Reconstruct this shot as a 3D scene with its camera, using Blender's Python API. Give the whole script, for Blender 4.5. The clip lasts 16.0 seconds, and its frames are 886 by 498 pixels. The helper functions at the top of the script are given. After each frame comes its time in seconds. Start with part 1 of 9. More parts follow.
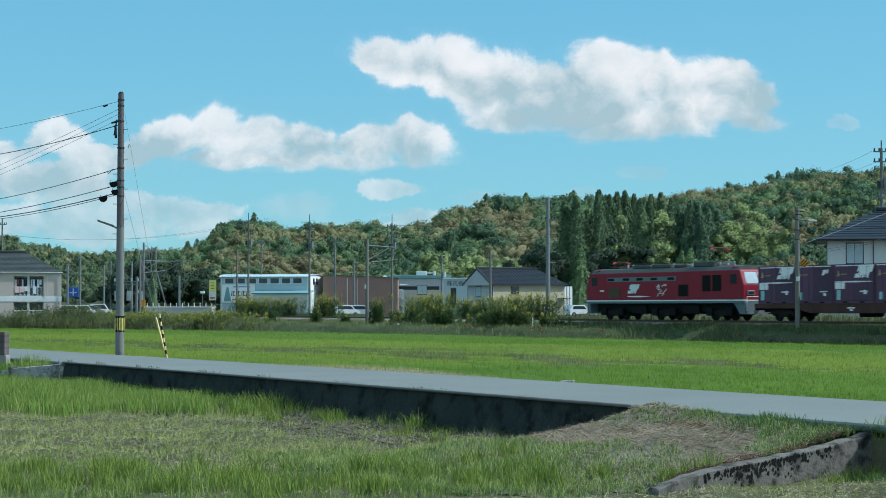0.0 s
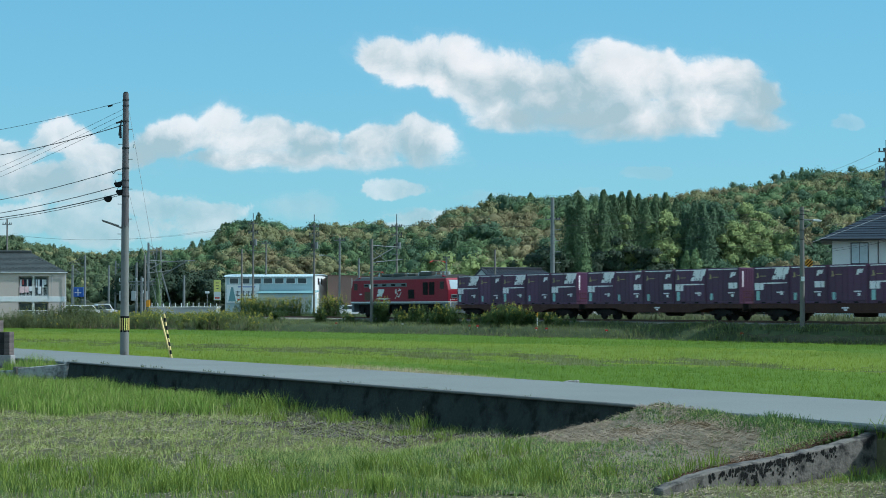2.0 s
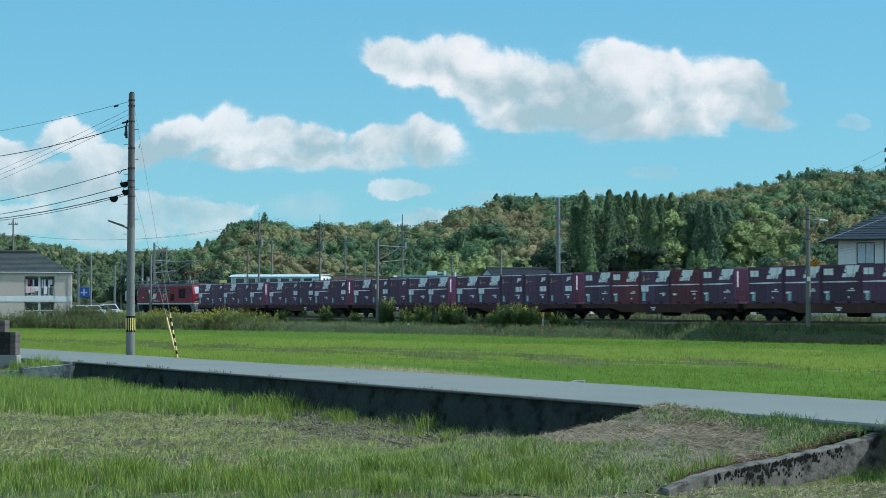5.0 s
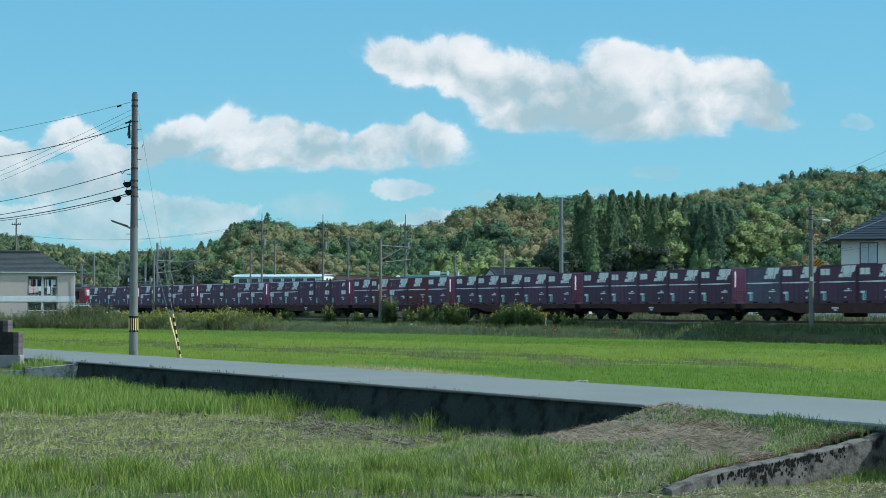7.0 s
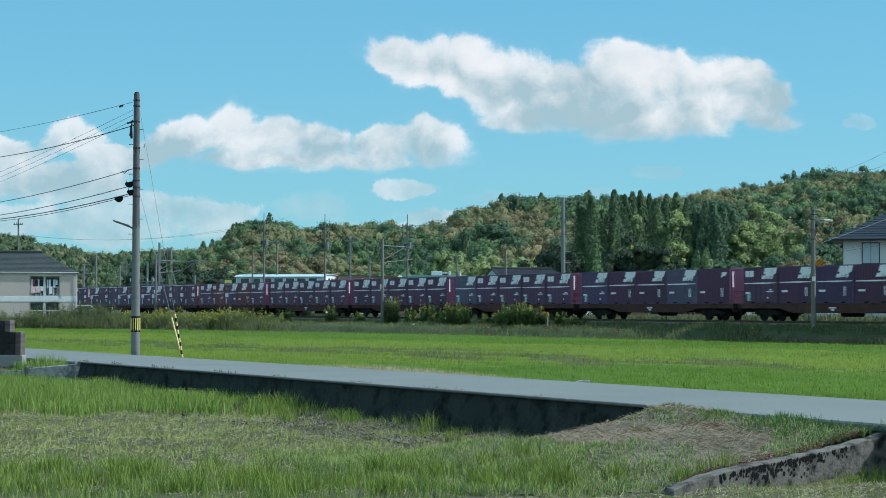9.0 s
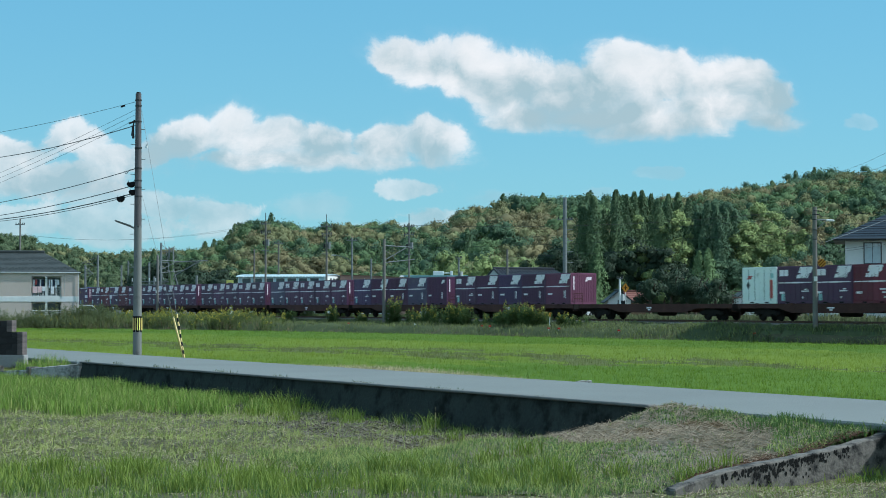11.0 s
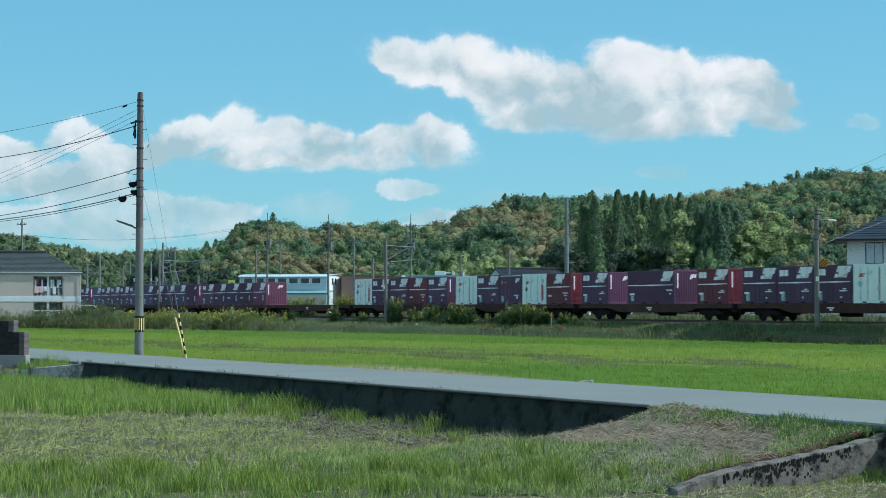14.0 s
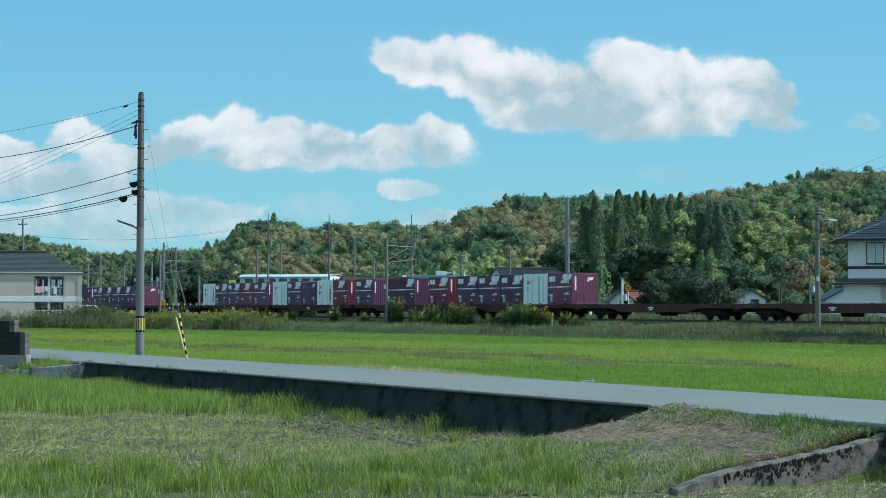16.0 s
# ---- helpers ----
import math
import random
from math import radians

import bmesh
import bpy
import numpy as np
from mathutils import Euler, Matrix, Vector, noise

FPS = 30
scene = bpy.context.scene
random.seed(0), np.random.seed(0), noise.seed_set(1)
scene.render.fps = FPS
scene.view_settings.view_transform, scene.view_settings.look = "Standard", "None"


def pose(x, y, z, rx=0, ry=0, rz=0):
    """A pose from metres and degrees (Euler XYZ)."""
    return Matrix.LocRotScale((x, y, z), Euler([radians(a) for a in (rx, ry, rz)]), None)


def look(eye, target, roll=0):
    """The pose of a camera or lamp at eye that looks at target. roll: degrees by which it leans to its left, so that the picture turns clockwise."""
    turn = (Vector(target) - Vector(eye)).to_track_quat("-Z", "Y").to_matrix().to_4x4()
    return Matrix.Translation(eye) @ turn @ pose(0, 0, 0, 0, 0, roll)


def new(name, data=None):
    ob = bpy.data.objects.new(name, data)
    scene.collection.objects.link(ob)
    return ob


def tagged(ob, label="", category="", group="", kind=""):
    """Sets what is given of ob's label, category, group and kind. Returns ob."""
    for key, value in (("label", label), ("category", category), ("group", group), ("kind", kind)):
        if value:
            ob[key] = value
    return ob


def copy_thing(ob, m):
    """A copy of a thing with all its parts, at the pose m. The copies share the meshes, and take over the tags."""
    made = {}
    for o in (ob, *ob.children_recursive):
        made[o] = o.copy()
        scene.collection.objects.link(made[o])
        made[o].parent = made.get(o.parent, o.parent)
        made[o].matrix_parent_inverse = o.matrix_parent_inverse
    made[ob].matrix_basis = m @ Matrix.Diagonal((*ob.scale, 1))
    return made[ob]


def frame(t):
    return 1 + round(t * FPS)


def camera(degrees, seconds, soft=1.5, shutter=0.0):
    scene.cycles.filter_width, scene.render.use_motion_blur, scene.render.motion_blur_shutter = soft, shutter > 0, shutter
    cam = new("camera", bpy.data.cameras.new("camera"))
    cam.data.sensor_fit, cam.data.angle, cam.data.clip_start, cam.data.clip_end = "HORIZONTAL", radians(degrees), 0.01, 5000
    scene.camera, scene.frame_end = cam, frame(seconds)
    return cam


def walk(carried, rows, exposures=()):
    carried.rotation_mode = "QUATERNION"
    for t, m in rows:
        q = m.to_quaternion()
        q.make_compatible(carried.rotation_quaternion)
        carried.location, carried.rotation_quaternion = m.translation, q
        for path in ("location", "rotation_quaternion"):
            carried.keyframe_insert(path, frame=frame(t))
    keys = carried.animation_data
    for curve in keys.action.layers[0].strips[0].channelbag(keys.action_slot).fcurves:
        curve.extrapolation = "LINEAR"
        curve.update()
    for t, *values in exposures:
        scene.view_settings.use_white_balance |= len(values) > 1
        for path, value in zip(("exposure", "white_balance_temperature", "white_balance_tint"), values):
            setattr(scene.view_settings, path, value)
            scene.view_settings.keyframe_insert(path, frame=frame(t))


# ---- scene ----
# The eye is over the origin and looks along +y; z = 0 is the surface of the farm lane.
# The lane and the railway run side by side: u runs along them (towards the viewer's right), w across them.
ANG = radians(-61.0)
DU, DW = Vector((math.cos(ANG), math.sin(ANG), 0)), Vector((-math.sin(ANG), math.cos(ANG), 0))
RZ = -61.0
EYE = 1.7
RAIL = 0.80        # top of the rails
TRACK = 81.45      # centre line of the track, in w
FOCAL = 784 / math.tan(radians(27.0) / 2)


def at(u, w, z=0.0):
    return DU * u + DW * w + Vector((0, 0, z))


def seen(col, k, z=0.0):
    """A place by its bearing (column of a 1568 wide picture) and its scale (columns in a metre)."""
    y = FOCAL / k
    return Vector(((col - 784) / k, y, z))


cam = camera(27.0, 16.0, soft=0.95, shutter=0.25)
PAN = [(0, -25.2), (0.5, -22.2), (1, -20.2), (1.5, -18.6), (2, -17), (2.5, -14.2), (3, -12.6), (3.5, -11), (4, -9.6), (4.7, -7.7), (5.6, -5.3),
       (6.5, -3.0), (7, -1.7), (7.5, -1.2), (8, 0), (8.5, 1.2), (9, 1.8), (10.2, 3.9), (11.5, 5.4), (12, 6), (12.5, 6.4),
       (13, 7.2), (13.5, 7.5), (14, 7.9), (14.5, 8.3), (15, 8.9), (15.5, 9.2), (16, 9.3)]
TILT = 91.82
walk(cam, [(t, pose(0, 0, EYE, TILT, 0, math.degrees(math.atan(c / FOCAL)))) for t, c in PAN], [(0, 0.05, 5450, 3), (16, 0.05, 5450, 3)])

# ---- light ----
SUN_AZ, SUN_EL = Vector((1.0, 0.0)), 45.0
world = bpy.data.worlds.new("sky")
scene.world = world
world.use_nodes = True
nt = world.node_tree
nt.nodes.clear()


def nd(tree, kind, **kw):
    n = tree.nodes.new(kind)
    for k, v in kw.items():
        if k == "op":
            n.operation = v
        elif k == "blend":
            n.blend_type = v
        elif k == "data":
            n.data_type = v
    return n


def put(tree, sock, v):
    if isinstance(v, (int, float)):
        sock.default_value = v
    elif isinstance(v, (tuple, list, Vector)):
        sock.default_value = v
    else:
        tree.links.new(v, sock)


def mth(tree, op, a, b=0.0, c=0.0, clamp=False):
    n = nd(tree, "ShaderNodeMath", op=op)
    n.use_clamp = clamp
    put(tree, n.inputs[0], a)
    put(tree, n.inputs[1], b)
    put(tree, n.inputs[2], c)
    return n.outputs[0]


def vmth(tree, op, a, b=(0, 0, 0), out=0):
    n = nd(tree, "ShaderNodeVectorMath", op=op)
    put(tree, n.inputs[0], a)
    put(tree, n.inputs[1], b)
    return n.outputs[out]


def mixc(tree, fac, a, b, blend="MIX"):
    n = nd(tree, "ShaderNodeMix", data="RGBA", blend=blend)
    put(tree, n.inputs[0], fac)
    put(tree, n.inputs[6], a if not isinstance(a, tuple) else (*a[:3], 1))
    put(tree, n.inputs[7], b if not isinstance(b, tuple) else (*b[:3], 1))
    return n.outputs[2]


def ramp(tree, fac, lo, hi, a=0.0, b=1.0):
    n = nd(tree, "ShaderNodeMapRange")
    n.interpolation_type = "SMOOTHSTEP"
    put(tree, n.inputs[0], fac)
    for i, v in enumerate((lo, hi, a, b)):
        n.inputs[i + 1].default_value = v
    return n.outputs[0]


def noise_tex(tree, vec, scale, detail=4.0, rough=0.55, distort=0.0):
    n = nd(tree, "ShaderNodeTexNoise")
    put(tree, n.inputs["Vector"], vec)
    n.inputs["Scale"].default_value = scale
    n.inputs["Detail"].default_value = detail
    n.inputs["Roughness"].default_value = rough
    n.inputs["Distortion"].default_value = distort
    return n.outputs["Fac"]


sky = nd(nt, "ShaderNodeTexSky")
sky.sky_type = "NISHITA"
sky.sun_disc = False
sky.sun_elevation = radians(SUN_EL)
sky.sun_rotation = math.atan2(SUN_AZ.x, SUN_AZ.y)
sky.air_density, sky.dust_density, sky.ozone_density = 1.0, 0.2, 2.5
way = nd(nt, "ShaderNodeTexCoord").outputs["Generated"]
sep = nd(nt, "ShaderNodeSeparateXYZ")
nt.links.new(way, sep.inputs[0])
ahead = mth(nt, "MAXIMUM", mth(nt, "ABSOLUTE", sep.outputs[1]), 0.05)
cu = mth(nt, "DIVIDE", sep.outputs[0], ahead)
cv = mth(nt, "DIVIDE", sep.outputs[2], ahead)
comb = nd(nt, "ShaderNodeCombineXYZ")
nt.links.new(cu, comb.inputs[0])
nt.links.new(cv, comb.inputs[1])
cpos = comb.outputs[0]
# clouds: billows (bearing, height, half width, half height), in hundredths of the distance ahead
CLOUD_HIGH = [(-2.9, 14.0, 2.0, 1.3), (-1.0, 13.4, 2.3, 1.8), (1.0, 13.0, 2.7, 1.9), (3.4, 12.3, 3.2, 2.1), (6.6, 12.0, 3.4, 2.4),
              (8.2, 12.2, 2.8, 1.9), (9.8, 13.1, 2.6, 1.8), (11.9, 12.5, 3.2, 2.0), (14.6, 12.3, 3.0, 1.7), (8.6, 10.5, 5.6, 1.1), (14.5, 10.6, 4.0, 1.1), (4.6, 10.4, 3.0, 0.9), (12.0, 9.8, 5.4, 0.9), (17.6, 10.2, 1.6, 0.9), (17.2, 11.4, 1.8, 1.4), (16.2, 12.6, 1.9, 1.2)]
CLOUD_MID = [(-13.4, 9.6, 1.9, 1.2), (-11.4, 9.9, 1.9, 1.7), (-14.2, 9.1, 2.4, 1.1), (-15.8, 8.6, 1.4, 0.8), (-9.4, 9.3, 2.4, 1.5), (-6.6, 9.0, 2.4, 1.5), (-3.6, 8.8, 2.2, 1.2), (-0.8, 9.0, 2.2, 1.5), (-8.0, 8.0, 8.0, 0.8)]
CLOUD_LEFT = [(-20.0, 9.2, 2.5, 1.25), (-23.4, 8.5, 2.8, 1.1), (-18.2, 8.2, 2.4, 1.0), (-21.5, 6.9, 4.6, 1.2)]
CLOUD_LOW = [(-15.0, 5.6, 3.4, 0.9), (-20.0, 4.6, 8.0, 1.3), (-12.4, 5.0, 2.2, 0.8), (-2.2, 6.4, 2.4, 0.7), (-1.0, 4.7, 2.1, 0.9), (-1.5, 4.0, 2.8, 0.7), (-18.0, 6.0, 4.0, 0.7)]
CLOUD_THIN = [(-7.0, 5.4, 2.0, 0.8), (2.8, 5.9, 1.6, 0.6), (22.6, 10.2, 1.1, 0.5), (-25.8, 14.6, 1.0, 2.2), (11.8, 7.2, 1.3, 0.4), (8.6, 6.4, 1.2, 0.35)]
warp = nd(nt, "ShaderNodeTexNoise")
nt.links.new(cpos, warp.inputs["Vector"])
warp.inputs["Scale"].default_value = 22
warp.inputs["Detail"].default_value = 5
warped = vmth(nt, "ADD", cpos, vmth(nt, "MULTIPLY", vmth(nt, "SUBTRACT", warp.outputs["Color"], (0.5, 0.5, 0.5)), (0.034, 0.022, 0)))


def billows(rows):
    best, low = None, None
    for cx, cy, rx, ry in rows:
        off = vmth(nt, "SUBTRACT", warped, (cx / 100, cy / 100, 0))
        d = mth(nt, "SUBTRACT", 1.0, vmth(nt, "LENGTH", vmth(nt, "DIVIDE", off, (rx / 100, ry / 100, 1)), out=1))
        best = d if best is None else mth(nt, "SMOOTH_MAX", best, d, 0.12)
    return best


def puffs(vec):
    """Cauliflower relief of a cumulus: rounded cells of two sizes over soft noise."""
    total = None
    for scale, amount in ((30, 0.60), (80, 0.22)):
        vo = nd(nt, "ShaderNodeTexVoronoi")
        vo.feature = "SMOOTH_F1"
        put(nt, vo.inputs["Vector"], vec)
        vo.inputs["Scale"].default_value = scale
        vo.inputs["Smoothness"].default_value = 0.35
        v = mth(nt, "MULTIPLY", mth(nt, "SUBTRACT", 0.5, vo.outputs["Distance"]), amount)
        total = v if total is None else mth(nt, "ADD", total, v)
    return mth(nt, "ADD", total, mth(nt, "MULTIPLY", mth(nt, "SUBTRACT", noise_tex(nt, vec, 42, 9.0, 0.66), 0.5), 1.25))


here = puffs(warped)
streak = mth(nt, "SUBTRACT", noise_tex(nt, vmth(nt, "MULTIPLY", cpos, (1.0, 5.0, 1.0)), 24, 6.0, 0.6), 0.56)
soft_lit = mth(nt, "SUBTRACT", noise_tex(nt, warped, 16, 3.0, 0.5), noise_tex(nt, vmth(nt, "ADD", warped, (0.010, 0.014, 0)), 16, 3.0, 0.5))
relief = mth(nt, "SUBTRACT", here, puffs(vmth(nt, "ADD", warped, (0.0045, 0.0075, 0))))
SKYK = 0.085
# a humid, milky blue: the clear-sky model washed with even sky colour
washed = mixc(nt, ramp(nt, sep.outputs[2], 0.0, 0.22), (3.7, 7.35, 8.0), (2.65, 6.3, 8.1))
base = mixc(nt, 0.62, mixc(nt, 1.0, sky.outputs[0], (0.84, 1.05, 1.05), "MULTIPLY"), washed)
col = base
for rows, bottom, top, thick, rag in ((CLOUD_THIN, 6.0, 15.0, 0.28, 1.3), (CLOUD_LOW, 2.5, 9.0, 0.6, 1.35), (CLOUD_LEFT, 5.5, 10.2, 0.85, 1.0), (CLOUD_MID, 7.3, 10.6, 0.9, 0.75), (CLOUD_HIGH, 9.5, 14.0, 0.97, 0.7)):
    body = billows(rows)
    under = ramp(nt, mth(nt, "MULTIPLY", cv, 100.0), bottom - 0.5, bottom + 2.0, 1.0, 0.0)
    dens = mth(nt, "ADD", body, mth(nt, "ADD", mth(nt, "MULTIPLY", here, rag), mth(nt, "MULTIPLY", under, mth(nt, "MULTIPLY", streak, 1.1))))
    crisp = mth(nt, "SUBTRACT", 0.8, mth(nt, "MULTIPLY", under, 0.6))
    alpha = mth(nt, "MULTIPLY", mth(nt, "ADD", mth(nt, "MULTIPLY", ramp(nt, dens, 0.0, 0.26), crisp), mth(nt, "MULTIPLY", ramp(nt, dens, -0.25, 0.75), mth(nt, "SUBTRACT", 1.0, crisp))), thick)
    high = ramp(nt, mth(nt, "ADD", mth(nt, "MULTIPLY", cv, 100.0), mth(nt, "MULTIPLY", mth(nt, "ADD", soft_lit, mth(nt, "MULTIPLY", relief, 0.35)), 9.0)), bottom, top)
    rim = mth(nt, "SUBTRACT", 0.26, mth(nt, "MULTIPLY", ramp(nt, body, 0.05, 0.8), 0.22))
    lum = mth(nt, "ADD", mth(nt, "MULTIPLY", high, 0.62), mth(nt, "ADD", mth(nt, "ADD", mth(nt, "MULTIPLY", relief, 0.45), mth(nt, "MULTIPLY", soft_lit, 1.3)), rim), clamp=True)
    white = mixc(nt, lum, (5.3, 6.2, 6.1), (12.0, 10.4, 9.3))
    col = mixc(nt, alpha, col, white)
# fair-weather cloud added unseen behind the viewer and overhead, as fill light
drift = noise_tex(nt, vmth(nt, "MULTIPLY", way, (1.0, 1.0, 1.8)), 3.4, 6.0, 0.6)
behind = mth(nt, "MULTIPLY", ramp(nt, sep.outputs[1], 0.25, -0.1), ramp(nt, drift, 0.42, 0.56))
col = mixc(nt, mth(nt, "MULTIPLY", behind, ramp(nt, sep.outputs[2], 0.0, 0.08)), col, (8.4, 9.5, 9.7))
bg = nd(nt, "ShaderNodeBackground")
nt.links.new(col, bg.inputs[0])
bg.inputs[1].default_value = SKYK
out = nd(nt, "ShaderNodeOutputWorld")
nt.links.new(bg.outputs[0], out.inputs[0])

sun = new("sun", bpy.data.lights.new("sun", "SUN"))
sun.data.energy, sun.data.angle, sun.data.color = 4.8, radians(0.6), (1.0, 0.94, 0.85)
sd = Vector((SUN_AZ.x * math.cos(radians(SUN_EL)), SUN_AZ.y * math.cos(radians(SUN_EL)), math.sin(radians(SUN_EL)) * SUN_AZ.length))
sun.matrix_world = look(sd * 200, (0, 0, 0))


# ---- materials ----
def paint(name, a, b=None, rough=0.6, metal=0.0, scale=3.0, fine=40.0, bump=0.1, island=0.0, obj=0.0, spread=0.5, dirt=None, dirt_amount=0.0, spec=0.4, trans=0.0):
    """A surface of colour a to b by patches of two sizes, with relief; island and obj: how far pieces differ."""
    b = b or tuple(c * 0.75 for c in a)
    m = bpy.data.materials.new(name)
    m.use_nodes = True
    t = m.node_tree
    p = t.nodes["Principled BSDF"]
    geo = nd(t, "ShaderNodeNewGeometry")
    tex = nd(t, "ShaderNodeTexCoord").outputs["Object"]
    n1 = noise_tex(t, tex, scale, 4.0)
    n2 = noise_tex(t, tex, fine, 3.0)
    f = mth(t, "ADD", mth(t, "MULTIPLY", ramp(t, n1, 0.5 - spread / 2, 0.5 + spread / 2), 0.6), mth(t, "MULTIPLY", ramp(t, n2, 0.25, 0.75), 0.4))
    if island:
        f = mth(t, "ADD", mth(t, "MULTIPLY", f, 1 - island), mth(t, "MULTIPLY", geo.outputs["Random Per Island"], island))
    c = mixc(t, f, a, b)
    if obj:
        info = nd(t, "ShaderNodeObjectInfo").outputs["Random"]
        hsv = nd(t, "ShaderNodeHueSaturation")
        put(t, hsv.inputs["Value"], mth(t, "ADD", mth(t, "MULTIPLY", info, obj), 1 - obj / 2))
        put(t, hsv.inputs["Color"], c)
        c = hsv.outputs[0]
    if dirt:
        n3 = noise_tex(t, tex, scale * 1.7, 6.0, 0.65)
        c = mixc(t, ramp(t, n3, 0.62 - dirt_amount, 0.78 - dirt_amount * 0.6), c, dirt)
    put(t, p.inputs["Base Color"], c)
    put(t, p.inputs["Roughness"], mth(t, "ADD", mth(t, "MULTIPLY", n2, 0.2), rough - 0.1, clamp=True))
    p.inputs["Metallic"].default_value = metal
    p.inputs["Specular IOR Level"].default_value = spec
    if trans:
        p.inputs["Subsurface Weight"].default_value = 0
        tr = nd(t, "ShaderNodeBsdfTranslucent")
        put(t, tr.inputs[0], c)
        mx = nd(t, "ShaderNodeMixShader")
        mx.inputs[0].default_value = trans
        t.links.new(p.outputs[0], mx.inputs[1])
        t.links.new(tr.outputs[0], mx.inputs[2])
        t.links.new(mx.outputs[0], t.nodes["Material Output"].inputs[0])
    if bump:
        bp = nd(t, "ShaderNodeBump")
        bp.inputs["Strength"].default_value = bump
        bp.inputs["Distance"].default_value = 0.02
        put(t, bp.inputs["Height"], n2)
        t.links.new(bp.outputs[0], p.inputs["Normal"])
    return m


def glassy(name, tint=(0.03, 0.04, 0.05)):
    m = paint(name, tint, tuple(c * 0.6 for c in tint), rough=0.12, scale=1.0, bump=0.0, spec=0.8)
    return m


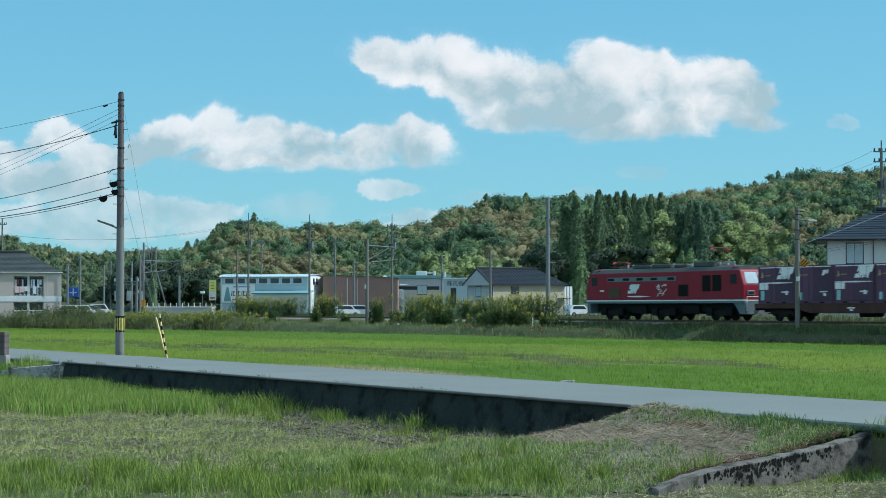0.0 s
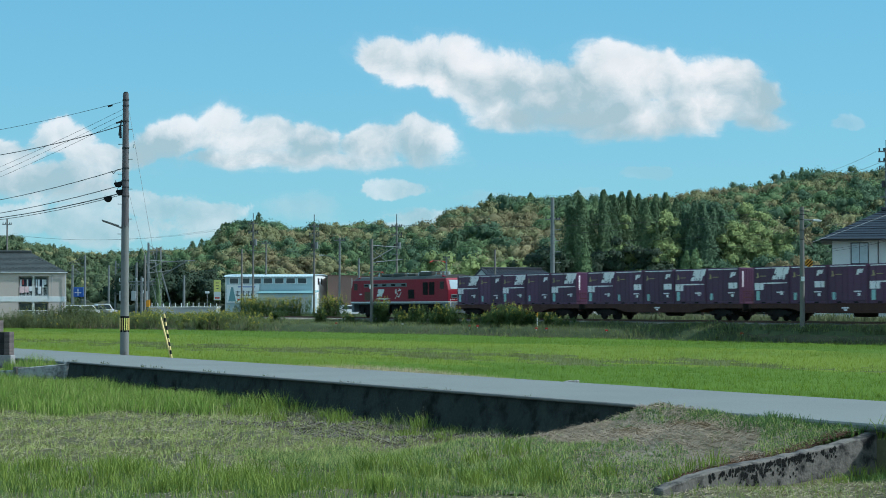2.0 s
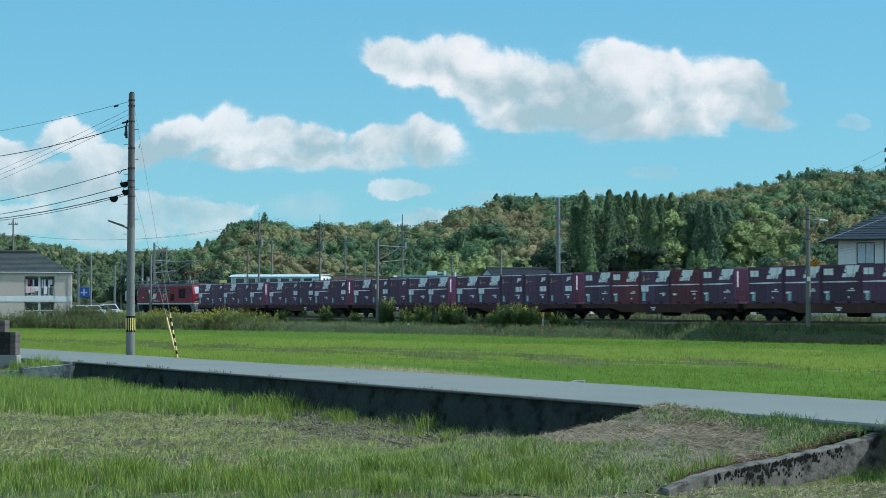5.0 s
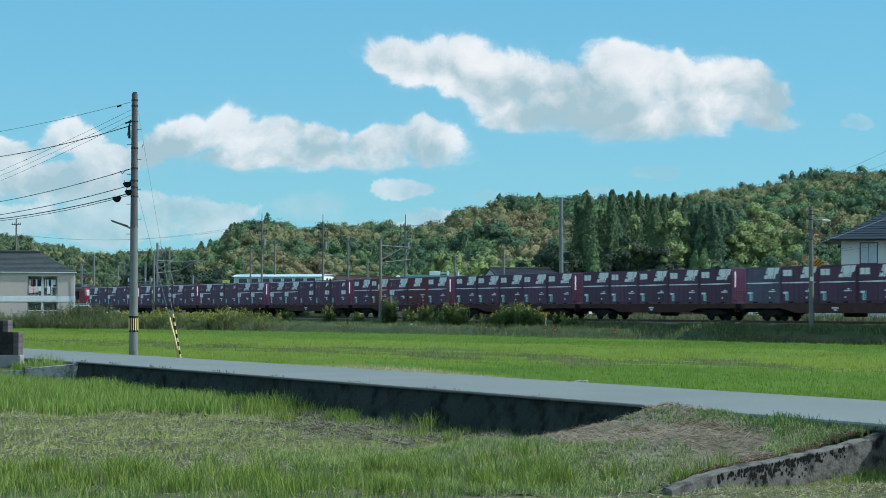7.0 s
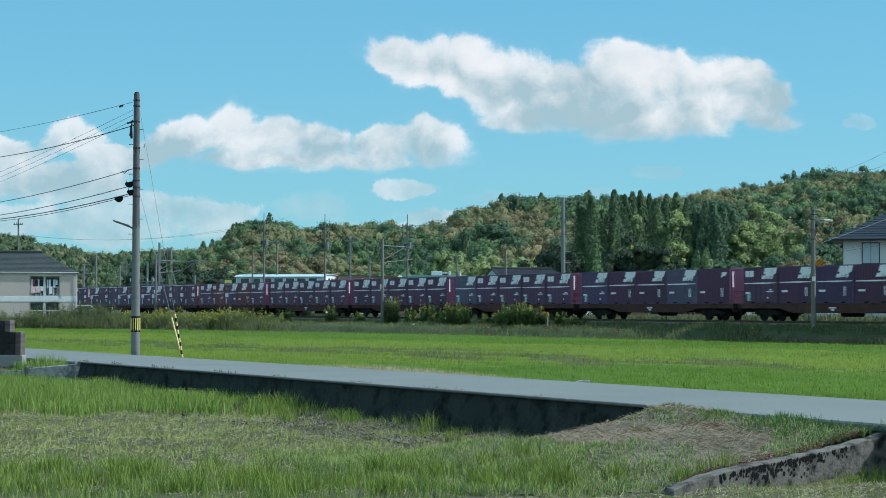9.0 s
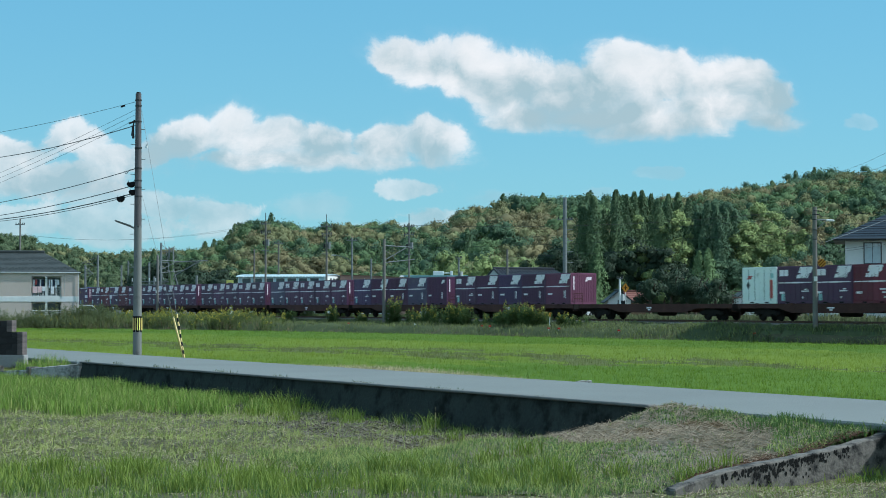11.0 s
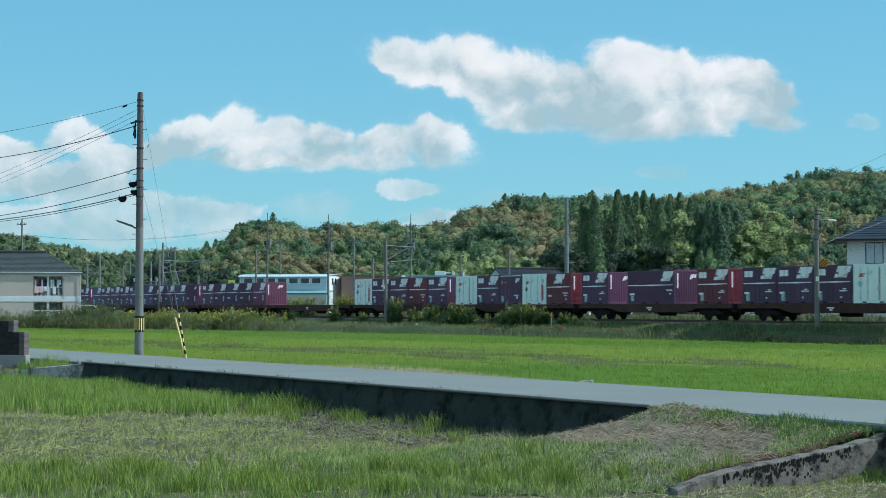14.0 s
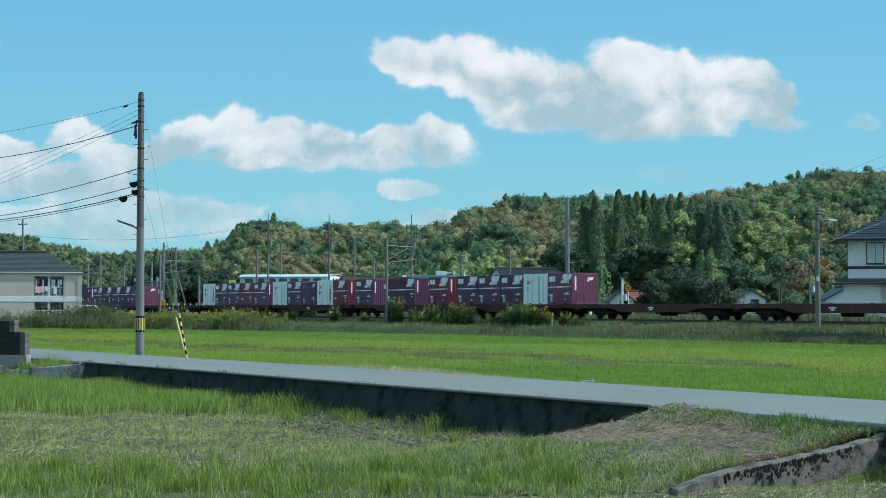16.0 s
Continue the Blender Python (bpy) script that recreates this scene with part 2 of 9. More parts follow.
M = dict(
    soil=paint("soil", (0.108, 0.094, 0.047), (0.046, 0.05, 0.021), 0.95, scale=0.35, fine=9, bump=0.6),
    asphalt=paint("asphalt", (0.178, 0.19, 0.178), (0.145, 0.154, 0.146), 0.9, scale=0.3, fine=30, bump=0.3),
    culvert=paint("pale_stained_concrete", (0.50, 0.50, 0.47), (0.30, 0.30, 0.28), 0.9, scale=1.6, fine=18, bump=0.4, dirt=(0.10, 0.10, 0.09), dirt_amount=0.2),
    concrete=paint("concrete", (0.30, 0.30, 0.29), (0.19, 0.19, 0.185), 0.9, scale=0.8, fine=20, bump=0.4, dirt=(0.035, 0.035, 0.035), dirt_amount=0.08),
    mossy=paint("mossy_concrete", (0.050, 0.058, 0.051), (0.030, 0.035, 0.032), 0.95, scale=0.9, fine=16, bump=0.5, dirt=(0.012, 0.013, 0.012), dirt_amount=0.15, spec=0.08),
    wingwall=paint("stained_concrete", (0.19, 0.172, 0.150), (0.115, 0.104, 0.092), 0.95, scale=2.4, fine=22, bump=0.6, dirt=(0.012, 0.012, 0.012), dirt_amount=0.17),
    mast=paint("mast_concrete", (0.19, 0.18, 0.165), (0.13, 0.125, 0.115), 0.85, scale=1.0, fine=30, bump=0.15),
    pole=paint("pole_concrete", (0.20, 0.205, 0.195), (0.14, 0.145, 0.14), 0.85, scale=1.0, fine=30, bump=0.15, dirt=(0.07, 0.065, 0.065), dirt_amount=0.08),
    pole_dark=paint("pole_weathered", (0.125, 0.115, 0.12), (0.09, 0.083, 0.087), 0.8, scale=2.0, fine=30, bump=0.15, dirt=(0.17, 0.165, 0.155), dirt_amount=0.02),
    steel=paint("galvanised_steel", (0.22, 0.235, 0.235), (0.15, 0.165, 0.165), 0.55, 0.3, scale=4, fine=50),
    darksteel=paint("dark_fitting", (0.03, 0.03, 0.032), (0.02, 0.02, 0.02), 0.5, scale=5),
    wire=paint("wire", (0.03, 0.03, 0.035), (0.02, 0.02, 0.025), 0.6, bump=0),
    rail=paint("rail_steel", (0.16, 0.10, 0.07), (0.10, 0.065, 0.05), 0.6, 0.4, scale=3, spec=0.08),
    ballast=paint("ballast", (0.40, 0.345, 0.28), (0.21, 0.175, 0.145), 0.95, scale=2, fine=14, bump=1.0, island=0.3),
    black=paint("black_paint", (0.012, 0.012, 0.013), (0.008, 0.008, 0.009), 0.6, scale=4, spec=0.08),
    yellow=paint("yellow_paint", (0.60, 0.45, 0.14), (0.48, 0.35, 0.10), 0.5, scale=6),
    white=paint("white_paint", (0.78, 0.79, 0.78), (0.66, 0.68, 0.68), 0.5, scale=2, fine=15),
    red_plastic=paint("red_marker", (0.60, 0.03, 0.02), None, 0.5),
    moss=paint("black_moss", (0.022, 0.022, 0.021), (0.012, 0.012, 0.012), 0.95, scale=6, fine=40, bump=0.6, spec=0.05),
    thatch=paint("grey_thatch", (0.285, 0.245, 0.185), (0.085, 0.083, 0.052), 0.95, scale=1.6, fine=26, bump=0.9, dirt=(0.09, 0.12, 0.045), dirt_amount=0.07),
    turf=paint("ramp_turf_blades", (0.13, 0.22, 0.06), (0.065, 0.12, 0.035), 0.8, scale=0.4, fine=3, bump=0, island=0.5, trans=0.3, spec=0.2),
    russet=paint("rusty_leaves", (0.15, 0.085, 0.055), (0.08, 0.05, 0.035), 0.9, scale=1, bump=0, island=0.5, trans=0.1, spec=0.1),
    litter=paint("dead_litter", (0.21, 0.18, 0.15), (0.075, 0.064, 0.056), 0.95, scale=0.8, fine=6, bump=0, island=0.6),
    straw=paint("straw", (0.45, 0.41, 0.24), (0.20, 0.195, 0.10), 0.9, scale=0.4, fine=5, bump=0, island=0.6, trans=0.2),
    grass=paint("meadow_grass", (0.279, 0.347, 0.061), (0.106, 0.163, 0.028), 0.7, scale=0.25, fine=2, bump=0, island=0.5, trans=0.3, spec=0.25),
    rice=paint("rice_leaves", (0.195, 0.262, 0.03), (0.125, 0.19, 0.022), 0.7, scale=0.05, fine=0.4, bump=0, island=0.18, spread=0.2, trans=0.3, spec=0.1),
    palegrass=paint("pale_grass", (0.37, 0.42, 0.135), (0.19, 0.25, 0.07), 0.8, scale=0.4, fine=3, bump=0, island=0.5, trans=0.3, spec=0.2),
    beltleaf=paint("belt_leaves", (0.195, 0.235, 0.075), (0.10, 0.135, 0.045), 0.8, scale=0.25, fine=3, bump=0, island=0.5, trans=0.42, spec=0.2),
    weed=paint("bank_weeds", (0.175, 0.2, 0.095), (0.085, 0.112, 0.052), 0.8, scale=0.2, fine=2, bump=0, island=0.5, trans=0.42, spec=0.2),
    goldleaf=paint("goldenrod_leaves", (0.125, 0.18, 0.065), (0.055, 0.09, 0.035), 0.8, scale=0.3, fine=3, bump=0, island=0.5, trans=0.42, spec=0.2),
    goldbloom=paint("goldenrod_bloom", (0.55, 0.46, 0.06), (0.36, 0.33, 0.06), 0.8, scale=0.5, fine=4, bump=0, island=0.5, trans=0.2, spec=0.2),
    # broadleaf, autumn, cedar, olive and deep canopies carry haze as extra blue
    broad=paint("broadleaf_canopy", (0.17, 0.25, 0.11), (0.088, 0.14, 0.066), 0.85, scale=0.14, fine=0.6, bump=0, spread=0.28, island=0.22, trans=0.25, spec=0.15),
    autumn=paint("autumn_canopy", (0.26, 0.235, 0.122), (0.165, 0.15, 0.08), 0.85, scale=0.14, fine=0.6, bump=0, spread=0.28, island=0.22, trans=0.25, spec=0.15),
    cedar=paint("cedar_needles", (0.14, 0.20, 0.092), (0.054, 0.092, 0.052), 0.85, scale=0.14, fine=0.6, bump=0, spread=0.28, island=0.22, trans=0.25, spec=0.15),
    bamboo=paint("bamboo_leaves", (0.275, 0.34, 0.128), (0.14, 0.19, 0.072), 0.8, scale=0.14, fine=0.6, bump=0, spread=0.28, island=0.22, trans=0.25, spec=0.2),
    olive=paint("olive_canopy", (0.262, 0.268, 0.128), (0.145, 0.155, 0.078), 0.85, scale=0.14, fine=0.6, bump=0, spread=0.28, island=0.22, trans=0.25, spec=0.15),
    deep=paint("deep_green_canopy", (0.12, 0.185, 0.102), (0.062, 0.105, 0.063), 0.85, scale=0.14, fine=0.6, bump=0, spread=0.28, island=0.22, trans=0.25, spec=0.15),
    standgrass=paint("paddy_grass", (0.20, 0.31, 0.046), (0.095, 0.175, 0.028), 0.7, scale=0.3, fine=2, bump=0, island=0.4, trans=0.35, spec=0.2),
    drystalk=paint("dry_stalks", (0.24, 0.18, 0.11), (0.13, 0.10, 0.06), 0.9, scale=0.4, fine=3, bump=0, island=0.5, trans=0.2, spec=0.1),
    drystraw=paint("matted_straw", (0.40, 0.33, 0.24), (0.17, 0.14, 0.10), 0.9, scale=0.5, fine=4, bump=0, island=0.6, trans=0.2, spec=0.15),
    sparse=paint("straw_shoots", (0.33, 0.375, 0.115), (0.18, 0.235, 0.065), 0.8, scale=0.4, fine=3, bump=0, island=0.5, trans=0.3, spec=0.2),
    # the distant ridge's haze is mixed into this dull green
    farwood=paint("hazed_distant_canopy", (0.145, 0.19, 0.10), (0.10, 0.135, 0.072), 0.9, scale=0.1, fine=0.5, bump=0, island=0.2, trans=0.35, spec=0.1),
    ricegreen=paint("lush_rice_leaves", (0.14, 0.225, 0.024), (0.09, 0.16, 0.017), 0.7, scale=0.12, fine=0.6, bump=0, island=0.2, trans=0.3, spec=0.1),
    ricedull=paint("withered_rice", (0.135, 0.155, 0.05), (0.085, 0.105, 0.035), 0.8, scale=0.12, fine=0.6, bump=0, island=0.3, trans=0.2, spec=0.15),
    sign_yellow=paint("sign_yellow", (0.84, 0.78, 0.22), (0.74, 0.68, 0.18), 0.5),
    # pale base colour stands for the sky mirrored in this glass
    windscreen=paint("sky_pale_glass", (0.46, 0.54, 0.58), (0.34, 0.41, 0.45), 0.12, scale=0.8, fine=3, bump=0, spec=0.9),
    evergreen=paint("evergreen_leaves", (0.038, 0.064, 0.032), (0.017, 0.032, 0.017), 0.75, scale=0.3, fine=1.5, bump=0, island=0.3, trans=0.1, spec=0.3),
    bark=paint("bark", (0.10, 0.075, 0.055), (0.05, 0.04, 0.03), 0.9, scale=3, fine=20, bump=0.6),
    hill=paint("forest_floor", (0.07, 0.085, 0.045), (0.045, 0.055, 0.028), 0.95, scale=0.05, fine=0.5, bump=0.3),
    loco_red=paint("locomotive_red", (0.245, 0.013, 0.032), (0.20, 0.012, 0.026), 0.5, scale=0.6, fine=12, bump=0.02, spec=0.2),
    loco_roof=paint("locomotive_roof", (0.085, 0.085, 0.075), (0.05, 0.052, 0.048), 0.7, scale=1.5, fine=12),
    loco_grey=paint("locomotive_grey", (0.14, 0.17, 0.185), (0.11, 0.135, 0.15), 0.5, scale=1.0),
    loco_under=paint("running_gear", (0.025, 0.024, 0.024), (0.014, 0.013, 0.013), 0.75, scale=4, spec=0.08),
    glass=glassy("window_glass"),
    dark_glass=paint("cab_side_glass", (0.012, 0.014, 0.016), (0.008, 0.009, 0.01), 0.3, bump=0, spec=0.15),
    box=paint("container_maroon", (0.104, 0.037, 0.088), (0.076, 0.029, 0.068), 0.5, scale=0.5, fine=8, bump=0.05, obj=0.5, dirt=(0.09, 0.045, 0.05), dirt_amount=0.03),
    box_red=paint("container_red", (0.16, 0.024, 0.045), (0.12, 0.019, 0.036), 0.5, scale=0.6, fine=8, bump=0.05, obj=0.4),
    box_magenta=paint("container_magenta", (0.175, 0.055, 0.105), (0.14, 0.045, 0.088), 0.55, scale=0.5, fine=8, bump=0.05, obj=0.2, dirt=(0.12, 0.06, 0.08), dirt_amount=0.03),
    box_violet=paint("container_violet", (0.105, 0.052, 0.135), (0.08, 0.042, 0.108), 0.5, scale=0.5, fine=8, bump=0.05, obj=0.3, dirt=(0.075, 0.05, 0.07), dirt_amount=0.03),
    box_slate=paint("container_faded_violet", (0.125, 0.092, 0.155), (0.09, 0.07, 0.12), 0.55, scale=0.5, fine=6, bump=0.05, obj=0.25, dirt=(0.17, 0.15, 0.19), dirt_amount=0.07),
    box_white=paint("container_white", (0.86, 0.88, 0.86), (0.74, 0.78, 0.76), 0.4, scale=0.6, fine=8, bump=0.05, dirt=(0.34, 0.34, 0.30), dirt_amount=0.03),
    mark=paint("container_marking", (0.92, 0.84, 0.88), (0.80, 0.72, 0.77), 0.6, scale=3, fine=20, bump=0),
    mark_red=paint("container_red_mark", (0.50, 0.07, 0.06), (0.36, 0.06, 0.06), 0.6, bump=0),
    mark_teal=paint("container_tag", (0.40, 0.58, 0.58), (0.32, 0.48, 0.49), 0.6, bump=0),
    mark_tan=paint("container_door_tag", (0.45, 0.33, 0.16), None, 0.6, bump=0),
    wagon=paint("wagon_frame", (0.105, 0.052, 0.045), (0.06, 0.033, 0.03), 0.75, scale=1.2, fine=10, bump=0.1, obj=0.3, spec=0.08),
    bogie=paint("bogie_grime", (0.028, 0.024, 0.022), (0.016, 0.014, 0.013), 0.85, scale=3, spec=0.08),
    cream=paint("cream_render", (0.58, 0.49, 0.44), (0.51, 0.43, 0.385), 0.85, scale=0.6, fine=8),
    cream_light=paint("light_cream_render", (0.47, 0.42, 0.32), (0.41, 0.365, 0.28), 0.85, scale=0.6, fine=8),
    plaster=paint("white_render", (0.72, 0.73, 0.71), (0.63, 0.65, 0.63), 0.85, scale=0.6, fine=8),
    grey_wall=paint("grey_cladding", (0.48, 0.5, 0.5), (0.4, 0.42, 0.43), 0.7, scale=0.4, fine=6),
    pale=paint("pale_cladding", (0.46, 0.57, 0.60), (0.39, 0.49, 0.52), 0.6, scale=0.4, fine=6),
    brown=paint("brown_cladding", (0.33, 0.21, 0.175), (0.28, 0.175, 0.145), 0.7, scale=0.4, fine=6),
    tile=paint("dark_roof_tile", (0.026, 0.029, 0.040), (0.015, 0.017, 0.024), 0.45, scale=1.0, fine=6),
    tile_grey=paint("grey_roof_tile", (0.056, 0.066, 0.066), (0.036, 0.043, 0.044), 0.75, scale=0.7, fine=5),
    trim_dark=paint("dark_trim", (0.035, 0.038, 0.045), None, 0.5, scale=3),
    teal_roof=paint("teal_roof", (0.20, 0.36, 0.38), (0.15, 0.29, 0.31), 0.5, scale=1),
    sign_white=paint("sign_board", (0.88, 0.90, 0.90), (0.80, 0.83, 0.83), 0.5, scale=1),
    orange=paint("orange_sign", (0.80, 0.34, 0.02), None, 0.5),
    blue=paint("blue_paint", (0.04, 0.12, 0.45), None, 0.5),
    brick=paint("dark_block", (0.032, 0.030, 0.030), (0.018, 0.017, 0.018), 0.9, scale=3, obj=0.5),
    brick_face=paint("stone_face_block", (0.14, 0.112, 0.105), (0.075, 0.065, 0.062), 0.9, scale=4, obj=0.5),
    cloth_d=paint("pink_quilt", (0.66, 0.36, 0.38), (0.8, 0.68, 0.68), 0.95, scale=6, fine=30),
    cloth_a=paint("laundry_white", (0.8, 0.82, 0.86), None, 0.9), cloth_b=paint("laundry_red", (0.42, 0.10, 0.10), None, 0.9), cloth_c=paint("laundry_navy", (0.04, 0.05, 0.09), None, 0.9),
    car_paint=paint("car_paint_white", (0.72, 0.74, 0.76), None, 0.25, scale=1, bump=0, spec=0.6),
    far_wood=paint("far_timber", (0.20, 0.13, 0.09), None, 0.8),
    red_roof=paint("rust_red_roof", (0.22, 0.09, 0.07), None, 0.7),
)


# ---- mesh tools ----
def box(bm, x0, x1, y0, y1, z0, z1):
    v = [bm.verts.new((x, y, z)) for z in (z0, z1) for x, y in ((x0, y0), (x1, y0), (x1, y1), (x0, y1))]
    for f in ((0, 3, 2, 1), (4, 5, 6, 7), (0, 1, 5, 4), (1, 2, 6, 5), (2, 3, 7, 6), (3, 0, 4, 7)):
        bm.faces.new([v[i] for i in f])
    return bm


def bevelled(bm, width=0.02, seg=1):
    bmesh.ops.bevel(bm, geom=bm.edges[:], offset=width, segments=seg, affect="EDGES", profile=0.6)
    return bm


def bx(x0, x1, y0, y1, z0, z1, bev=0.0):
    bm = box(bmesh.new(), x0, x1, y0, y1, z0, z1)
    return bevelled(bm, bev) if bev else bm


def rod(bm, a, b, r0, r1=None, n=8):
    a, b = Vector(a), Vector(b)
    r1 = r0 if r1 is None else r1
    ax = (b - a).normalized()
    s = ax.orthogonal().normalized()
    t = ax.cross(s)
    ring = lambda c, r: [bm.verts.new(c + (s * math.cos(2 * math.pi * i / n) + t * math.sin(2 * math.pi * i / n)) * r) for i in range(n)]
    p, q = ring(a, r0), ring(b, r1)
    for i in range(n):
        bm.faces.new((p[i], p[(i + 1) % n], q[(i + 1) % n], q[i]))
    bm.faces.new(p[::-1])
    bm.faces.new(q)
    return bm


def rods(*rows):
    bm = bmesh.new()
    for a, b, r in rows:
        rod(bm, a, b, r, n=6)
    return bm


def prism(bm, outline, axis, lo, hi):
    """A closed outline of (p, q) pairs drawn out along an axis: 'x' takes (y, z), 'y' takes (x, z), 'z' takes (x, y)."""
    mk = {"x": lambda p, q, d: (d, p, q), "y": lambda p, q, d: (p, d, q), "z": lambda p, q, d: (p, q, d)}[axis]
    a = [bm.verts.new(mk(p, q, lo)) for p, q in outline]
    b = [bm.verts.new(mk(p, q, hi)) for p, q in outline]
    n = len(a)
    for i in range(n):
        bm.faces.new((a[i], a[(i + 1) % n], b[(i + 1) % n], b[i]))
    bm.faces.new(a[::-1])
    bm.faces.new(b)
    bmesh.ops.recalc_face_normals(bm, faces=bm.faces[:])
    return bm


def mesh_of(bm, name, material, smooth=False):
    me = bpy.data.meshes.new(name)
    bmesh.ops.recalc_face_normals(bm, faces=bm.faces[:])
    bm.to_mesh(me)
    bm.free()
    me.materials.append(M[material] if isinstance(material, str) else material)
    if smooth:
        me.shade_smooth()
    return me


def part(name, bm, material, parent=None, label="", m=None, smooth=False):
    ob = new(name, mesh_of(bm, name, material, smooth) if isinstance(bm, bmesh.types.BMesh) else bm)
    if parent is not None:
        ob.parent = parent
    if m is not None:
        ob.matrix_basis = m
    return tagged(ob, label)


def thing(name, m, label, category, group=""):
    ob = new(name)
    ob.empty_display_size = 0.2
    ob.matrix_basis = m
    return tagged(ob, label, category, group)


def raw(name, verts, faces, material, kind="stuff", label="", category="", normals=None):
    """One mesh out of arrays: verts (n, 3), faces (m, 3 or 4)."""
    me = bpy.data.meshes.new(name)
    k = faces.shape[1]
    me.vertices.add(len(verts))
    me.vertices.foreach_set("co", np.ascontiguousarray(verts, dtype=np.float32).ravel())
    me.loops.add(faces.size)
    me.loops.foreach_set("vertex_index", np.ascontiguousarray(faces, dtype=np.int32).ravel())
    me.polygons.add(len(faces))
    me.polygons.foreach_set("loop_start", np.arange(0, faces.size, k, dtype=np.int32))
    me.update(calc_edges=True)
    me.validate()
    mats = material if isinstance(material, (list, tuple)) else [material]
    for mm in mats:
        me.materials.append(M[mm])
    if normals is not None:
        me.shade_smooth()
        me.normals_split_custom_set_from_vertices(np.ascontiguousarray(normals, dtype=np.float32).tolist())
    ob = new(name, me)
    return tagged(ob, label, category, "", kind)


rng = np.random.default_rng(7)


# ---- ground, lane, railway bed ----
LOW = -0.72        # level of both paddies
NEAR, FAR = 17.95, 22.6   # edges of the lane, in w
RAMP0, RAMP1 = -27.0, -19.75


def sstep(a, b, x):
    t = np.clip((np.asarray(x, float) - a) / (b - a), 0, 1)
    return t * t * (3 - 2 * t)


def edge_w(u):
    """Where the far paddy ends and the railway bank begins."""
    return np.interp(u, [-260, -203, -170, -131, -92], [50.0, 57.0, 69.0, 73.0, 77.0])


def ground_z(u, w):
    u, w = np.asarray(u, float), np.asarray(w, float)
    z = np.full(np.broadcast(u, w).shape, LOW)
    lump = 0.035 * np.sin(u * 1.7 + 2 * np.sin(w * 0.9)) + 0.03 * np.sin(w * 2.3 + 1.3 * np.sin(u * 1.1)) + 0.02 * np.sin(u * 4.1 + w * 3.3)
    z = z + np.where(w < NEAR, lump, lump * 0.3)
    # earth ramp from the lane down to the near paddy
    side = sstep(0.0, 2.4, u + 26.8) * (1 - sstep(-19.8, -19.7, u))
    full = np.interp(w, [11.5, 13.0, 15.0, 17.0, 17.9], [LOW, -0.60, -0.39, -0.15, 0.05])
    low = np.interp(w, [11.5, 14.3, 14.8, 15.9, 17.0, 17.9], [LOW, LOW, -0.54, -0.39, -0.25, -0.06])
    t = sstep(-20.0, -22.8, u)
    z = np.where(w < NEAR, z + side * (low + (full - low) * t - LOW), z)
    # earth behind the wing wall where the lane wall ends
    left = sstep(-55.7, -56.3, u + np.clip(w - 17.0, 0, 1) * -0.4) * sstep(16.7, 16.85, w)
    z = np.where(w < NEAR, z + left * (np.interp(u, [-60.5, -56.5], [-0.42, -0.27]) + 0.17 * sstep(16.9, 17.9, w) - LOW), z)
    beyond = sstep(-19.8, -17.5, u) * sstep(15.0, 18.3, w)
    z = np.where(w < NEAR, z + beyond * 0.2, z)
    z = np.where(w < 5, z + sstep(5, -1, w) * 0.85, z)
    # under the lane and its far verge
    z = np.where((w >= NEAR - 0.02) & (w <= FAR + 0.05), -0.12, z)
    z = np.where((w > FAR + 0.05) & (w < FAR + 1.3), -0.10 + (LOW + 0.10) * sstep(FAR + 0.25, FAR + 1.3, w), z)
    # bank, railway bed, the land behind
    e = edge_w(u)
    z = np.where(w > e - 0.3, LOW + (0.05 - LOW) * sstep(e - 0.3, e + 1.6, w), z)
    z = np.where(w > 77.4, np.maximum(z, 0.05 + 0.40 * sstep(77.4, 79.2, w)), z)
    z = np.where(w > 83.6, 0.45 + 0.10 * sstep(84, 90, w) + 0.04 * np.sin(u * 0.05), z)
    # level ground left of the near paddy, in front of the house
    return z


def grid_lines(spans):
    xs = []
    for a, b, s in spans:
        xs.extend(np.arange(a, b, s))
    xs.append(spans[-1][1])
    return np.array(xs)


us = grid_lines([(-3000, -700, 400), (-700, -330, 37), (-330, -70, 4.0), (-70, -60, 1.0), (-60, -12, 0.25), (-12, 10, 2.2), (10, 200, 40), (200, 3000, 560)])
ws = np.concatenate([grid_lines([(-3000, -120, 480), (-120, -6, 19), (-6, 4, 1.0), (4, 17.6, 0.25)]), [17.85, 17.925, 17.94, FAR + 0.04, FAR + 0.06, 22.85, 23.2, 23.6, 23.95],
                     grid_lines([(26, 56, 5), (56, 76, 1.0), (76, 80, 0.5), (80, 90, 1.0), (90, 130, 8), (130, 300, 34), (300, 3000, 540)])])
UU, WW = np.meshgrid(us, ws)
ZZ = ground_z(UU, WW)
gv = np.stack([UU * DU.x + WW * DW.x, UU * DU.y + WW * DW.y, ZZ], -1).reshape(-1, 3)
nu, nw = len(us), len(ws)
idx = np.arange(nu * nw).reshape(nw, nu)
gf = np.stack([idx[:-1, :-1], idx[:-1, 1:], idx[1:, 1:], idx[1:, :-1]], -1).reshape(-1, 4)
ground = raw("ground", gv, gf, "soil", "structure", "earth and grass plain of paddies, banks and verges", "ground")


def strip(name, u0, u1, w0, w1, z0, z1, material, label, category, bev=0.0, kind="structure", cut=1):
    """A slab that lies along the lane or the track."""
    bm = bmesh.new()
    box(bm, u0, u1, w0, w1, z0, z1)
    if bev:
        bevelled(bm, bev)
    ob = part(name, bm, material, None, label, Matrix.Rotation(ANG, 4, "Z"))
    return tagged(ob, "", category, "", kind)


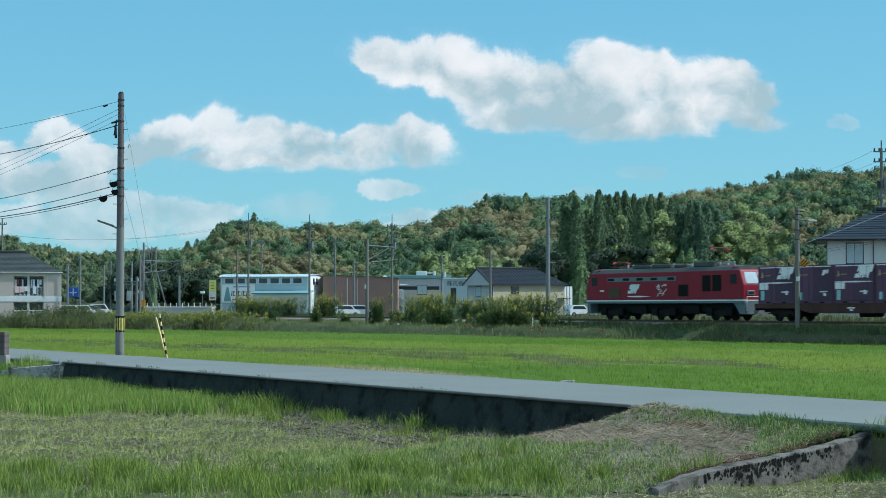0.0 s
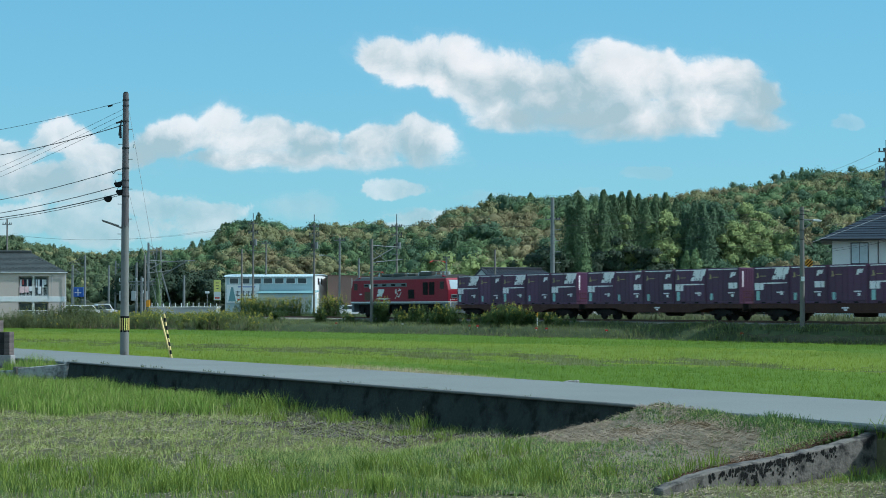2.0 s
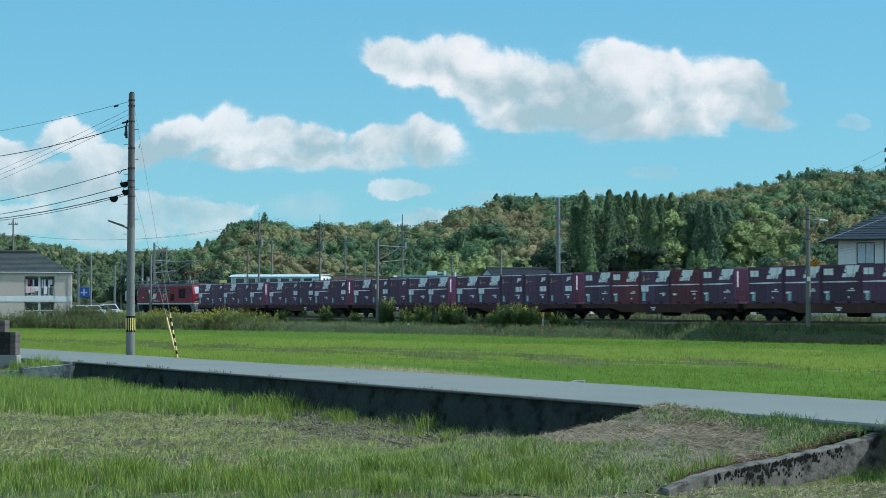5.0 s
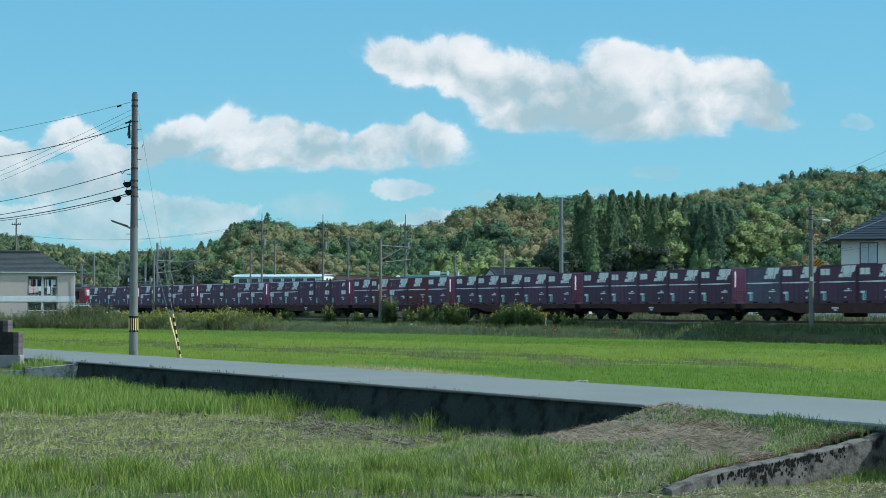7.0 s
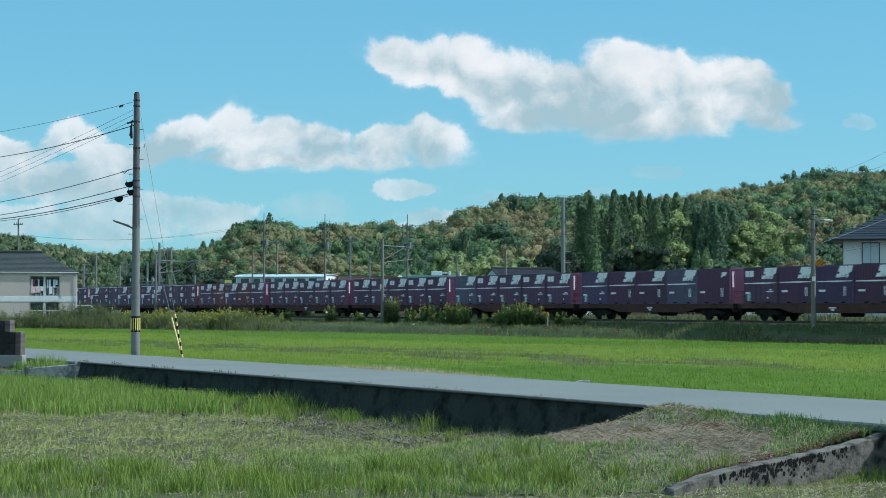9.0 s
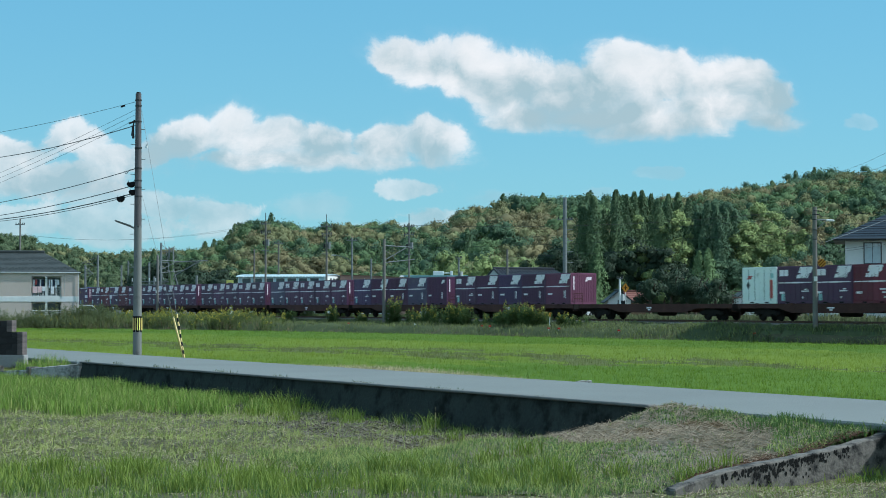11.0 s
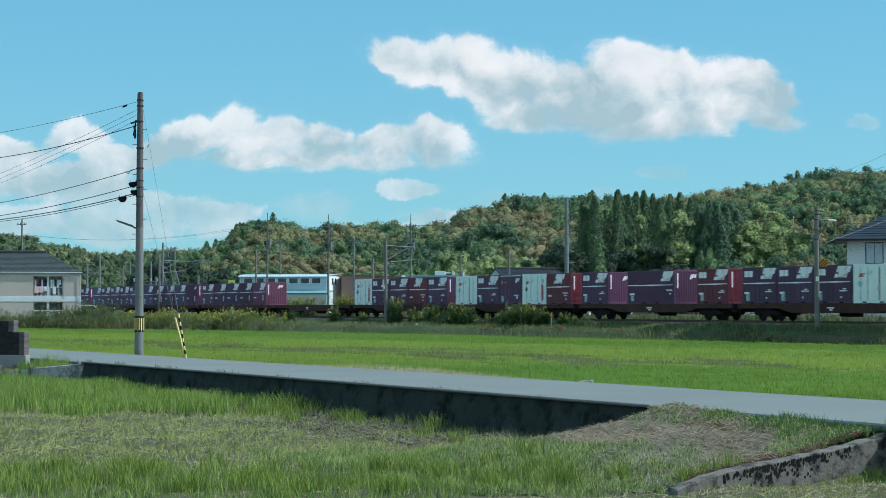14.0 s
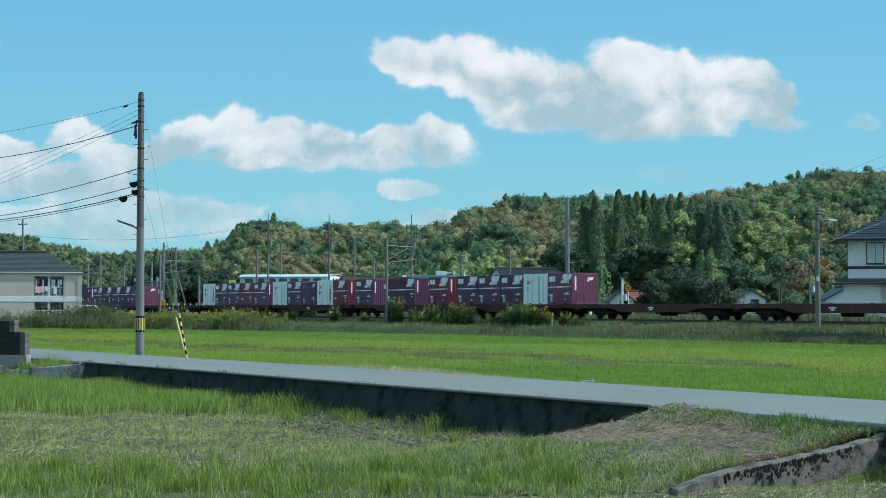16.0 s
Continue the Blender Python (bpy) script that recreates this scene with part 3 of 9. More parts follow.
LANE_TILT = Matrix.Rotation(ANG, 4, "Z") @ Matrix.Translation((-62, 0, 0)) @ Matrix.Rotation(-0.00165, 4, "Y") @ Matrix.Translation((62, 0, 0))


def lane_z(u):
    return (np.asarray(u, float) + 62) * 0.00165


road = strip("road", -400, 200, NEAR - 0.02, FAR, -0.11, 0.0, "asphalt", "pale grey worn asphalt farm lane beside the paddy", "road", 0.03)
road.matrix_basis = LANE_TILT
# kerb of the lane and the retaining wall below it
wall = new("retaining_wall")
tagged(wall, "dark mossy concrete retaining wall under the farm lane", "wall", "", "structure")
wall.matrix_basis = LANE_TILT
u = -55.2
k = 0
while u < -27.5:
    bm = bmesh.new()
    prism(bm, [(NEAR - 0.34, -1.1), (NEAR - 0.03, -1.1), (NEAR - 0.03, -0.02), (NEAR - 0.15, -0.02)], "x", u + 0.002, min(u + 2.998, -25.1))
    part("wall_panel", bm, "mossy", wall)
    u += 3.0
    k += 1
part("coping", bevelled(box(bmesh.new(), -55.3, -25.1, NEAR - 0.22, NEAR - 0.026, -0.016, 0.035), 0.015), "mast", wall, "weathered concrete coping strip")
wing = new("wing_wall")
tagged(wing, "weathered grey concrete wing wall with black moss stains", "wall", "", "structure")
wing.matrix_basis = Matrix.Rotation(ANG, 4, "Z")
WING = [(14.25, -0.66), (14.75, -0.51), (15.6, -0.39), (16.4, -0.30), (17.2, -0.19), (17.9, -0.06), (18.4, -0.03)]
wob = random.Random(12)
top = []
for (w0, za), (w1, zb) in zip(WING[:-1], WING[1:]):
    top += [(w0 + (w1 - w0) * i / 5, za + (zb - za) * i / 5 + wob.uniform(-0.012, 0.012)) for i in range(5)]
bm = prism(bmesh.new(), [(14.25, -1.2), (18.3, -1.2)] + [(w, z) for w, z in top if w < 18.3][::-1], "x", -19.80, -19.58)
part("wall_panel", bevelled(bm, 0.02), "wingwall", wing)
# black moss hangs from the crest in ragged tongues
bm = bmesh.new()
for i in range(420):
    w = 15.0 + wob.random() * 2.2
    lush = 0.5 + 0.5 * math.sin(w * 5.1) * math.sin(w * 1.9 + 1.0)
    if wob.random() > 0.25 + 0.75 * lush:
        continue
    z = float(np.interp(w, [a for a, b in WING], [b for a, b in WING])) - 0.045 - wob.random() ** 2.6 * (0.07 + 0.26 * lush)
    r0 = wob.uniform(0.006, 0.026)
    o = [(w + r0 * math.cos(a) * wob.uniform(0.4, 1.3), z + r0 * 1.5 * math.sin(a) * wob.uniform(0.4, 1.4)) for a in np.linspace(0, 5.4, 7)]
    prism(bm, o, "x", -19.579, -19.574 - wob.uniform(0, 0.003))
tagged(part("moss_patches", bm, "moss", wing, "ragged black moss"), "", "", "", "stuff")
# small culvert head where the lane wall ends
culvert = new("culvert_head")
tagged(culvert, "low stained concrete culvert head at the lane's edge", "culvert", "", "structure")
culvert.matrix_basis = Matrix.Rotation(ANG, 4, "Z")
part("end_strip", bevelled(prism(bmesh.new(), [(NEAR - 0.42, -1.1), (NEAR - 0.03, -1.1), (NEAR - 0.03, -0.0), (NEAR - 0.2, -0.0)], "x", -55.62, -55.31), 0.02), "culvert", culvert, "pale sloping concrete end strip")


def slab(p, q, thick, top_p, top_q):
    """An upright wall from p to q in the lane's plan, with a sloping top."""
    bm = bmesh.new()
    n = (Vector(q) - Vector(p)).orthogonal().normalized() * thick
    ring = [(p[0], p[1]), (q[0], q[1]), (q[0] + n.x, q[1] + n.y), (p[0] + n.x, p[1] + n.y)]
    tops = (top_p, top_q, top_q, top_p)
    lo = [bm.verts.new((x, y, -1.1)) for x, y in ring]
    hi = [bm.verts.new((x, y, z)) for (x, y), z in zip(ring, tops)]
    bm.faces.new(lo[::-1])
    bm.faces.new(hi)
    for i in range(4):
        j = (i + 1) % 4
        bm.faces.new((lo[i], lo[j], hi[j], hi[i]))
    bmesh.ops.recalc_face_normals(bm, faces=bm.faces[:])
    return bevelled(bm, 0.02)


part("front_wall", slab((-55.5, 17.86), (-56.45, 16.62), 0.2, -0.03, -0.17), "culvert", culvert, "pale stained concrete wing wall")
part("pier", bevelled(box(bmesh.new(), -56.78, -56.5, 16.5, 16.86, -1.0, -0.14), 0.02), "wingwall", culvert)
part("front_wall", slab((-56.8, 16.62), (-60.6, 16.62), 0.2, -0.25, -0.40), "culvert", culvert, "pale stained concrete wing wall")
part("pier", bevelled(box(bmesh.new(), -60.9, -60.62, 16.5, 16.86, -1.0, -0.22), 0.02), "wingwall", culvert)
part("front_wall", bevelled(box(bmesh.new(), -66, -60.92, 16.62, 16.86, -1.0, -0.40), 0.03), "wingwall", culvert)

# railway: ballast bed, sleepers, rails
bm = prism(bmesh.new(), [(TRACK - 2.3, 0.3), (TRACK + 2.3, 0.3), (TRACK + 1.5, RAIL - 0.2), (TRACK - 1.5, RAIL - 0.2)], "x", -420, 120)
bed = tagged(part("track_bed", bm, "ballast", None, "brown crushed stone ballast bed of the railway", Matrix.Rotation(ANG, 4, "Z")), "", "track bed", "", "structure")
for w in (-0.5335, 0.5335):
    bm = prism(bmesh.new(), [(-0.06, 0), (0.06, 0), (0.06, 0.02), (0.012, 0.04), (0.012, 0.11), (0.034, 0.12), (0.034, 0.155), (-0.034, 0.155), (-0.034, 0.12), (-0.012, 0.11), (-0.012, 0.04), (-0.06, 0.02)], "x", -420, 120)
    r = part("rail", bm, "rail", None, "rusty steel rail with a worn head", Matrix.Rotation(ANG, 4, "Z") @ pose(0, TRACK + w, RAIL - 0.155))
    tagged(r, "", "rail", "rails of the track", "structure")
sl = mesh_of(bevelled(box(bmesh.new(), -0.12, 0.12, -1.0, 1.0, 0, 0.16), 0.02), "sleeper", "concrete")
track = new("sleepers")
tagged(track, "concrete sleepers half sunk in the ballast", "sleepers", "", "structure")
track.matrix_basis = Matrix.Rotation(ANG, 4, "Z")
for i in range(150):
    o = new("sleeper", sl)
    o.parent = track
    o.matrix_basis = pose(-190 + i * 0.66, TRACK, RAIL - 0.30)
# loose stones on the shoulder of the bed
n = 9000
a = np.stack([rng.uniform(-260, -60, n), TRACK - rng.uniform(1.3, 2.5, n)], -1)
h = np.interp(TRACK - a[:, 1], [1.5, 2.3], [RAIL - 0.2, 0.36])
tet = np.array([[1, 0, -.6], [-.5, .87, -.6], [-.5, -.87, -.6], [0, 0, .8]])
sz = rng.uniform(0.03, 0.06, n)
rt = rng.uniform(0, 6.28, n)
c, s = np.cos(rt), np.sin(rt)
tv = np.stack([tet[None, :, 0] * c[:, None] - tet[None, :, 1] * s[:, None], tet[None, :, 0] * s[:, None] + tet[None, :, 1] * c[:, None], np.repeat(tet[None, :, 2], n, 0)], -1) * sz[:, None, None]
loc = np.stack([a[:, 0] * DU.x + a[:, 1] * DW.x, a[:, 0] * DU.y + a[:, 1] * DW.y, h], -1)
tf = np.array([[0, 1, 3], [1, 2, 3], [2, 0, 3], [0, 2, 1]])
raw("ballast_stones", (tv + loc[:, None]).reshape(-1, 3), (tf[None] + 4 * np.arange(n)[:, None, None]).reshape(-1, 3), "ballast", "stuff", "loose brown ballast stones on the track shoulder", "gravel")


# ---- hills and woods ----
def skyline(cols, rows):
    return lambda c: np.interp(c, cols, rows)


def hill(name, sky_of, c0, c1, dist, depth, tree_h, label):
    """A wooded ridge: its crest stands at dist, its foot depth nearer."""
    cs = np.linspace(c0, c1, 70)
    ds = np.concatenate([np.linspace(0, 1, 16), np.linspace(1.1, 2.4, 8)])
    C, D = np.meshgrid(cs, ds)
    Y = dist - depth + D * depth
    top = (545 - sky_of(C)) * dist / FOCAL + EYE - tree_h
    prof = np.where(D < 1, np.sin(np.clip(D, 0, 1) * math.pi / 2) ** 1.1, 1 - 0.5 * np.clip(D - 1, 0, 2) ** 1.5)
    Z = 0.3 + np.maximum(top, 0.6) * prof - np.where(D == 0, 1.0, 0)
    Z = Z + 0.6 * np.sin(C * 0.05) * prof
    v = np.stack([(C - 784) * Y / FOCAL, Y, Z], -1)
    i = np.arange(C.size).reshape(C.shape)
    f = np.stack([i[:-1, :-1], i[:-1, 1:], i[1:, 1:], i[1:, :-1]], -1).reshape(-1, 4)
    raw(name, v.reshape(-1, 3), f, "hill", "structure", label, "hill")

    def height(c, d):
        d = np.asarray(d)
        t = (545 - sky_of(c)) * dist / FOCAL + EYE - tree_h
        p = np.where(d < 1, np.sin(np.clip(d, 0, 1) * math.pi / 2) ** 1.1, 1 - 0.5 * np.clip(d - 1, 0, 2) ** 1.5)
        return 0.3 + np.maximum(t, 0.6) * p
    return height


ICO = bmesh.new()
bmesh.ops.create_icosphere(ICO, subdivisions=1, radius=1.0)
ICO_V = np.array([v.co[:] for v in ICO.verts])
ICO_F = np.array([[v.index for v in f.verts] for f in ICO.faces])
ICO.free()
CONE_A = np.arange(8) * math.pi / 4
CONE_F = np.array([[r * 8 + i, r * 8 + (i + 1) % 8, r * 8 + 8 + (i + 1) % 8, r * 8 + 8 + i] for r in range(5) for i in range(8)])
CONE_F = np.concatenate([CONE_F[:, [0, 1, 2]], CONE_F[:, [0, 2, 3]]])


def crowns(places, heights, widths, leaves, size, shape="round", drop=0.12):
    """Many tree crowns at once: loose leaf sprays over the dense inner foliage of each billow."""
    vs, ns, cvs, cfs, cns, count = [], [], [], [], [], 0
    for (x, y, z), h, wd in zip(places, heights, widths):
        n = leaves
        here = np.array([x, y, z])
        if shape == "cone":
            t = rng.random(n) ** 0.85
            ang = rng.uniform(0, 6.283, n)
            ph = rng.uniform(0, 6, 2)
            swell = lambda t, ang: (0.04 + np.sin(np.clip(1 - t, 0, 1) * 1.5) * 0.96) ** 0.78 * wd / 2 * (0.80 + 0.10 * np.sin(t * 26 + ang + ph[0]) + 0.17 * np.sin(ang * 3 + t * 11 + ph[1]) + 0.08 * np.sin(ang * 7 - t * 17))
            r = swell(t, ang) * (0.58 + 0.56 * rng.random(n) ** 0.6)
            pts = np.stack([r * np.cos(ang), r * np.sin(ang), h * (0.10 + 0.90 * t)], -1)
            out_dir = np.stack([np.cos(ang), np.sin(ang), np.full(n, 0.15)], -1)
            soft = np.stack([np.cos(ang), np.sin(ang), np.full(n, 0.5)], -1) + rng.normal(0, 0.15, (n, 3))
            T, A = np.meshgrid(np.linspace(0, 0.96, 6), CONE_A, indexing="ij")
            T, A = T.ravel(), A.ravel()
            r = swell(T, A) * 0.5
            cvs.append(np.stack([r * np.cos(A), r * np.sin(A), h * (0.10 + 0.88 * T)], -1) + here)
            cns.append(np.stack([np.cos(A), np.sin(A), np.full(48, 0.5)], -1) + rng.normal(0, 0.2, (48, 3)))
            cfs.append(CONE_F + count)
            count += 48
        else:
            nb = rng.integers(6, 10)
            bc = np.clip(rng.normal(0, 1, (nb, 3)), -1.5, 1.5) * np.array([wd * 0.21, wd * 0.21, h * drop]) + np.array([0, 0, h * 0.62])
            bc[0] = (0, 0, h * 0.62)
            br = rng.uniform(0.12, 0.25, nb) * wd
            br[0] = wd * 0.33
            pick = rng.integers(0, nb, n)
            dv = rng.normal(0, 1, (n, 3))
            dv /= np.linalg.norm(dv, axis=1)[:, None]
            dv[:, 2] = np.abs(dv[:, 2]) * 0.9 - 0.35 * (rng.random(n) < 0.45)
            pts = bc[pick] + dv * (br[pick] * rng.uniform(0.74, 1.2, n))[:, None]
            out_dir = dv
            mid = pts - np.array([0, 0, h * 0.40])
            soft = dv * 0.55 + mid / (np.linalg.norm(mid, axis=1)[:, None] + 1e-6) * 0.6
            for k in range(nb):
                cv = bc[k] + ICO_V * br[k] * rng.uniform(0.5, 0.78, (12, 1))
                mid = cv - np.array([0, 0, h * 0.40])
                cvs.append(cv + here)
                cns.append(ICO_V * 0.6 + mid / (np.linalg.norm(mid, axis=1)[:, None] + 1e-6) * 0.5 + rng.normal(0, 0.2, (12, 3)))
                cfs.append(ICO_F + count)
                count += 12
        s = size * rng.uniform(0.45, 1.3, n)
        a = np.cross(out_dir, rng.normal(0, 1, (n, 3)))
        a /= np.linalg.norm(a, axis=1)[:, None] + 1e-9
        b = np.cross(out_dir, a) * 0.75 + rng.normal(0, 0.42, (n, 3))
        tri = np.stack([pts + a * s[:, None], pts - a * s[:, None] * 0.6 + b * s[:, None] * 0.9, pts - a * s[:, None] * 0.5 - b * s[:, None]], 1)
        face = np.cross(tri[:, 1] - tri[:, 0], tri[:, 2] - tri[:, 0])
        inward = (face * soft).sum(1) < 0
        tri[inward] = tri[inward][:, ::-1]
        vs.append(tri + here)
        soft = soft / (np.linalg.norm(soft, axis=1)[:, None] + 1e-6) + rng.normal(0, 0.34, (n, 3))
        ns.append(np.repeat(soft, 3, 0))
    v = np.concatenate(vs).reshape(-1, 3)
    f = np.concatenate([np.arange(len(v)).reshape(-1, 3), np.concatenate(cfs) + len(v)])
    nm = np.concatenate([np.concatenate(ns), np.concatenate(cns)])
    return np.concatenate([v, np.concatenate(cvs)]), f, nm / np.linalg.norm(nm, axis=1)[:, None]


def spaced(count):
    """Evenly scattered pairs between 0 and 1."""
    k = np.arange(count) + rng.random()
    return (k * 0.7548776662 + rng.random()) % 1, (k * 0.5698402910 + rng.random()) % 1


def wood(name, height, c0, c1, dist, depth, count, hs, ws_, leaves, size, material, label, d_span=(0.0, 1.25), shape="round", drop=0.12):
    p, q = spaced(count)
    c, d = c0 + (c1 - c0) * p, d_span[0] + (d_span[1] - d_span[0]) * q
    y = dist - depth + d * depth
    x = (c - 784) * y / FOCAL
    z = height(c, d) - 0.4
    v, f, nm = crowns(np.stack([x, y, z], -1), rng.uniform(*hs, count), rng.uniform(*ws_, count), leaves, size, shape, drop)
    return raw(name, v, f, material, "stuff", label, "woods", nm)


def mixed_wood(name, height, c0, c1, dist, depth, count, leaves, size, kinds, d_span=(0.0, 1.1)):
    """A closed wood of several kinds of tree that gather in patches; kinds: share, material, heights, widths, shape, label."""
    p, q = spaced(count)
    c, d = c0 + (c1 - c0) * p, d_span[0] + (d_span[1] - d_span[0]) * q
    y = dist - depth + d * depth
    x = (c - 784) * y / FOCAL + rng.normal(0, 0.8, count)
    z = height(c, d) - 0.4
    patch = np.sin(x * 0.11 + 1.3 * np.sin(y * 0.06)) + np.sin(y * 0.09 + x * 0.05 + 2) + rng.normal(0, 0.9, count)
    rank = np.argsort(np.argsort(patch)) / count
    low = 0.0
    for share, material, hs, ws_, shape, label in kinds:
        ok = (rank >= low) & (rank < low + share)
        low += share
        m = int(ok.sum())
        v, f, nm = crowns(np.stack([x, y, z], -1)[ok], rng.uniform(*hs, m), rng.uniform(*ws_, m), leaves, size, shape)
        raw(name, v, f, material, "stuff", label, "woods", nm)


sky_left = skyline([-260, 0, 50, 90, 150, 200, 250, 330, 420], [405, 413, 419, 430, 440, 447, 443, 447, 470])
sky_mid = skyline([230, 262, 290, 340, 385, 430, 500, 550, 600, 680, 740, 800, 870], [470, 440, 440, 437, 428, 392, 388, 402, 392, 389, 405, 420, 450])
sky_right = skyline([640, 700, 745, 800, 870, 930, 990, 1060, 1200, 1270, 1350, 1440, 1568, 1900], [450, 425, 398, 380, 354, 346, 348, 350, 346, 334, 325, 308, 298, 280])
h_left = hill("hill_left", sky_left, -260, 420, 900, 260, 9, "low wooded ridge in the distance")
h_mid = hill("hill_mid", sky_mid, 225, 880, 640, 170, 8.2, "wooded hill behind the station buildings")
h_right = hill("hill_right", sky_right, 640, 1900, 470, 130, 7.2, "wooded hillside with autumn foliage behind the houses")
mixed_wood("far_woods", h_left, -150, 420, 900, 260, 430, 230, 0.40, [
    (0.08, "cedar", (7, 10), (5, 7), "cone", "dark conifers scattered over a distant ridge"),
    (0.70, "farwood", (6, 10), (7, 11), "round", "mixed woods on a distant ridge, haze put in their dull green"),
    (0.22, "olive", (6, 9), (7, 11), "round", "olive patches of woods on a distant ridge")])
mixed_wood("mid_woods", h_mid, 235, 870, 640, 170, 640, 600, 0.27, [
    (0.04, "cedar", (7.5, 10.5), (5, 7), "cone", "dark cedar trees among broadleaf woods"),
    (0.14, "deep", (6, 9.5), (6, 9.5), "round", "deep green broadleaf trees on a hill"),
    (0.26, "broad", (5.5, 9), (6, 9.5), "round", "green broadleaf woods covering a hill"),
    (0.40, "olive", (5.5, 8.6), (6, 9.5), "round", "olive green broadleaf woods covering a hill"),
    (0.16, "autumn", (5.5, 8.4), (6, 9), "round", "browning autumn broadleaf trees on a hill")])
mixed_wood("near_woods", h_right, 690, 1680, 470, 130, 860, 600, 0.23, [
    (0.05, "cedar", (6.5, 9.5), (4.5, 6.5), "cone", "dark cedar trees on the near hillside"),
    (0.22, "deep", (5.5, 8.8), (5.5, 8.5), "round", "deep green broadleaf woods on the near hillside"),
    (0.25, "broad", (5, 8.2), (5.5, 8.5), "round", "green broadleaf woods on the near hillside"),
    (0.30, "olive", (5, 8), (5.5, 8.5), "round", "olive green woods on the near hillside"),
    (0.18, "autumn", (5, 7.8), (5.5, 8.5), "round", "russet and olive autumn trees on the near hillside")])
flat = lambda c, d: np.full(np.shape(c), 0.5)


def stand(name, rows, k, material, label, leaves, size, shape="cone", drop=0.12):
    """Trees one by one: bearing, row of the top, width in metres, nearer (+) or further (-) in metres."""
    pts, hs, wds = [], [], []
    for col, top, wd, near in rows:
        p = seen(col, k, 0.5)
        p *= (p.y - near) / p.y
        pts.append((p.x, p.y, 0.5))
        hs.append((545 - top) * p.y / FOCAL + EYE - 0.5)
        wds.append(wd * (1.4 if shape == "cone" else 1.0))
    v, f, nm = crowns(pts, hs, wds, leaves, size, shape, drop)
    return raw(name, v, f, material, "stuff", label, "woods", nm)


# tall cedars at the foot of the hill, with bamboo between and beside them
stand("cedar_stand", [(1026, 356, 5.0, 4), (1046, 348, 5.6, 5), (1064, 372, 4.5, 0), (1086, 337, 5.8, 2), (1104, 345, 5.0, -3), (1118, 340, 5.0, -5), (1132, 338, 5.2, -6), (1148, 344, 4.6, -7), (1160, 352, 5.4, 6),
                      (1178, 344, 4.6, -8), (1196, 341, 5.0, -9), (1214, 352, 4.8, -2)], 9.9, "cedar", "tall dark green cedars at the foot of the hill", 4200, 0.19)
stand("cedar_stand", [(1229, 372, 5.2, 2), (1247, 356, 5.0, 3), (1262, 362, 5.2, 6), (1280, 368, 5.4, 3), (1296, 374, 5.0, 1), (1268, 396, 5.6, 9), (1240, 405, 4.8, 8)], 9.9, "deep", "yellow-green conifers beside the bamboo grove", 3600, 0.19)
stand("cedar_stand", [(1052, 432, 3.4, 13), (1232, 445, 3.6, 14), (1248, 440, 3.8, 14)], 10.2, "broad", "bright green trees in front of the cedars", 2600, 0.18)
# near-black trees added in place of the deep shade below the cedars
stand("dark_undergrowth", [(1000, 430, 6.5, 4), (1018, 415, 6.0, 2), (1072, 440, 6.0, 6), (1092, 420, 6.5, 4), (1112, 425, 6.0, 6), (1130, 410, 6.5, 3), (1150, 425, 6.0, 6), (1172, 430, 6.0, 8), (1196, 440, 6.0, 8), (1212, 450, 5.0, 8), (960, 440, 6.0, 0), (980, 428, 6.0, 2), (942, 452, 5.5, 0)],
      10.0, "evergreen", "very dark trees that fill in the shade under the cedars", 1500, 0.22, "round", 0.16)
stand("dark_undergrowth", [(1285, 450, 6.0, 8), (1305, 455, 6.0, 10), (1328, 465, 6.0, 12), (1350, 455, 6.5, 10), (1372, 448, 6.5, 9), (1392, 440, 6.5, 8), (1415, 430, 6.5, 7), (1262, 452, 5.0, 10)], 10.2, "deep", "shaded green trees below the bamboo", 1700, 0.21, "round", 0.15)
stand("bamboo_grove", [(1180, 366, 4.6, 7), (1196, 362, 5.0, 6), (1208, 372, 4.6, 7), (1120, 372, 4.4, 8), (1136, 380, 4.4, 8), (1198, 410, 4.6, 9), (1186, 430, 4.6, 10), (1150, 446, 3.6, 12), (1176, 452, 3.8, 13)], 9.9, "bamboo", "feathery yellow-green bamboo beside the cedars", 2200, 0.20, "round", 0.19)
stand("bamboo_grove", [(1302, 366, 5.5, 2), (1318, 352, 5.8, -2), (1336, 350, 6.0, -3), (1354, 352, 6.0, -2), (1372, 362, 6.0, 0), (1392, 376, 6.0, 2), (1406, 392, 5.5, 3), (1312, 396, 5.8, 5), (1332, 386, 6.0, 4), (1352, 390, 6.0, 5), (1374, 400, 6.0, 5), (1396, 412, 5.5, 6), (1308, 424, 4.6, 8), (1330, 430, 4.4, 8), (1362, 428, 4.6, 8)],
      9.9, "bamboo", "feathery yellow-green bamboo grove below the hillside", 2300, 0.20, "round", 0.19)
stand("hillside_trees", [(1292, 322, 8.5, -90), (1306, 328, 8.0, -88), (1280, 334, 7.5, -86), (1352, 326, 5.0, -95), (1424, 372, 6.0, -4), (1440, 392, 6.0, 2), (1455, 405, 5.5, 2), (1478, 380, 6.0, -6), (1500, 372, 6.0, -8), (1530, 368, 6.5, -8), (1556, 362, 6.5, -8)], 10.1, "deep", "dark broad trees standing out on the hillside", 2000, 0.24, "round", 0.16)
stand("hillside_trees", [(1395, 455, 5.5, 16), (1415, 446, 6.0, 14), (1432, 440, 6.0, 12), (1450, 452, 5.0, 12), (1418, 470, 4.0, 20)], 10.4, "autumn", "dull russet trees beside the house", 1700, 0.20, "round", 0.14)
